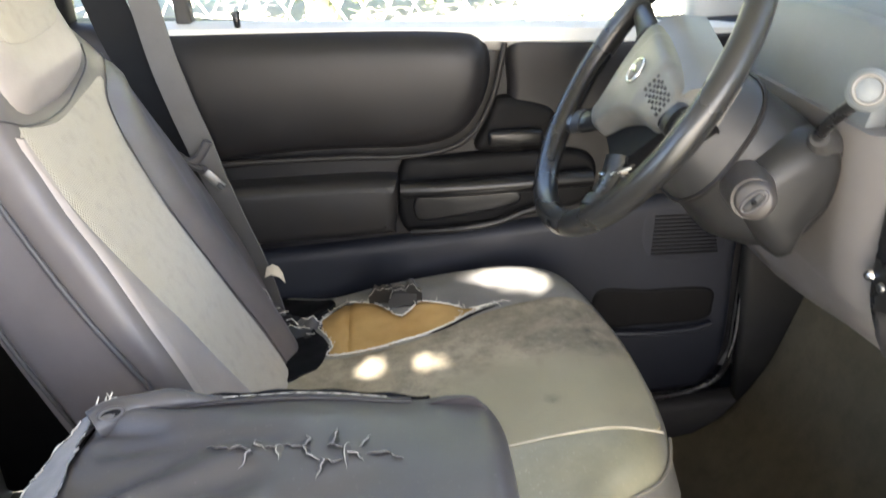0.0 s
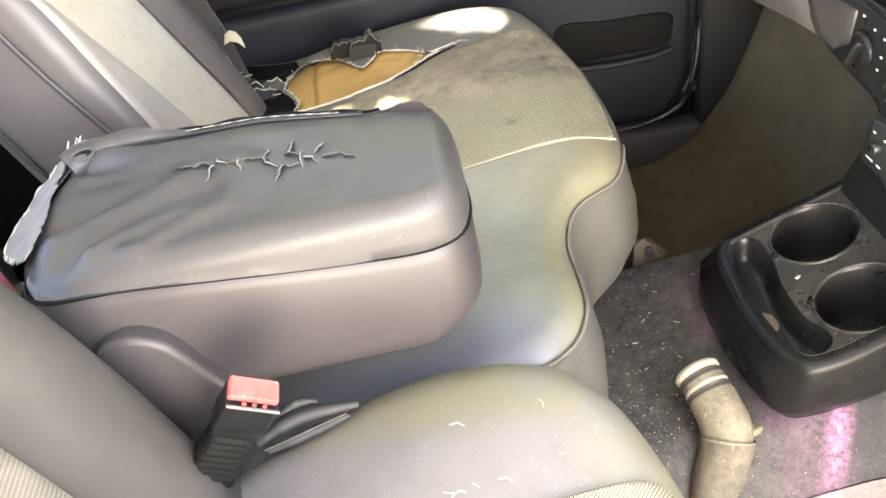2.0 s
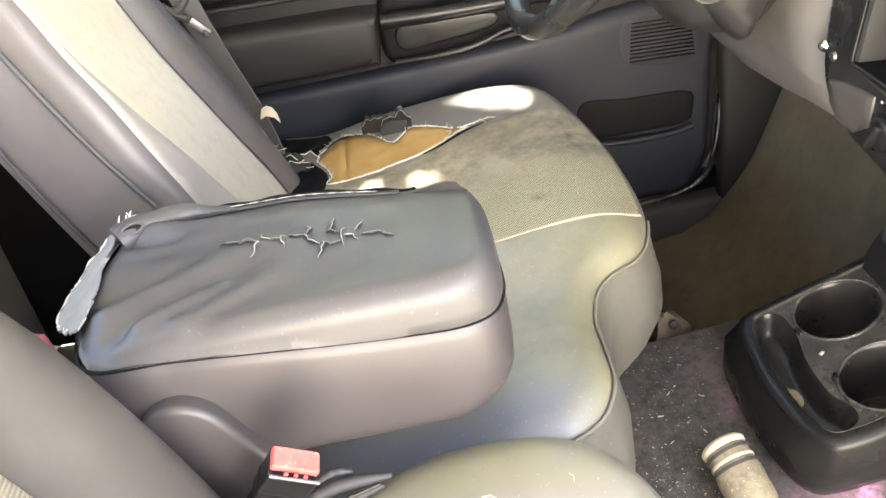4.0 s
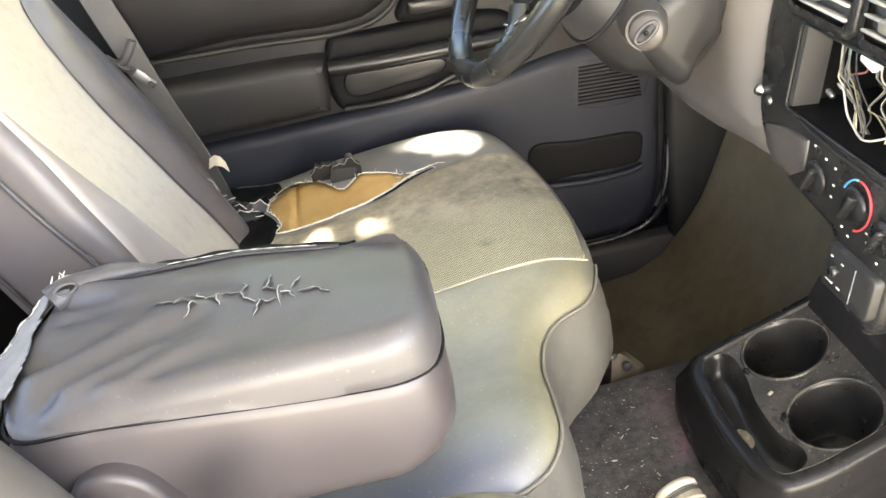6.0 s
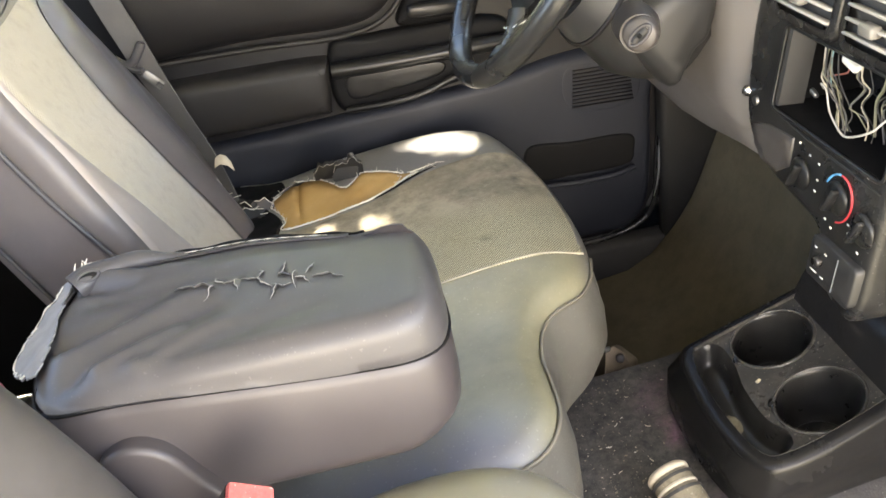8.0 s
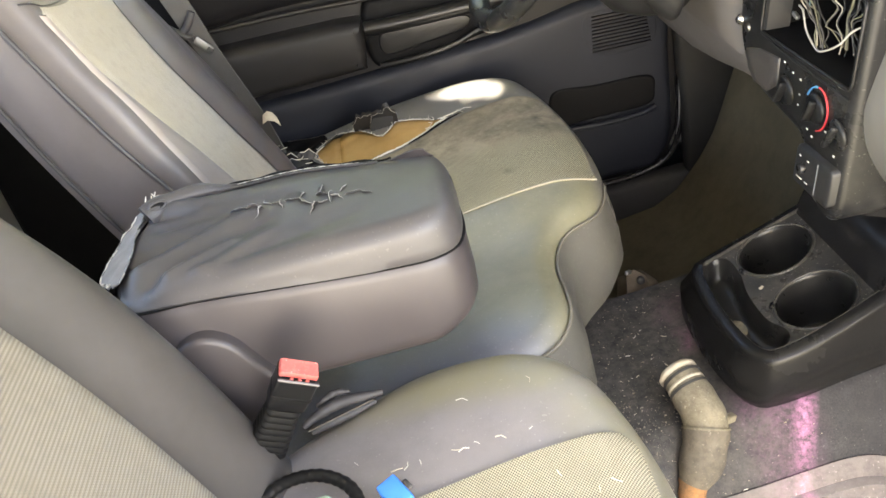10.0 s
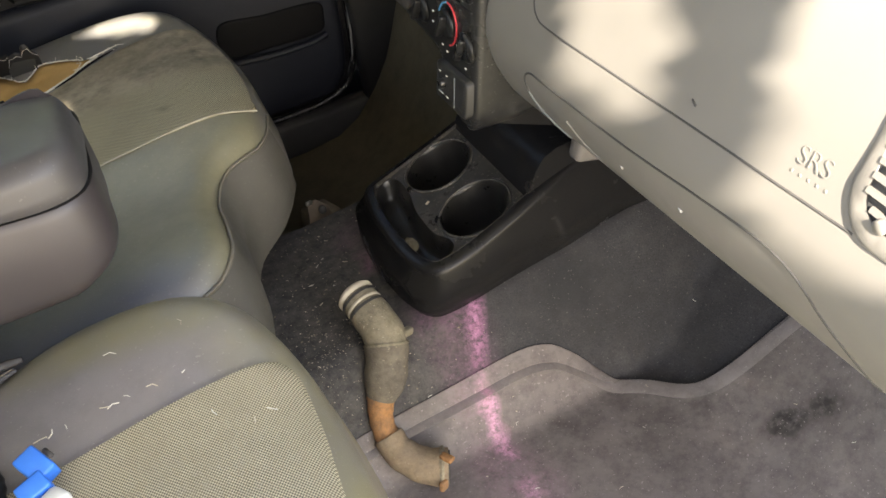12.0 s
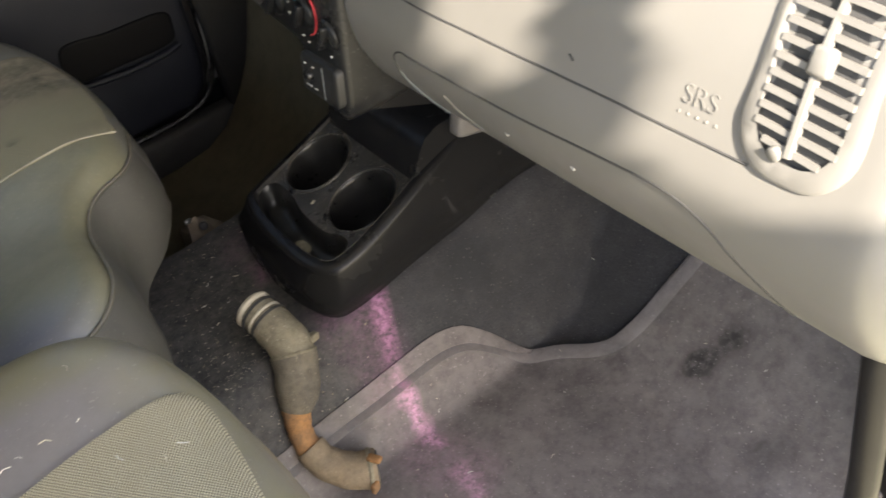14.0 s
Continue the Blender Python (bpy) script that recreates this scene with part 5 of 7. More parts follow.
for k in range(12):
    z = 0.693 + 0.0092 * k
    half = 0.028 if 0 < k < 11 else 0.020
    path = [on_dash(0.1115 + s * half, z + 0.002 * s, 0.003) for s in (-1, -0.5, 0, 0.5, 1)]
    part("slat", tube(path, 0.0028, 4, squash=0.7, up=(-0.9, 0, 0.4), turn=0.5), DASH, vent)
part("vent_knob", block(on_dash(0.110, 0.745, 0.005), (0.007, 0.016, 0.018), 0.004, (0, 25, 0)), DASH, vent)
part("vent_divider", tube([on_dash(0.112, z, 0.003) for z in (0.690, 0.72, 0.75, 0.79)], 0.0035, 6), DASH, vent)
part("vent_screw", rod(on_dash(0.120, 0.690, 0.002), on_dash(0.120, 0.690, 0.007), 0.005), DASH, vent)


def lettering(text, size, at, turn, material, parent, depth=0.0008):
    cu = bpy.data.curves.new("letters", "FONT")
    cu.body, cu.size, cu.extrude, cu.align_x = text, size, depth, "CENTER"
    cu.offset = -0.0004
    ob = new("lettering_source", cu)
    me = bpy.data.meshes.new_from_object(ob)
    bpy.data.objects.remove(ob)
    bpy.data.curves.remove(cu)
    bm = bmesh.new()
    bm.from_mesh(me)
    bpy.data.meshes.remove(me)
    bmesh.ops.transform(bm, matrix=pose(*at, *turn), verts=bm.verts)
    return part("lettering", bm, material, parent, "raised letters", False)


FACE_TURN = (66, 0, -90)
lettering("SRS", 0.019, on_dash(0.182, 0.694, 0.0011), FACE_TURN, DASH, dash, 0.0002)
for k in range(5):
    part("letter_bar", block(on_dash(0.197 - 0.0075 * k, 0.687, 0.0), (0.0006, 0.0025, 0.0025), 0.0002, (0, 24, 0), 1), DASH, dash)
part("scuff", block(on_dash(0.30, 0.690, 0.0006), (0.0012, 0.007, 0.002), 0.0005, (30, 24, 0), 1), BLACK_DULL, dash, "dark scuff mark")

# upper pad across the cab and the hood over the gauges
part("top_pad", loft([[Vector(p) for p in ((0.76, y, 0.835), (0.80, y, 0.866), (0.90, y, 0.882), (1.02, y, 0.885), (1.02, y, 0.80), (0.80, y, 0.79))] for y in (0.04, 0.2, 0.5, 0.8, 1.1, 1.40)]), DASH_DARK, dash, "dark grey upper pad")
def lump(centre, radii, power=2.6, n=40, m=22):
    """A rounded box-like swelling."""
    rings = []
    for k in range(1, m):
        a = math.pi * k / m
        ca, sa = math.cos(a), math.sin(a)
        y = centre[1] + radii[1] * math.copysign(abs(ca) ** (2 / power), ca)
        s = sa ** (2 / power)
        ring = []
        for q in range(n):
            b = 2 * math.pi * q / n
            cb, sb = math.cos(b), math.sin(b)
            ring.append(Vector((centre[0] + radii[0] * s * math.copysign(abs(cb) ** (2 / power), cb), y, centre[2] + radii[2] * s * math.copysign(abs(sb) ** (2 / power), sb))))
        rings.append(ring)
    return loft(rings)


part("gauge_hood", lump((0.815, 1.115, 0.765), (0.205, 0.265, 0.175)), DASH_DARK, dash, "dark grey hood over the gauges")
part("gauge_panel", solid(spline([(0.985, 0.735), (1.115, 0.725), (1.30, 0.72), (1.325, 0.80), (1.27, 0.88), (1.115, 0.895), (0.975, 0.885), (0.955, 0.82)], 60), 0.03, lambda u, v: 0.0, [(0.003, -0.004), (0.003, -0.02)], lambda u, v, w: Vector((0.603 + 0.25 * max(0.0, v - 0.78) - w, u, v))), DASH_DARK, dash, "grey gauge surround, coloured bluish for the haze over it")
knee_rings = []
for y in (0.885, 0.90, 0.93, 1.0, 1.1, 1.2, 1.30, 1.37):
    back = 0.05 * smooth_step(0.93, 0.88, y)
    lift = 0.036 * smooth_step(1.22, 0.90, y)
    knee_rings.append([Vector((x + back, y, z + (lift if z < 0.55 else lift * 0.6 if z < 0.6 else 0.0))) for x, z in ((0.600, 0.80), (0.597, 0.74), (0.602, 0.66), (0.608, 0.61), (0.612, 0.600), (0.616, 0.594), (0.630, 0.545), (0.644, 0.513), (0.665, 0.500), (0.80, 0.505), (0.85, 0.60), (0.85, 0.80))])
part("knee_panel", loft(knee_rings), KNEE, dash, "taupe plastic panel below the column")

# centre stack
STACK = thing("center_stack", (0.61, 0.75, 0.50), "black dashboard centre with empty radio slot, dials and vents", "dash panel")


def on_stack(u, v, w):
    """u: y, v: z on the stack's leaning face, w: towards the seats."""
    return Vector((0.592 + 0.16 * (v - 0.60) - w, u, v))


bezel = spline([(0.862, 0.848), (0.904, 0.80), (0.914, 0.75), (0.909, 0.69), (0.895, 0.636), (0.866, 0.606), (0.826, 0.591), (0.770, 0.584), (0.724, 0.578), (0.708, 0.566), (0.703, 0.535), (0.66, 0.515), (0.625, 0.52), (0.622, 0.60), (0.622, 0.75), (0.622, 0.846), (0.74, 0.852)], 130)
slot = rrect(0.632, 0.836, 0.664, 0.750, 0.006, 4)
part("bezel", solid(bezel, 0.02, lambda u, v: 0.0, quarter(0.012, 0.012, 4) + [(0.002, -0.05), (0.0, -0.10)], on_stack, 0.012, slot), STACK_SKIN, STACK, "black plastic bezel")
part("radio_slot", loft([[on_stack(u, v, w) for u, v in ((0.632, 0.664), (0.836, 0.664), (0.836, 0.750), (0.632, 0.750))] for w in (-0.001, -0.05, -0.14)], False), POCKET, STACK, "empty radio slot")
part("slot_back", block(on_stack(0.734, 0.707, -0.140), (0.004, 0.205, 0.09), 0), POCKET, STACK)
part("slot_cheek", loft([[on_stack(0.835, v, 0.0), on_stack(0.830, v, -0.002), on_stack(0.824, v, -0.028), on_stack(0.835, v, -0.030)] for v in (0.665, 0.69, 0.72, 0.749)]), SHROUD, STACK, "grey cheek inside the slot")
part("slot_frame", tube([on_stack(p.x, p.y, 0.001) for p in offset(slot, 0.002)], 0.0022, 8, True), STACK_SKIN, STACK, "worn slot frame")
part("crease", tube([on_stack(0.834, 0.660, 0.0), on_stack(0.76, 0.655, 0.001), on_stack(0.63, 0.653, 0.001)], 0.0012, 6), SHROUD, STACK)
part("side_panel", solid(dense([Vector(p) for p in ((0.868, 0.632), (0.835, 0.641), (0.784, 0.646), (0.782, 0.616), (0.804, 0.601), (0.838, 0.601), (0.858, 0.612))], 0.008), 0.012, lambda u, v: 0.0022, [(0.001, lambda w: w - 0.001), (0.002, -0.003)], on_stack), TAUPE, STACK, "taupe plastic blanking panel")
BLUE_WIRE = surf("wire_blue", (0.16, 0.26, 0.27), None, 0.5, 20, 900, 0)
RED_WIRE = surf("wire_red", (0.30, 0.10, 0.08), None, 0.5, 20, 900, 0)
wires = random.Random(11)
OLIVE_WIRE = surf("wire_olive", (0.20, 0.19, 0.13), None, 0.5, 20, 900, 0)


def loose_wire(points, w, r, material, label="loose thin wire"):
    """A wire that hangs in the empty slot; points in the plane of the stack."""
    pts = [on_stack(u, v, w + wires.uniform(-0.006, 0.006)) for u, v in points]
    part("wire", tube(spline(pts, 22, False), r, 6), material, STACK, label)


for k in range(5):
    d = 0.0022 * k
    loose_wire([(0.800 - d, 0.746), (0.792 - d, 0.715), (0.784 - d, 0.707), (0.765 - 0.6 * d, 0.694 + 0.4 * d), (0.752 - 1.5 * d, 0.682), (0.745 - 2 * d, 0.668)], -0.022, 0.0009, (PALE, WEBBING, OLIVE_WIRE, BLACK_DULL, WEBBING)[k])
for k in range(3):
    d = 0.003 * k
    loose_wire([(0.786 - d, 0.748), (0.778 - d, 0.717), (0.763 - d, 0.703), (0.742 - d, 0.683), (0.730 + d, 0.670)], -0.022, 0.0009, (OLIVE_WIRE, WEBBING, BLACK_DULL)[k])
for k in range(4):
    d = 0.0035 * k
    loose_wire([(0.744 - d, 0.748), (0.739 - d, 0.723), (0.730 - d, 0.712), (0.737 - 0.5 * d, 0.693), (0.724 - 1.6 * d, 0.690 - d), (0.715 - 2 * d, 0.672)], -0.028, 0.0008, (OLIVE_WIRE, WEBBING, PALE, BLACK_DULL)[k])
for k in range(5):
    d = 0.009 * k
    loose_wire([(0.700 - d, 0.748), (0.696 - d, 0.734), (0.699 - d, 0.721), (0.708 - 0.6 * d, 0.706), (0.690 - d, 0.680)], -0.026, 0.0016 if k == 0 else 0.0009, (OLIVE_WIRE, BLACK_DULL, WEBBING, OLIVE_WIRE, BLACK_DULL)[k])
loose_wire([(0.790, 0.706), (0.775, 0.712), (0.762, 0.718), (0.752, 0.728)], -0.024, 0.0010, RED_WIRE, "short red wire")
loose_wire([(0.775, 0.748), (0.777, 0.739), (0.780, 0.721), (0.772, 0.704)], -0.020, 0.0008, BLUE_WIRE, "short blue-green wire")
part("wire", tube(spline([on_stack(0.776, 0.700, -0.016), on_stack(0.758, 0.714, 0.0), on_stack(0.743, 0.713, 0.003), on_stack(0.729, 0.697, 0.004), on_stack(0.712, 0.689, 0.005), on_stack(0.695, 0.685, 0.006), on_stack(0.678, 0.691, 0.005), on_stack(0.659, 0.703, 0.004), on_stack(0.646, 0.718, 0.002), on_stack(0.634, 0.727, -0.006)], 50, False), 0.0011, 8), TRIM, STACK, "pale grey loose cable")
part("plug", block(on_stack(0.786, 0.692, -0.013), (0.005, 0.012, 0.005), 0.0015, (18, 0, 0)), SATIN, STACK, "pale cable plug")
part("connector", block(on_stack(0.748, 0.733, -0.022), (0.010, 0.024, 0.008), 0.002, (14, 0, 0)), WHITE, STACK, "white connector block")
for y0, y1 in ((0.744, 0.862), (0.624, 0.734)):
    v = part("air_vent", solid(rrect(y0, y1, 0.760, 0.842, 0.014, 5), 0.02, lambda u, w: 0.010, [(0.003, lambda w: w - 0.003), (0.004, -0.004)], on_stack, 0.0, rrect(y0 + 0.008, y1 - 0.008, 0.768, 0.835, 0.010, 5)), BLACK, STACK, "black air vent")
    part("vent_back", solid(rrect(y0 + 0.007, y1 - 0.007, 0.767, 0.836, 0.010, 5), 0.03, lambda u, w: 0.001, [(0.0, -0.004)], on_stack), BLACK_DULL, v)
    for k in range(5):
        z = 0.7745 + 0.0130 * k
        part("slat", block(on_stack((y0 + y1) / 2, z, 0.006), (0.016, y1 - y0 - 0.018, 0.0030), 0.001, (0, 20, 0), 1), TRIM, v, "grey slat")
    part("vent_knob", block(on_stack((y0 + y1) / 2 + 0.005, 0.789, 0.014), (0.012, 0.022, 0.012), 0.003), DASH, v)
part("pull_knob", rod(on_stack(0.897, 0.660, -0.003), on_stack(0.897, 0.660, 0.006), 0.0072, 0.0062, 20, 0.003), CHROME, STACK, "chrome pull knob")
part("socket", rod(on_stack(0.874, 0.656, -0.002), on_stack(0.874, 0.656, 0.003), 0.0062, 0.0055), TONGUE, STACK)
for y, z, r in ((0.757, 0.618, 0.018), (0.688, 0.622, 0.018), (0.640, 0.612, 0.018)):
    ring = part("dial", rod(on_stack(y, z, -0.002), on_stack(y, z, 0.005), r), STACK_SKIN, STACK, "black control dial")
    part("dial_grip", block(on_stack(y, z, 0.009), (0.010, 0.006, 1.6 * r), 0.002, (25, 10, 0)), STACK_SKIN, ring)
RED_MARK, BLUE_MARK = surf("red_mark", (0.65, 0.06, 0.07), None, 0.5, 20, 900, 0), surf("blue_mark", (0.10, 0.35, 0.60), None, 0.5, 20, 900, 0)
for a0, a1, m in ((100, 165, BLUE_MARK), (-75, 95, RED_MARK)):
    part("dial_scale", tube([on_stack(0.688 - 0.0235 * math.cos(radians(a)), 0.622 + 0.0235 * math.sin(radians(a)), 0.001) for a in range(a0, a1 + 1, 6)], 0.0011, 6), m, STACK, "red and blue temperature arc")
for y, z in ((0.770, 0.647), (0.748, 0.642), (0.730, 0.640), (0.727, 0.624), (0.727, 0.612), (0.700, 0.594), (0.688, 0.590), (0.663, 0.606), (0.660, 0.598), (0.652, 0.660), (0.640, 0.588)):
    part("printed_mark", block(on_stack(y, z, 0.001), (0.001, 0.0034, 0.0024), 0.0004, (0, 0, 0), 1), WHITE, STACK)
sw = part("switch_panel", solid(rrect(0.628, 0.703, 0.534, 0.576, 0.005, 4), 0.02, lambda u, v: 0.007, [(0.002, lambda w: w - 0.002), (0.002, -0.012)], on_stack), SHROUD, STACK, "grey switch panel")
part("switch_knob", rod(on_stack(0.684, 0.556, 0.004), on_stack(0.684, 0.556, 0.013), 0.006), BLACK, sw)
for y, z, w in ((0.690, 0.542, 0.012), (0.674, 0.542, 0.006), (0.694, 0.567, 0.004), (0.676, 0.567, 0.004)):
    part("printed_mark", block(on_stack(y, z, 0.0074), (0.001, w, 0.0018), 0.0004, (0, 0, 0), 1), WHITE, sw)
part("panel_seam", tube([on_stack(0.655, 0.537, 0.0075), on_stack(0.655, 0.573, 0.0075)], 0.0007, 5), DASH_DARK, sw)
part("lower_cover", loft([[Vector((x, y, z)) for x, z in ((0.584, 0.530), (0.60, 0.512), (0.72, 0.462), (0.90, 0.455), (0.90, 0.54), (0.62, 0.54))] for y in (0.645, 0.66, 0.685, 0.70)]), CONSOLE_SHELL, STACK, "black lower cover")
part("bracket", block((0.76, 0.625, 0.47), (0.08, 0.025, 0.11), 0.006, (0, 15, 0)), KNEE, STACK, "grey bracket under the dash")

# ---- steering wheel and column ----
TILT_W = radians(36.0)
HUB = Vector((0.411, 1.084, 0.839))
W_UP = Vector((math.sin(TILT_W), 0, math.cos(TILT_W)))
W_OUT = Vector((-math.cos(TILT_W), 0, math.sin(TILT_W)))
W_SIDE = Vector((0, 1, 0))


def on_wheel(u, v, w):
    return HUB + W_SIDE * u + W_UP * v + W_OUT * w


wheel = thing("steering_wheel", HUB, "worn black steering wheel with grey hub pad and round emblem", "steering wheel")
part("rim", tube([on_wheel(0.186 * math.cos(radians(a)), 0.186 * math.sin(radians(a)), 0) for a in range(0, 360, 5)], 0.0155, 14, True), WHEEL, wheel, "shiny worn black rim")
HUBPAD = surf("hub_pad", (0.145, 0.140, 0.124), (0.122, 0.118, 0.105), 0.4, 6.0, 1500.0, 0.15)
TURNED = radians(14.0)


def on_pad(u, v, w):
    """The hub's own axes: the wheel stands turned a little."""
    return on_wheel(u * math.cos(TURNED) - v * math.sin(TURNED), u * math.sin(TURNED) + v * math.cos(TURNED), w)


whole_pad = spline([(-0.062, -0.085), (0.0, -0.090), (0.062, -0.085), (0.082, -0.05), (0.100, -0.005), (0.104, 0.028), (0.085, 0.042), (0.0, 0.046), (-0.085, 0.042), (-0.104, 0.028), (-0.100, -0.005), (-0.082, -0.05)], 100)


pad = spline([(0.020, -0.086), (0.062, -0.085), (0.082, -0.05), (0.100, -0.005), (0.104, 0.028), (0.085, 0.042), (0.0, 0.046), (-0.085, 0.042), (-0.104, 0.028), (-0.102, 0.004), (-0.090, -0.012), (-0.050, -0.026), (-0.012, -0.052)], 100)


def pad_top(u, v):
    return 0.012 - 0.9 * u * u - 0.8 * v * v - 0.004 * smooth_step(0.045, 0.055, abs(u) + 0.12 * v)


part("hub_pad", solid(pad, 0.010, pad_top, quarter(0.010, 0.012, 4) + [(0.002, -0.018)], on_pad, 0.010), HUBPAD, wheel, "worn grey hub pad")
part("hub_top", loft([[on_pad(u, v * (1 - 1.5 * u * u), w) for v, w in ((0.036, -0.006), (0.048, -0.010), (0.064, -0.026), (0.078, -0.050), (0.03, -0.060))] for u in (-0.100, -0.085, -0.05, 0.0, 0.05, 0.085, 0.100)]), HUBPAD, wheel, "sloped grey top of the hub")
part("hub_skirt", solid(offset(whole_pad, -0.004), 0.03, lambda u, v: -0.018, [(0.004, -0.03), (-0.006, -0.06), (-0.02, -0.075)], on_pad), POCKET, wheel, "black hub housing")
part("emblem", rod(on_pad(0, 0.004, 0.004), on_pad(0, 0.004, 0.0135), 0.0150, None, 28), HUBPAD, wheel)
part("emblem_ring", tube([on_pad(0.0150 * math.cos(radians(a)), 0.004 + 0.0150 * math.sin(radians(a)), 0.0130) for a in range(0, 360, 15)], 0.0019, 8, True), CHROME, wheel, "chrome emblem ring")
part("emblem_mark", tube(spline([on_pad(-0.006, 0.007, 0.0142), on_pad(0.0, 0.002, 0.0145), on_pad(0.006, 0.007, 0.0142)], 12, False), 0.0016, 6), CHROME, wheel)
for k in range(8):
    for j in range(4):
        u, v = -0.048 - 0.0066 * k, 0.006 + 0.0066 * j - 0.003 * (k % 2)
        h = pad_top(u, v)
        part("perforation", rod(on_pad(u, v, h - 0.002), on_pad(u, v, h + 0.0012), 0.0022, None, 6), BLACK_DULL, wheel)
for sy in (-1, 1):
    part("spoke", tube(spline([on_pad(sy * 0.092, 0.012, -0.012), on_pad(sy * 0.12, 0.016, -0.016), on_pad(sy * 0.155, 0.022, -0.010), on_pad(sy * 0.184, 0.029, 0)], 18, False), lambda s: 0.020 - 0.006 * s, 12, squash=0.5, up=W_OUT), WHEEL, wheel, "black spoke")
    part("spoke", tube(spline([on_pad(sy * 0.060, -0.072, -0.014), on_pad(sy * 0.078, -0.095, -0.018), on_pad(sy * 0.102, -0.122, -0.010), on_pad(sy * 0.122, -0.140, 0)], 18, False), lambda s: 0.021 - 0.007 * s, 12, squash=0.5, up=W_OUT), WHEEL, wheel, "black spoke")
    part("spoke_trim", tube([on_pad(sy * 0.106, 0.014, -0.011), on_pad(sy * 0.118, 0.016, -0.013)], 0.0188, 12, squash=0.53, up=W_OUT), SHROUD, wheel, "worn grey spoke joint")
    part("spoke_trim", tube([on_pad(sy * 0.094, -0.113, -0.0125), on_pad(sy * 0.104, -0.124, -0.009)], 0.0178, 12, squash=0.53, up=W_OUT), SHROUD, wheel, "worn grey spoke joint")
part("hub_back", tube([on_wheel(0, -0.01, -0.05), on_wheel(0, -0.012, -0.065), on_wheel(0, -0.012, -0.085)], 0.055, 20), BLACK_DULL, wheel)
for k in range(4):
    part("bare_wire", tube(spline([on_pad(-0.055 - 0.006 * k, -0.086, -0.020), on_pad(-0.066 - 0.005 * k, -0.098, -0.008 - 0.004 * k), on_pad(-0.078 - 0.004 * k, -0.090 + 0.004 * k, -0.012), on_pad(-0.088, -0.076 + 0.006 * k, -0.024)], 16, False), 0.0012, 6), (CHROME, PALE, WHITE, BLACK)[k], wheel, "loose wire")

column = thing("steering_column", (0.55, 1.07, 0.70), "grey steering column shroud with key lock and gear stalk", "steering column")


def col_ring(s, ry, rz, dy=0.0, dz=0.0, n=36, power=2.6):
    c = HUB - W_OUT * s + W_SIDE * dy + W_UP * dz
    out = []
    for k in range(n):
        a = 2 * math.pi * k / n
        cu, su = math.cos(a), math.sin(a)
        out.append(c + W_SIDE * ry * math.copysign(abs(cu) ** (2 / power), cu) + W_UP * rz * math.copysign(abs(su) ** (2 / power), su))
    return out


part("shroud", loft([col_ring(0.062, 0.060, 0.055, -0.002, -0.005), col_ring(0.066, 0.078, 0.072, -0.004, -0.008), col_ring(0.10, 0.088, 0.080, -0.008, -0.012)]), SHROUD, column, "front of the shroud")
part("shroud_seam", tube(col_ring(0.103, 0.089, 0.081, -0.008, -0.012), 0.003, 6, True), DOOR_BAND, column)
part("shroud", loft([col_ring(0.105, 0.086, 0.078, -0.008, -0.012), col_ring(0.16, 0.094, 0.085, -0.014, -0.020), col_ring(0.20, 0.090, 0.078, -0.014, -0.018), col_ring(0.235, 0.080, 0.068, -0.01, -0.012)]), SHROUD, column, "rear of the shroud")
ign = Vector((0.488, 0.935, 0.738))
part("lock_boss", tube([ign + Vector((0.02, 0.10, 0.0)), ign + Vector((0.008, 0.03, 0)), ign + Vector((0.002, 0.006, 0))], lambda s: 0.030 - 0.007 * s, 24), TAUPE, column, "boss of the ignition lock")
KEYWAY = (Vector((-0.45, -0.85, 0.1))).normalized()
lock_at = ign + Vector((0.006, 0.010, 0))
K_SIDE = KEYWAY.cross(Vector((0, 0, 1))).normalized()
K_TOP = K_SIDE.cross(KEYWAY)
K_LONG = (K_SIDE * 0.72 - K_TOP * 0.70).normalized()
K_SHORT = KEYWAY.cross(K_LONG)
lockface = part("ignition_lock", rod(lock_at, lock_at + KEYWAY * 0.018, 0.0215, 0.0200, 28), TAUPE, column, "round ignition lock")
part("key_grip", tube([lock_at + KEYWAY * 0.0185 + 0.0155 * math.cos(radians(a)) * K_LONG + 0.0068 * math.sin(radians(a)) * K_SHORT for a in range(0, 360, 12)], 0.0022, 8, True), VINYL_LID, lockface, "oval grey grip round the keyhole")
part("key_plate", tube([lock_at + KEYWAY * 0.0185 - K_LONG * 0.011, lock_at + KEYWAY * 0.0188, lock_at + KEYWAY * 0.0185 + K_LONG * 0.011], 0.0048, 10, squash=0.4, up=tuple(KEYWAY)), SHROUD, lockface)
part("key_slot", rod(lock_at + KEYWAY * 0.017, lock_at + KEYWAY * 0.0215, 0.0030, None, 10), POCKET, lockface, "black keyhole")
cover_rings = []
for k, y in enumerate((0.958, 0.962, 0.975, 1.0, 1.08, 1.16, 1.185, 1.198, 1.202)):
    g = (0.55, 0.8, 0.95, 1.0, 1.0, 1.0, 0.95, 0.8, 0.55)[k]
    cover_rings.append([Vector((0.555 + (p.x - 0.555) * g, y, 0.715 + (p.y - 0.715) * g)) for p in spline([(0.490, 0.750), (0.494, 0.705), (0.512, 0.676), (0.533, 0.651), (0.543, 0.648), (0.552, 0.666), (0.566, 0.692), (0.590, 0.715), (0.598, 0.775), (0.55, 0.79)], 44)])
part("column_cover", loft(cover_rings), SHROUD, column, "rounded lower cover")
KNOB, K_OUT = Vector((0.566, 0.884, 0.860)), Vector((-0.45, -0.84, 0.28)).normalized()
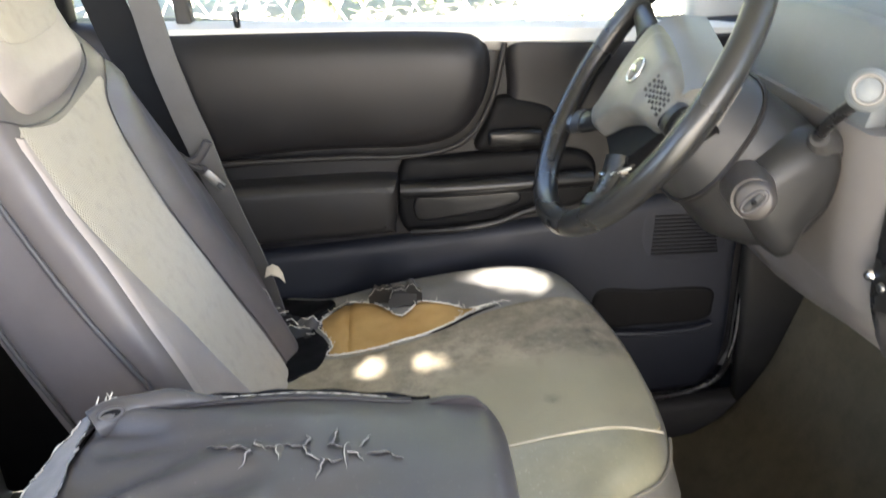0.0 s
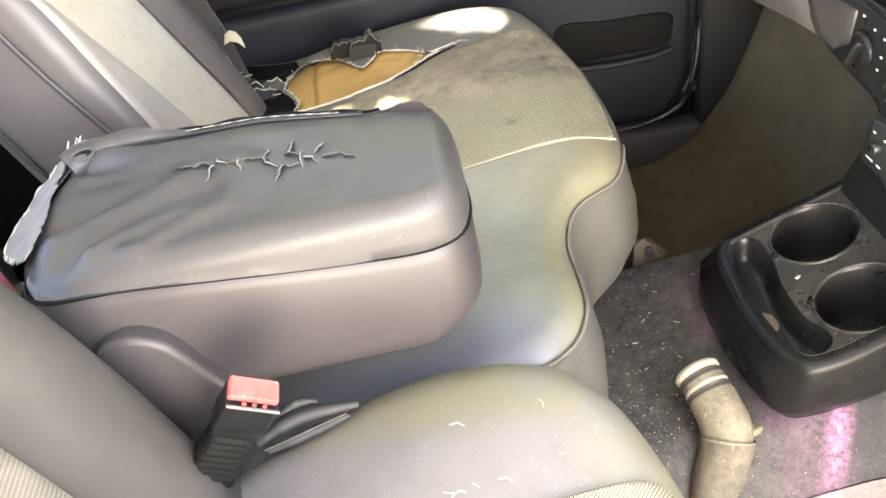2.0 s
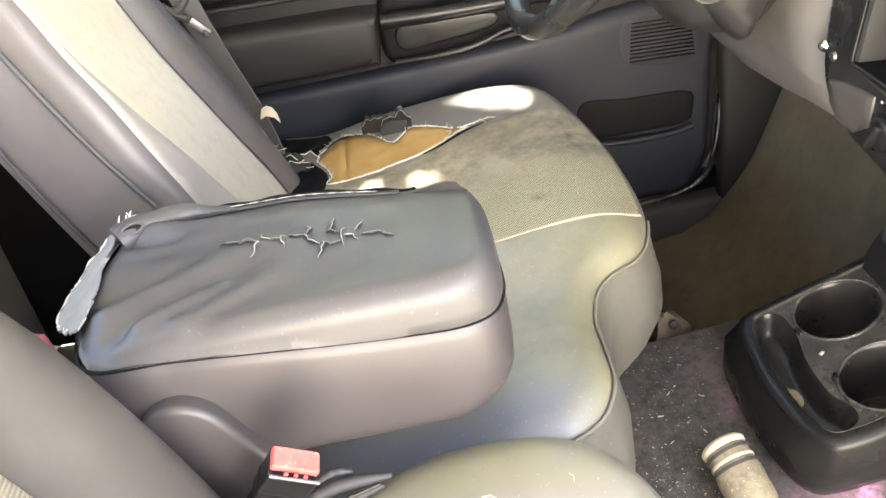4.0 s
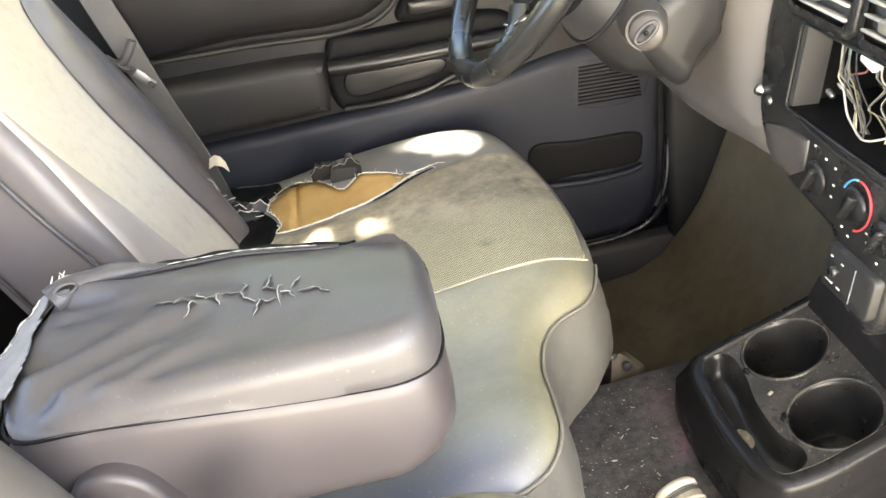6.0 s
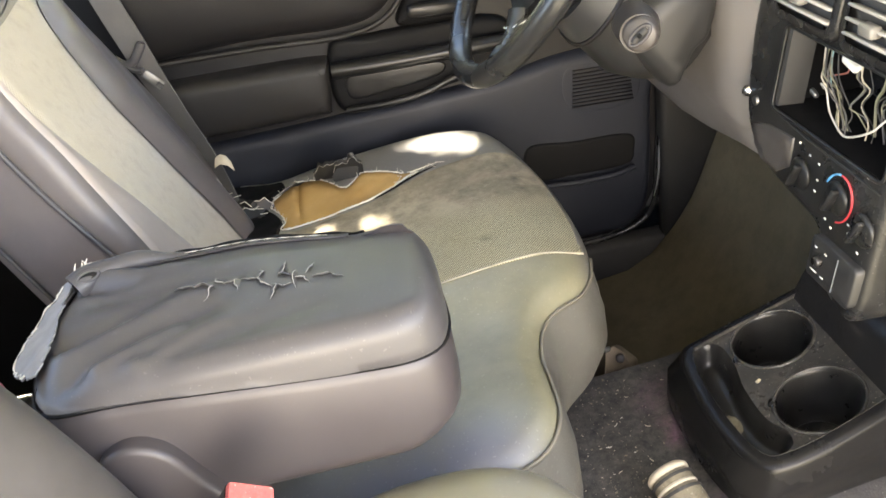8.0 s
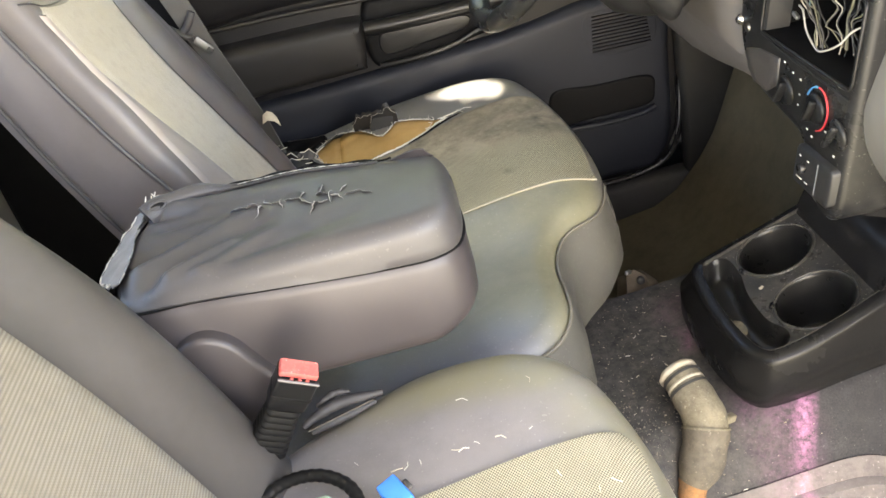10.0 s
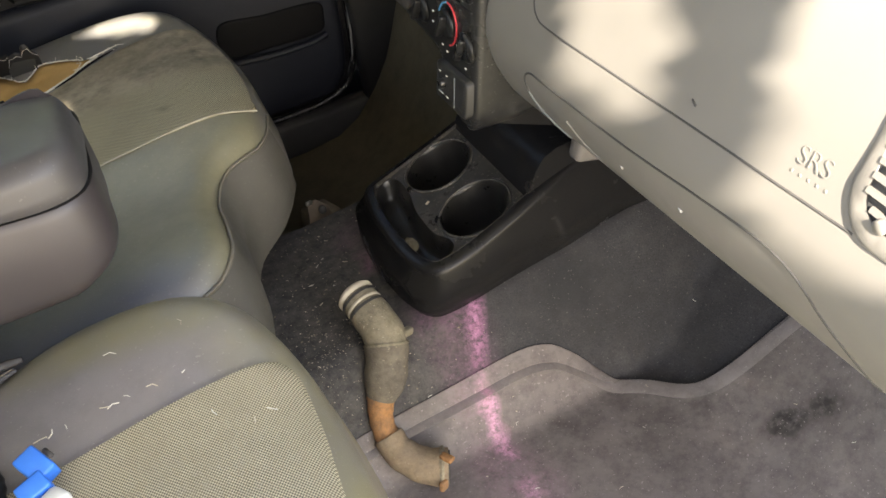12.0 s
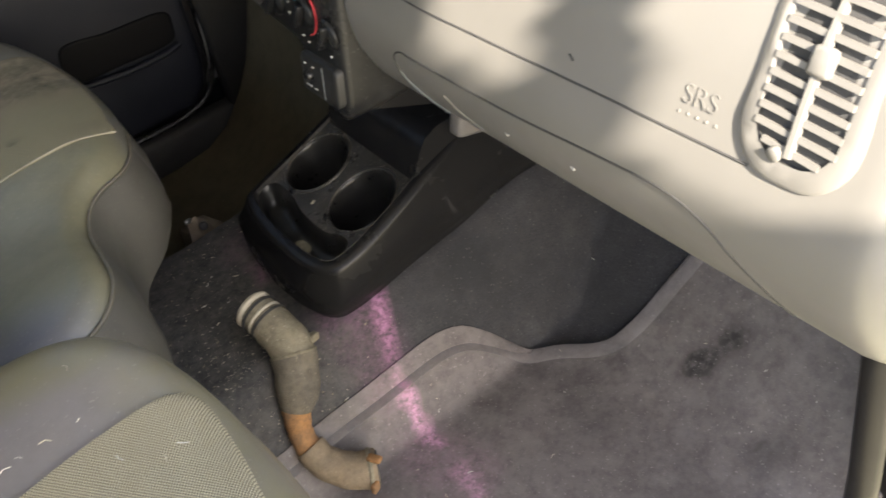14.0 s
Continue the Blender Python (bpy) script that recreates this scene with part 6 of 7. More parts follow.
stalk = part("gear_stalk", tube(spline([(0.575, 0.985, 0.778), (0.560, 0.955, 0.797), (0.560, 0.925, 0.824), tuple(KNOB + Vector((0.002, 0.008, -0.008)))], 20, False), lambda s: 0.006 + 0.0015 * s, 10), BLACK, column, "black gear stalk")
part("stalk_boot", tube(spline([(0.590, 1.00, 0.765), (0.570, 0.970, 0.783), (0.562, 0.957, 0.793)], 10, False), lambda s: 0.026 - 0.016 * s, 14), BLACK_DULL, column, "rubber boot of the stalk")
part("stalk_knob", rod(KNOB - K_OUT * 0.010, KNOB + K_OUT * 0.010, 0.0205, 0.0205, 26, 0.006), DASH_DARK, stalk, "grey round stalk knob")
part("knob_ring", tube([KNOB + K_OUT * 0.0100 + 0.0135 * (math.cos(radians(a)) * K_OUT.orthogonal().normalized() + math.sin(radians(a)) * K_OUT.cross(K_OUT.orthogonal().normalized())) for a in range(0, 360, 12)], 0.0024, 8, True), DASH, stalk, "pale ring on the knob")

# ---- console with cup holders ----
console = thing("cup_holder_console", (0.65, 0.755, 0.27), "dusty black plastic console with two cup holders", "console")
CON = spline([(0.482, 0.775), (0.485, 0.685), (0.500, 0.636), (0.535, 0.624), (0.62, 0.630), (0.78, 0.648), (0.95, 0.655), (0.95, 0.76), (0.95, 0.860), (0.78, 0.872), (0.62, 0.874), (0.53, 0.868), (0.494, 0.850)], 120)


def con_lift(x):
    return 0.092 * smooth_step(0.46, 0.84, x)


def con_top(x, y):
    return 0.336 + con_lift(x)


def con_pt(u, v, w):
    if w < 0.31:
        u -= 0.013 * smooth_step(0.56, 0.49, u)
        return Vector((u, v - 0.018 * smooth_step(0.55, 0.80, u) * smooth_step(0.75, 0.66, v), w + 0.05 * smooth_step(0.40, 0.90, u)))
    return Vector((u, v, w))


CUPS = ((0.600, 0.811), (0.597, 0.693))
CUP_R = 0.0475
deck_hole = offset(CON, -0.017)
part("shell", solid(CON, 0.02, con_top, quarter(0.011, 0.011, 5) + [(0.003, lambda w: w - 0.028), (0.004, 0.275), (-0.004, 0.262), (-0.012, 0.24)], con_pt, 0.011, deck_hole), CONSOLE_SHELL, console, "black moulded shell")


def deck_z(x, y):
    """The deck just below the rim."""
    return con_top(x, y) - 0.005


def circle(cx, cy, r, n=48):
    return [Vector((cx + r * math.cos(2 * math.pi * k / n), cy + r * math.sin(2 * math.pi * k / n))) for k in range(n)]


def well(name, outline, levels, material, label):
    """A sunken hollow: rings of (inward offset, depth below the deck) from its lip to a closed floor."""
    rings = [[Vector((p.x, p.y, deck_z(p.x, p.y) - depth)) for p in offset(outline, -inward)] for inward, depth in levels]
    bm = loft(rings, False)
    bm.verts.ensure_lookup_table()
    n = len(outline)
    bm.faces.new([bm.verts[len(bm.verts) - n + k] for k in range(n)])
    return part(name, bm, material, console, label)


tray = spline([(0.507, 0.655), (0.500, 0.70), (0.499, 0.76), (0.502, 0.812), (0.513, 0.842), (0.532, 0.850), (0.545, 0.838), (0.546, 0.80), (0.538, 0.755), (0.538, 0.70), (0.549, 0.672), (0.545, 0.652), (0.525, 0.645)], 70)
cups = [circle(x, y, CUP_R) for x, y in CUPS]
part("deck", solid(offset(CON, -0.0165), 0.012, deck_z, [(0.0, lambda w: w + 0.006)], flat_xy, 0.0, [tray] + cups, False), CONSOLE, console, "dusty sunken deck")
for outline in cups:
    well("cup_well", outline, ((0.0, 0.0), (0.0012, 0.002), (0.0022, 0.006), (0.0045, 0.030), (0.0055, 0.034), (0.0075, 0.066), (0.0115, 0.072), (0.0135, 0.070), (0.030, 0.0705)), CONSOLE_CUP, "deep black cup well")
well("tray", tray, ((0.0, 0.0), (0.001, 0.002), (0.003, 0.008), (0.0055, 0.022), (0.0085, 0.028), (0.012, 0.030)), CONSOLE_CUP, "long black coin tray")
for (cx, cy), a0 in zip(CUPS, (190, 150)):
    part("cup_lip", tube([Vector((cx + (CUP_R + 0.001) * math.cos(radians(a)), cy + (CUP_R + 0.001) * math.sin(radians(a)), deck_z(cx + CUP_R * math.cos(radians(a)), cy) + 0.0006)) for a in range(0, 360, 8)], 0.0022, 8, True), CONSOLE, console)
    tip = Vector((cx + (CUP_R + 0.002) * math.cos(radians(a0)), cy + (CUP_R + 0.002) * math.sin(radians(a0)), 0))
    part("cup_tab", block((tip.x, tip.y, deck_z(tip.x, tip.y) - 0.010), (0.010, 0.014, 0.026), 0.004, (0, 0, a0), 3), CONSOLE_SHELL, console, "rounded black cup tab")
part("front_riser", loft([[Vector((x, y, z - d)) for x, z in ((0.652, 0.378), (0.668, 0.412), (0.680, 0.428), (0.70, 0.436), (0.80, 0.445), (0.80, 0.38))] for y, d in ((0.648, 0.0), (0.70, 0.0), (0.80, 0.0), (0.864, 0.0))]), CONSOLE_SHELL, console, "raised black front of the deck")
part("coin_scrap", block((0.556, 0.757, con_top(0.556, 0.757) - 0.004), (0.007, 0.004, 0.0014), 0.0006, (0, -10, 30), 1), PALE, console, "tan paper scrap")
# the bright glint in the coin tray, put in as a small pale scrap
part("tray_glint", solid(spline([(0.510, 0.722), (0.516, 0.716), (0.522, 0.724), (0.521, 0.742), (0.514, 0.748), (0.509, 0.738)], 24), 0.003, lambda x, y: deck_z(x, y) - 0.026 + 0.004 * wob(x, y, 3, 120), [(0.0, lambda w: w - 0.001)], flat_xy), HOSE, console, "pale scrap standing for the glint in the tray")

# ---- seat belts ----
belt = thing("seat_belt", (-0.10, 1.36, 0.48), "grey seat belt webbing with metal tongue hanging by the door pillar", "seat belt")
path = spline([(-0.262, 1.372, 1.28), (-0.215, 1.355, 1.02), (-0.198, 1.35, 0.94), (-0.187, 1.35, 0.857), (-0.171, 1.35, 0.783), (-0.159, 1.35, 0.737), (-0.147, 1.348, 0.688), (-0.125, 1.343, 0.62), (-0.102, 1.338, 0.545), (-0.088, 1.332, 0.48), (-0.08, 1.33, 0.42)], 44, False)
turns = []
for p in path:
    f = smooth_step(0.74, 0.60, p.z)
    turns.append(Vector((0.90, -0.10, 0.33)).lerp(Vector((0.80, -0.55, 0.27)), f))
part("webbing", strip(path, turns, 0.041, 0.0022), WEBBING, belt, "grey webbing")
behind = spline([(-0.335, 1.395, 1.28), (-0.265, 1.385, 0.96), (-0.230, 1.378, 0.84), (-0.195, 1.372, 0.74), (-0.150, 1.366, 0.60), (-0.125, 1.36, 0.50)], 30, False)
part("webbing", strip(behind, [(0.90, -0.1, 0.33)] * len(behind), 0.060, 0.0022), POCKET, belt, "black second length of webbing behind")
part("tongue_loop", join(tube(spline([(-0.190, 1.340, 0.722), (-0.176, 1.336, 0.712), (-0.160, 1.334, 0.716), (-0.142, 1.336, 0.740)], 16, False), 0.0065, 10), tube(spline([(-0.188, 1.338, 0.720), (-0.165, 1.332, 0.703), (-0.152, 1.330, 0.700)], 10, False), 0.0075, 10, squash=0.6)), VINYL_LID, belt, "grey plastic tongue loop")
part("tongue", block((-0.142, 1.331, 0.683), (0.014, 0.003, 0.034), 0.001, (0, -38, 8)), TONGUE, belt, "dull metal tongue")
part("tongue_eye", block((-0.134, 1.329, 0.673), (0.007, 0.0045, 0.010), 0.001, (0, -38, 8)), BLACK_DULL, belt)
part("care_tag", strip([Vector((-0.088, 1.318, 0.535)), Vector((-0.078, 1.314, 0.541)), Vector((-0.068, 1.312, 0.537)), Vector((-0.062, 1.313, 0.526))], [(0.3, 0.3, 1), (0.2, 0.3, 1), (0.0, 0.4, 1), (-0.2, 0.4, 1)], 0.016, 0.0016), PALE, belt, "pale folded care tag")

buckle = thing("belt_buckle", (-0.03, 0.485, 0.49), "black seat belt buckle with red release button", "belt buckle")
BASE_B, TOP_B = Vector((-0.060, 0.500, 0.500)), Vector((0.021, 0.463, 0.624))
bd = (TOP_B - BASE_B).normalized()
bside = bd.cross(Vector((0.80, -0.05, 0.0))).normalized()
bw = bd.cross(bside).normalized()


def buckle_ring(s, hw, ht, r=0.004, n=5):
    c = BASE_B + bd * s
    return [c + bw * p.x + bside * p.y for p in rrect(-hw, hw, -ht, ht, min(r, ht * 0.9), n)]


L = (TOP_B - BASE_B).length
part("housing", loft([buckle_ring(L - 0.050, 0.0150, 0.0090), buckle_ring(L - 0.046, 0.0178, 0.0112), buckle_ring(L - 0.026, 0.0183, 0.0120), buckle_ring(L - 0.005, 0.0183, 0.0120)]), GLOSS, buckle, "black housing")
part("collar", loft([buckle_ring(L - 0.030, 0.0186, 0.0123), buckle_ring(L - 0.028, 0.0190, 0.0127), buckle_ring(L - 0.026, 0.0186, 0.0123)]), GLOSS, buckle)
button = part("release_button", loft([[p + bside * 0.0028 for p in buckle_ring(s, hw, ht, 0.002)] for s, hw, ht in ((L - 0.008, 0.0172, 0.0082), (L - 0.001, 0.0172, 0.0082), (L + 0.0008, 0.0162, 0.0074))]), RED, buckle, "scuffed red release button")
part("slot", loft([[p - bside * 0.0082 for p in buckle_ring(s, 0.0150, 0.0024, 0.001)] for s in (L - 0.006, L - 0.0040)]), POCKET, buckle, "black slot of the buckle")
for k in range(3):
    at = BASE_B + bd * (L - 0.0036) - bside * 0.0080 + bw * (-0.008 + 0.007 * k)
    part("tooth", rod(at - bd * 0.002, at + bd * 0.0012, 0.0017, None, 8), RED, buckle)
part("slot_rim", tube([BASE_B + bd * (L - 0.003) + bw * f * 0.0180 - bside * 0.0113 for f in (-1, -0.4, 0.4, 1)], 0.0014, 8), VINYL_GREY, buckle, "pale worn rim of the slot")
for k in range(11):
    wide = 1.30 - 0.030 * k
    part("sleeve_rib", loft([buckle_ring(0.0092 * k, 0.0140 * wide, 0.0090 * wide, 0.006), buckle_ring(0.0014 + 0.0092 * k, 0.0158 * wide, 0.0106 * wide, 0.007), buckle_ring(0.0034 + 0.0092 * k, 0.0164 * wide, 0.0112 * wide, 0.007), buckle_ring(0.0058 + 0.0092 * k, 0.0158 * wide, 0.0106 * wide, 0.007), buckle_ring(0.0092 + 0.0092 * k, 0.0140 * wide, 0.0090 * wide, 0.006)]), RUBBER, buckle, "ribbed rubber sleeve")
part("anchor_strap", tube(spline([(-0.066, 0.519, 0.535), (-0.058, 0.503, 0.532), (-0.056, 0.490, 0.528), (-0.060, 0.478, 0.520)], 16, False), 0.0045, 8, squash=0.5), HOSE_DARK, buckle, "dusty strap at the foot of the buckle")
gusset = thing("seat_gusset", (0.03, 0.53, 0.50), "dark wrinkled vinyl gusset tucked between armrest and seat", "seat trim")
GUSSET = surf("gusset_vinyl", (0.034, 0.031, 0.030), (0.024, 0.022, 0.021), 0.6, 8.0, 1200.0, 0.15)
for path, thick, seed in (([(-0.012, 0.520, 0.520), (0.010, 0.527, 0.527), (0.034, 0.532, 0.529), (0.072, 0.534, 0.527)], 0.0062, 1.0), ([(-0.004, 0.512, 0.517), (0.018, 0.517, 0.519), (0.040, 0.523, 0.520), (0.064, 0.529, 0.522)], 0.0046, 4.0),
                          ([(0.004, 0.536, 0.528), (0.024, 0.541, 0.535), (0.040, 0.541, 0.532)], 0.0040, 7.0)):
    part("fold", tube(spline([(x, y + 0.004, z - 0.011) for x, y, z in path], 30, False), lambda s: thick * (0.25 + 0.75 * math.sin(math.pi * (0.12 + 0.8 * s))) * (1 + 0.22 * wob(9 * s, seed, 0, 1.0)), 14), GUSSET, gusset)
part("fold_edge", tube(spline([(-0.006, 0.514, 0.5105), (0.018, 0.5195, 0.5125), (0.040, 0.526, 0.5135), (0.062, 0.532, 0.5145)], 24, False), 0.0006, 6), HOSE_DARK, gusset, "worn tan edge of the fold")

# ---- loose things ----
hose = thing("radiator_hose", (0.43, 0.56, 0.18), "dirty tan rubber hose with clamps and rusty joint on the floor", "hose")
hp = spline([(0.414, 0.683, 0.303), (0.420, 0.655, 0.292), (0.424, 0.625, 0.272), (0.410, 0.602, 0.240), (0.392, 0.590, 0.212)], 28, False)
part("upper_pipe", tube(hp[:16], lambda s: 0.0232 + 0.0040 * math.sin(math.pi * 0.55 * s) + 0.0005 * math.sin(19 * s), 22), HOSE, hose, "thick tan rubber pipe")
part("middle_pipe", tube(hp[14:], lambda s: 0.0282 - 0.002 * s + 0.0007 * math.sin(15 * s) - 0.0075 * smooth_step(0.72, 1.0, s), 22), HOSE_DARK, hose, "dark weathered pipe")
for k, (f, r) in enumerate(((0, 0.0258), (3, 0.0254))):
    c = hp[f]
    d = (hp[f + 1] - hp[f]).normalized()
    part("neck_band", rod(c - d * (0.004 if k else 0.008), c + d * (0.006 if k else 0.004), r, None, 24), PALE, hose)
part("neck_opening", rod(hp[0] - (hp[1] - hp[0]).normalized() * 0.0095, hp[0], 0.022, None, 20), BLACK_DULL, hose)
for f in (1, 4):
    c, d = hp[f], (hp[f + 1] - hp[f]).normalized()
    part("wire_clamp", rod(c + d * 0.001, c + d * 0.005, 0.0268, None, 24), BLACK_DULL, hose, "dark wire clamp")
c, d = hp[14], (hp[15] - hp[14]).normalized()
part("hose_clamp", rod(c - d * 0.003, c + d * 0.003, 0.0292, None, 24), HOSE, hose, "dirty band clamp")
part("clamp_screw", block(c + Vector((0.030, 0.0, 0.006)), (0.016, 0.010, 0.010), 0.002, (0, 20, 30)), HOSE, hose)
lp = spline([(0.393, 0.591, 0.214), (0.384, 0.580, 0.192), (0.382, 0.566, 0.172), (0.388, 0.548, 0.156)], 16, False)
part("rusty_joint", tube(lp, lambda s: 0.0185 - 0.003 * math.sin(math.pi * s) + 0.0006 * math.sin(31 * s), 16), HOSE_RUST, hose, "rusty orange joint")
ep = spline([(0.383, 0.564, 0.170), (0.388, 0.546, 0.154), (0.406, 0.524, 0.141), (0.422, 0.512, 0.138), (0.436, 0.505, 0.136)], 20, False)
part("lower_pipe", tube(ep, lambda s: 0.0195 + 0.0055 * s + 0.0005 * math.sin(23 * s), 18), HOSE_BROWN, hose, "brown dirty lower pipe end")
ed = (ep[-1] - ep[-3]).normalized()
part("end_clamp", rod(ep[-1] - ed * 0.013, ep[-1] - ed * 0.003, 0.0268, None, 24), HOSE, hose, "dirty band clamp")
part("end_clamp_screw", block(ep[-1] - ed * 0.008 + Vector((0.006, -0.010, 0.0262)), (0.010, 0.018, 0.007), 0.002, (0, 10, 30)), HOSE_RUST, hose, "rusted clamp screw")
part("end_clamp_lug", block(ep[-1] - ed * 0.008 + Vector((-0.010, -0.026, 0.0)), (0.012, 0.007, 0.014), 0.002, (0, 10, 30)), HOSE_RUST, hose)
part("end_opening", rod(ep[-1] - ed * 0.001, ep[-1] + ed * 0.0015, 0.021, None, 20), BLACK_DULL, hose)

plug = thing("wire_connector", (0.074, 0.382, 0.509), "blue plastic wire connector with white cap on the seat", "connector")
part("housing", block((0.076, 0.392, 0.522), (0.020, 0.030, 0.016), 0.002, (12, -8, 28)), BLUE, plug)
part("housing", block((0.072, 0.372, 0.517), (0.024, 0.018, 0.020), 0.002, (12, -8, 20)), BLUE, plug, "wider blue end")
part("latch", block((0.088, 0.394, 0.53), (0.004, 0.012, 0.004), 0.001, (0, 0, 28), 1), BLACK_DULL, plug)
part("cap", block((0.082, 0.352, 0.516), (0.028, 0.022, 0.016), 0.006, (0, 0, 35)), WHITE, plug, "white cap")
part("cable", tube(spline([(0.07, 0.362, 0.515), (0.044, 0.342, 0.511), (0.004, 0.332, 0.507), (-0.05, 0.36, 0.50)], 16, False), 0.004, 8), BLACK, plug)
loom = thing("wiring_loom", (-0.0, 0.40, 0.50), "black corrugated cable sleeve looping over the seat", "cable")
part("sleeve", tube(spline([(-0.075, 0.430, 0.492), (-0.035, 0.448, 0.512), (0.005, 0.442, 0.520), (0.035, 0.420, 0.516), (0.040, 0.385, 0.510), (0.01, 0.34, 0.502)], 90, False), lambda s: 0.0060 + 0.0004 * math.sin(s * 400), 12), RUBBER, loom)
bulb = thing("corroded_terminal", (0.005, 0.405, 0.50), "small corroded green metal terminal on the seat", "terminal")
part("body", rod((-0.012, 0.412, 0.508), (0.015, 0.398, 0.520), 0.010, 0.012, 16), GREEN, bulb)
part("cap", rod((0.015, 0.398, 0.520), (0.024, 0.392, 0.523), 0.009, 0.008, 14), WHITE, bulb)

def crumpled_cloth(centre, size, seed):
    """A soft bundle of cloth with deep folds."""
    rings = []
    for k in range(1, 16):
        a = math.pi * k / 16
        ring = []
        for q in range(30):
            b = 2 * math.pi * q / 30
            d = Vector((math.sin(a) * math.cos(b), math.sin(a) * math.sin(b), math.cos(a)))
            r = 1.0 + 0.30 * wob(d.x, d.y, d.z + seed, 2.2) + 0.12 * math.sin(7 * b + 4 * d.z)
            ring.append(Vector((centre[0] + size[0] * r * d.x, centre[1] + size[1] * r * d.y, centre[2] + size[2] * r * d.z)))
        rings.append(ring)
    return loft(rings)


ROSE = surf("rose_cloth", (0.66, 0.20, 0.27), (0.48, 0.12, 0.17), 0.9, 12.0, 700.0, 0.5)
rag = thing("cloth", (-0.245, 0.665, 0.53), "crumpled rose-pink cloth stuffed behind the armrest", "cloth")
part("fabric", crumpled_cloth((-0.254, 0.655, 0.572), (0.043, 0.058, 0.066), 3.0), ROSE, rag)

RUST = surf("rusty_steel", (0.17, 0.135, 0.098), (0.10, 0.08, 0.06), 0.8, 40.0, 500.0, 0.6)
scrap = thing("seat_bracket", (0.44, 0.985, 0.20), "tan rusty seat bracket with a dark bolt by the tunnel", "bracket")
part("plate", loft([[Vector(p) for p in ring] for ring in (((0.425, 0.965, 0.225), (0.470, 0.985, 0.225), (0.470, 0.990, 0.218), (0.425, 0.972, 0.218)), ((0.430, 0.972, 0.242), (0.466, 0.990, 0.240), (0.466, 0.995, 0.238), (0.430, 0.978, 0.240)),
                                                          ((0.434, 0.982, 0.258), (0.450, 0.994, 0.255), (0.450, 0.998, 0.253), (0.434, 0.987, 0.256)))]), RUST, scrap, "tan bent plate")
part("foot", block((0.452, 1.005, 0.190), (0.05, 0.05, 0.075), 0.006, (0, 8, 20)), RUST, scrap)
part("bolt", rod((0.455, 0.980, 0.243), (0.453, 0.972, 0.246), 0.0065, None, 12), BLACK_DULL, scrap, "dark bolt head")
# the sun glint on the bracket, modelled as a bright metal block
part("tip_glint", block((0.437, 0.983, 0.260), (0.012, 0.006, 0.007), 0.0015, (0, 15, 30), 1), SATIN, scrap, "bright metal tip standing for the bracket's glint")

# litter, threads and grass bits
litter = random.Random(21)


def stalk_bit(name, x, y, z, label, category, material, length, r):
    t = thing(name, (x, y, z), label, category, "scraps of straw")
    a = litter.uniform(0, 6.28)
    d = Vector((math.cos(a), math.sin(a), 0))
    e = Vector((-d.y, d.x, 0))
    part("strand", tube([Vector((x, y, z)) - d * length / 2, Vector((x, y, z + r)) + e * length * litter.uniform(-0.25, 0.25), Vector((x, y, z)) + d * length / 2], r, 5), material, t)


for k in range(46):
    x, y = (litter.uniform(0.30, 0.50), litter.uniform(0.58, 0.93)) if k % 3 else (litter.uniform(0.40, 0.90), litter.uniform(0.14, 0.56))
    if 0.46 < x and 0.62 < y < 0.89:
        continue
    on_mat = y < 0.56
    stalk_bit("straw_bit", x, y, (mat_z(x, y) if on_mat else floor_z(x, y)) + 0.002, "dry pale straw scrap on the floor", "straw", FRAY if k % 2 else PALE, litter.uniform(0.002, 0.008), litter.uniform(0.0003, 0.0006))
for k in range(24):
    x, y = litter.uniform(0.02, 0.26), litter.uniform(0.16, 0.52)
    if k < 8:
        x, y = litter.uniform(0.07, 0.26), 0.430 + 0.006 * litter.random()
    stalk_bit("grass_seed", x, y, pass_z(x, y) + 0.005, "pale dry grass seed stuck to the seat", "straw", FRAY if k % 3 else PALE, litter.uniform(0.004, 0.012), litter.uniform(0.0003, 0.0006))



def crumbs(name, label, count, box, height, sizes, material, seed, heap=None):
    """Fine scattered dirt: many small uneven grains in one mesh."""
    r = random.Random(seed)
    verts, faces = [], []
    for k in range(count):
        x, y = r.uniform(box[0], box[1]), r.uniform(box[2], box[3])
        if heap and k % 3 == 0:
            x, y = r.gauss(heap[0], heap[2]), r.gauss(heap[1], heap[3])
        z = height(x, y)
        if z is None:
            continue
        g = sizes[0] + (sizes[1] - sizes[0]) * r.random() ** 3
        a = r.uniform(0, 6.28)
        long = r.uniform(0.8, 2.2)
        n = len(verts)
        for dx, dy, dz in ((long, 0, 0), (0, 1, 0.1), (-long, 0.2, 0), (0.2, -1, 0), (0.1, 0.1, 0.8), (0, 0, -0.5)):
            dx, dy = dx * r.uniform(0.7, 1.2), dy * r.uniform(0.7, 1.2)
            verts.append((x + g * (dx * math.cos(a) - dy * math.sin(a)), y + g * (dx * math.sin(a) + dy * math.cos(a)), z + g * (0.3 + dz)))
        for q in range(4):
            faces += [(n + q, n + (q + 1) % 4, n + 4), (n + (q + 1) % 4, n + q, n + 5)]
    me = bpy.data.meshes.new(name)
    me.from_pydata(verts, [], faces)
    me.materials.append(material)
    ob = new(name, me)
    tagged(ob, label, "dirt", kind="stuff")


def floor_or_mat(x, y):
    if 0.45 < x and 0.62 < y < 0.90:
        return None
    return mat_z(x, y) + 0.0005 if y < 0.565 and x < 0.70 else floor_z(x, y) + 0.0005


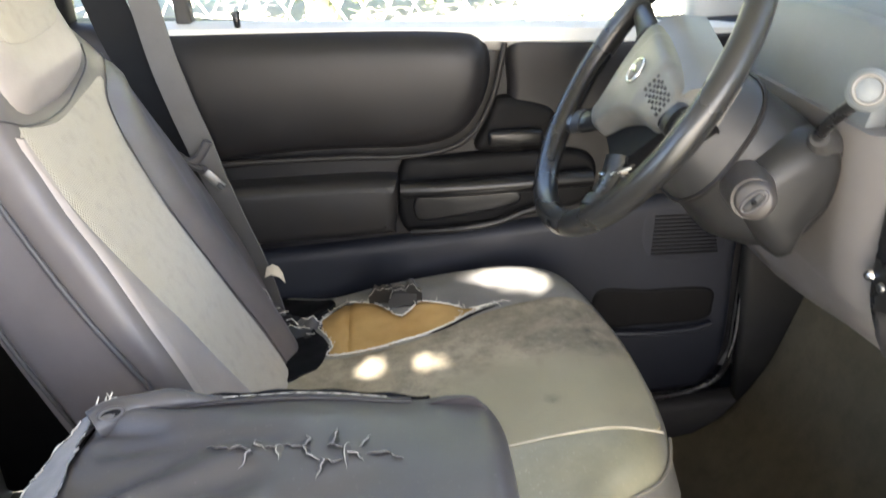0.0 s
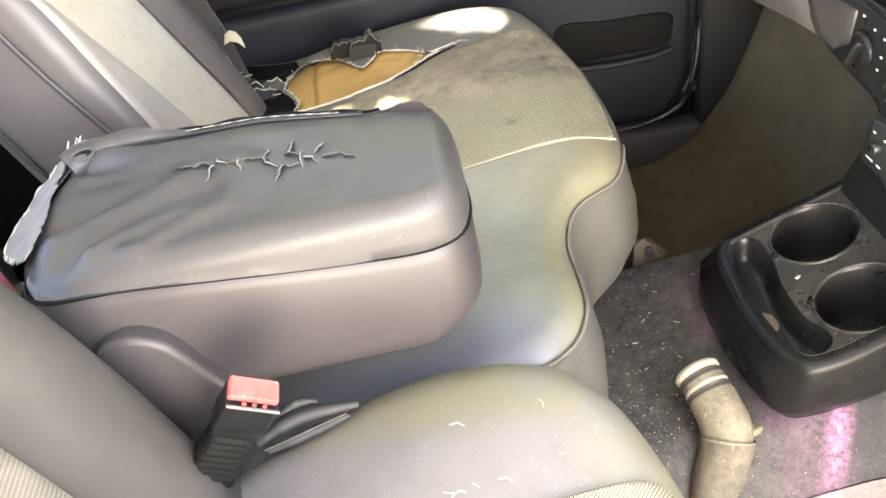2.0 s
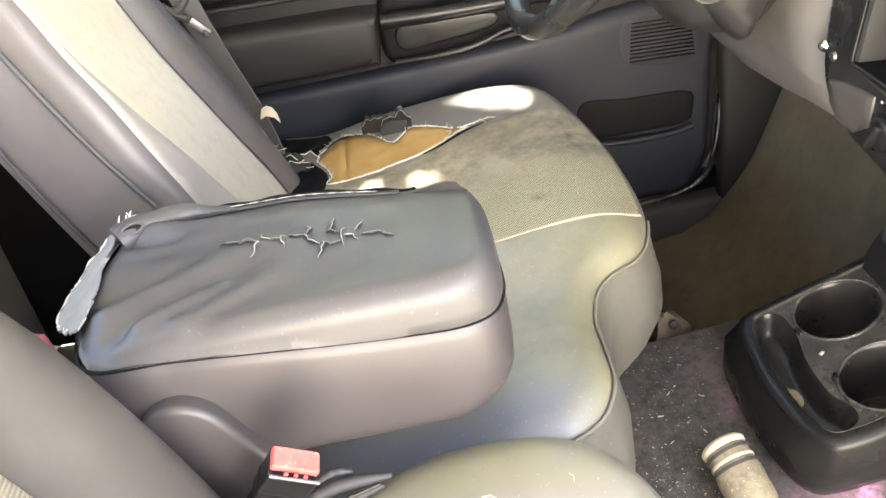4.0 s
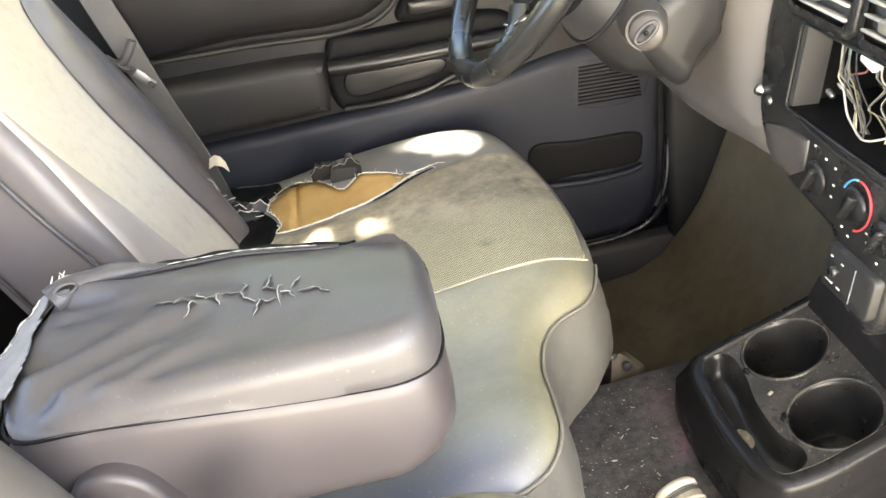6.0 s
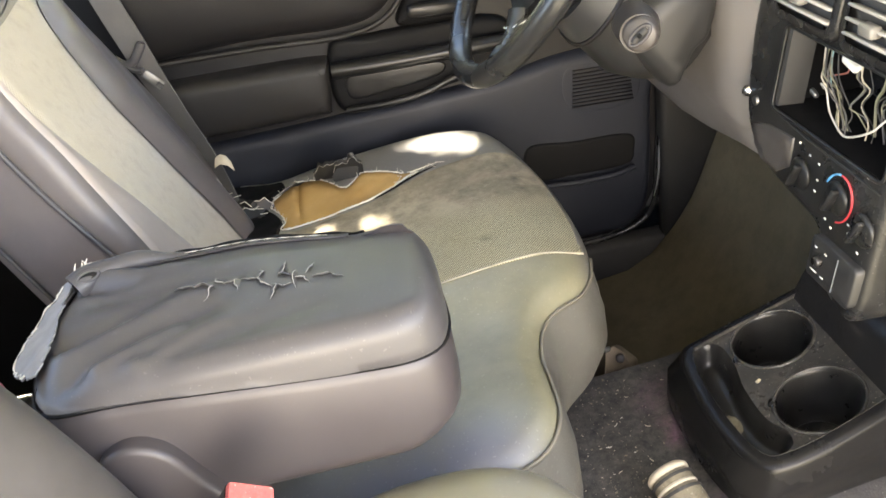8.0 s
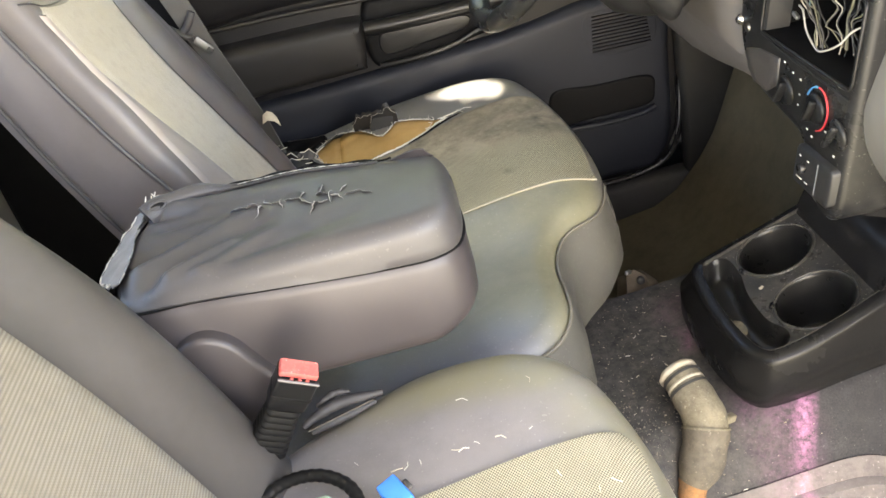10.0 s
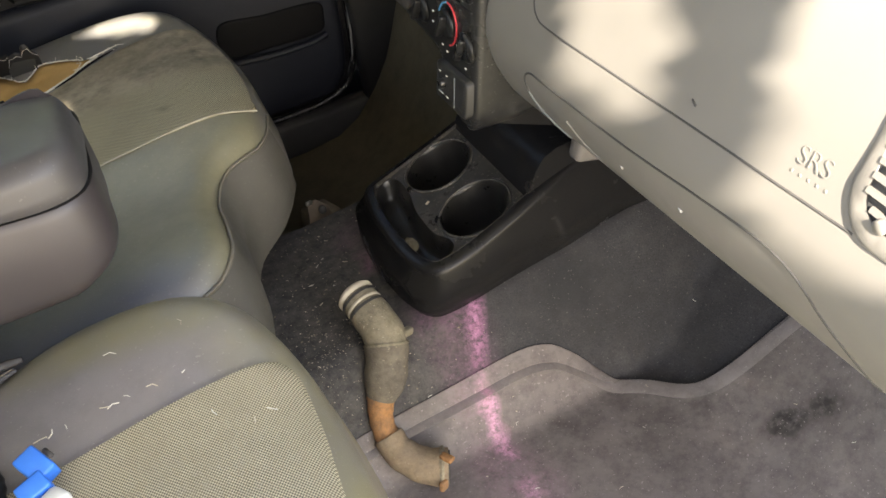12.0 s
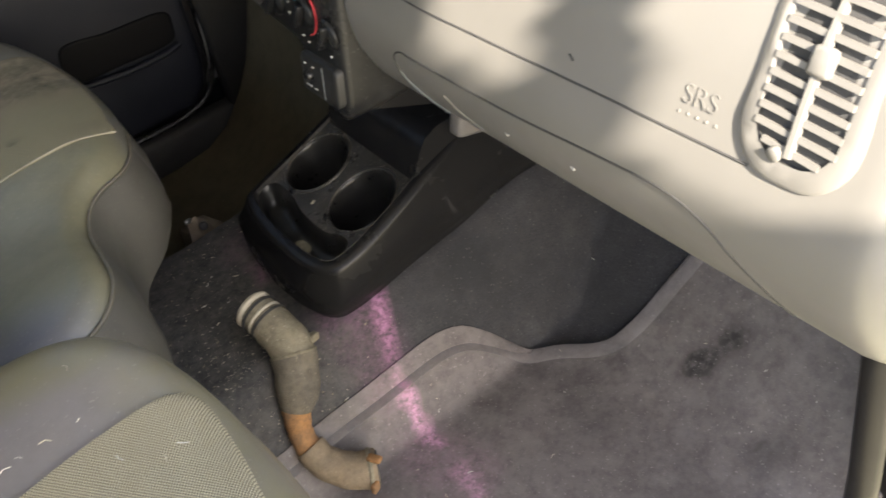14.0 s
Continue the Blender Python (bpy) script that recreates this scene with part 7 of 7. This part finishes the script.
crumbs("floor_crumbs", "pale crumbs and grit scattered over the dark carpet", 900, (0.28, 0.56, 0.50, 0.93), floor_or_mat, (0.00025, 0.0010), PALE, 5, (0.36, 0.66, 0.03, 0.05))
crumbs("floor_dirt", "brown dirt and leaf crumbs on the dark carpet", 420, (0.28, 0.56, 0.56, 0.93), floor_or_mat, (0.0004, 0.0017), HOSE, 6, (0.36, 0.70, 0.035, 0.07))

# ---- outdoors ----
GRASS = surf("grass_ground", (0.33, 0.305, 0.235), (0.37, 0.355, 0.20), 0.95, 0.6, 40.0, 0.6)
setting("ground", block((0, 0, -0.56), (400, 400, 0.1), 0), GRASS, "sunlit pale grey earth and gravel", "ground")
FENCE = surf("fence_wire", (0.55, 0.54, 0.50), None, 0.6, 3.0, 300.0, 0.2)
fence = thing("fence", (0.5, 6.5, -0.5), "pale crossed-wire fence on steel posts beyond the window", "fence")
for k in range(9):
    x = -8 + 2.4 * k
    part("post", rod((x, 6.5, -0.5), (x, 6.5, 1.7), 0.04, None, 10), FENCE, fence)
for z in (0.05, 0.75, 1.6):
    part("rail", rod((-9, 6.5, z), (12, 6.5, z), 0.03, None, 8), FENCE, fence)
mesh = []
for k in range(120):
    x = -9.5 + 0.18 * k
    mesh += [tube([(x, 6.5, -0.3), (x + 1.1, 6.5, 1.6)], 0.010, 4), tube([(x + 1.1, 6.52, -0.3), (x, 6.52, 1.6)], 0.010, 4)]
tagged(part("wire_mesh", join(*mesh), FENCE, fence, "crossed fence wires"), kind="stuff")


# ---- shade tree beside the open door: unseen, added to shape the sun patches ----
def shade_tree():
    rnd = np.random.default_rng(5)
    centre = np.array((0.25, 0.7, 0.65)) + 3.3 * np.array(SUN)
    tree = thing("tree", (centre[0], centre[1], -0.5), "unseen leafy tree added beside the truck for dappled shade", "tree")
    part("trunk", tube(spline([(centre[0] - 1.2, centre[1] - 0.5, -0.55), (centre[0] - 1.1, centre[1] - 0.4, 0.9), (centre[0] - 0.95, centre[1] - 0.3, 1.9), (centre[0] - 0.85, centre[1] - 0.2, 3.0)], 20, False), lambda s: 0.11 - 0.08 * s, 12), PALE, tree)
    for k in range(9):
        a = 0.7 * k
        bough = spline([(centre[0] - 0.95, centre[1] - 0.3, 1.5 + 0.15 * k), (centre[0] - 0.4 + 0.5 * math.cos(a), centre[1] + 0.5 * math.sin(a), 1.8 + 0.14 * k), (centre[0] + 1.1 * math.cos(a), centre[1] + 1.1 * math.sin(a), 2.0 + 0.16 * k)], 10, False)
        if any((p - Vector(g[:3]) - SUN * (p - Vector(g[:3])).dot(SUN)).length < g[3] + 0.06 for p in bough for g in GAPS):
            continue
        part("limb", tube(bough, lambda s: 0.035 - 0.027 * s, 7), PALE, tree)
    count = 100000
    p = rnd.normal(size=(count, 3))
    p *= (rnd.random(count) ** (1 / 3) / np.linalg.norm(p, axis=1))[:, None]
    p = centre + p * (1.6, 1.2, 1.25)
    # openings between the boughs, in line with the sun
    ray = np.array(SUN)
    keep = np.ones(count, bool)
    u = rnd.normal(size=(count, 3))
    u /= np.linalg.norm(u, axis=1)[:, None]
    v = np.cross(u, rnd.normal(size=(count, 3)))
    v /= np.linalg.norm(v, axis=1)[:, None]
    for du, dv in ((0, 0), (0.03, 0), (-0.03, 0), (0, 0.016), (0, -0.016), (0.015, 0.008), (-0.015, 0.008), (0.015, -0.008), (-0.015, -0.008)):
        for x, y, z, r in GAPS:
            off = p + du * u + dv * v - (x, y, z)
            across = off - (off @ ray)[:, None] * ray
            keep &= np.linalg.norm(across, axis=1) > r
    p, u, v = p[keep], u[keep], v[keep]
    n = len(p)
    corners = np.stack([p - 0.03 * u, p + 0.016 * v, p + 0.03 * u, p - 0.016 * v], 1).reshape(-1, 3) - np.array((centre[0], centre[1], -0.5))
    me = bpy.data.meshes.new("crown")
    me.from_pydata(corners.tolist(), [], np.arange(4 * n).reshape(-1, 4).tolist())
    me.materials.append(surf("leaf", (0.07, 0.12, 0.03), (0.10, 0.15, 0.04), 0.6, 2.0, 60.0, 0.0))
    crown = new("crown", me)
    crown.parent = tree
    tagged(crown, "green leaves", kind="stuff")




def far_tree(x, y):
    """A broad leafy tree: trunk, limbs and a crown of many small leaves."""
    tree = thing("tree", (x, y, -0.5), "dense green tree standing beyond the fence", "tree", "trees round the truck")
    part("trunk", tube(spline([(x, y, -0.55), (x + 0.1, y, 1.2), (x, y + 0.1, 3.2)], 14, False), lambda s: 0.2 - 0.13 * s, 10), PALE, tree)
    for k in range(6):
        a = 1.05 * k
        part("limb", tube(spline([(x, y, 1.0 + 0.3 * k), (x + 0.9 * math.cos(a), y + 0.9 * math.sin(a), 1.8 + 0.35 * k), (x + 1.9 * math.cos(a), y + 1.9 * math.sin(a), 2.3 + 0.4 * k)], 8, False), lambda s: 0.08 - 0.06 * s, 6), PALE, tree)
    rnd = np.random.default_rng(9)
    n = 9000
    p = rnd.normal(size=(n, 3))
    p *= (rnd.random(n) ** 0.45 / np.linalg.norm(p, axis=1))[:, None]
    p = p * (2.6, 2.6, 3.2) + (0, 0, 3.6) + 0.5 * np.sin(3.0 * p[:, [1, 2, 0]])
    u = rnd.normal(size=(n, 3))
    u /= np.linalg.norm(u, axis=1)[:, None]
    v = np.cross(u, rnd.normal(size=(n, 3)))
    v /= np.linalg.norm(v, axis=1)[:, None]
    me = bpy.data.meshes.new("crown")
    me.from_pydata(np.stack([p - 0.15 * u, p + 0.08 * v, p + 0.15 * u, p - 0.08 * v], 1).reshape(-1, 3).tolist(), [], np.arange(4 * n).reshape(-1, 4).tolist())
    me.materials.append(surf("far_leaf", (0.12, 0.15, 0.07), (0.17, 0.19, 0.10), 0.6, 1.0, 30.0, 0.0))
    crown = new("crown", me)
    crown.parent = tree
    tagged(crown, "green leaves", kind="stuff")
    return tree


first = far_tree(-11.0, 11.0)
for k, (x, y) in enumerate([(-7.4 + 3.4 * q, 11.0 + 0.8 * math.sin(2.1 * q)) for q in range(7)] + [(15.5 + 0.7 * math.sin(1.7 * q), 7.5 - 3.6 * q) for q in range(5)]):
    copy_thing(first, pose(x, y, -0.5, 0, 0, 67 * k) @ Matrix.Diagonal((1.0, 1.0, 0.9 + 0.25 * math.sin(1.3 * k) ** 2, 1.0)))


# openings in the leaves: places where the sun reaches the seat, the dash and the vent
GAPS = [(0.215, 1.312, 0.50, 0.006), (0.240, 1.306, 0.50, 0.012), (0.265, 1.302, 0.50, 0.015), (0.290, 1.294, 0.50, 0.016), (0.315, 1.276, 0.50, 0.011), (0.285, 1.255, 0.50, 0.003), (0.074, 1.092, 0.48, 0.005), (0.066, 1.104, 0.48, 0.006), (0.058, 1.116, 0.48, 0.006), (0.048, 1.126, 0.48, 0.004), (0.058, 1.092, 0.48, 0.004), (0.134, 1.110, 0.48, 0.007), (0.146, 1.100, 0.48, 0.007), (0.158, 1.090, 0.48, 0.006), (0.170, 1.102, 0.48, 0.005),
        (0.455, 0.985, 0.240, 0.006)]


def streak(y0, z0, y1, z1, r, n=4):
    """A row of openings whose light falls as a streak on the dash."""
    at = [(y0 + (y1 - y0) * k / (n - 1), z0 + (z1 - z0) * k / (n - 1)) for k in range(n)]
    return [(dash_x(y, z), y, z, r) for y, z in at]


GAPS += streak(0.452, 0.720, 0.440, 0.652, 0.008, 8) + streak(0.402, 0.765, 0.374, 0.654, 0.008, 10)
GAPS += streak(0.273, 0.662, 0.270, 0.652, 0.003, 2) + streak(0.247, 0.664, 0.243, 0.652, 0.005, 2) + streak(0.205, 0.678, 0.160, 0.664, 0.010)
GAPS += streak(0.200, 0.785, 0.150, 0.705, 0.020) + streak(0.165, 0.785, 0.110, 0.700, 0.030) + streak(0.100, 0.800, 0.095, 0.690, 0.030) + streak(0.060, 0.80, 0.060, 0.70, 0.020)
shade_tree()
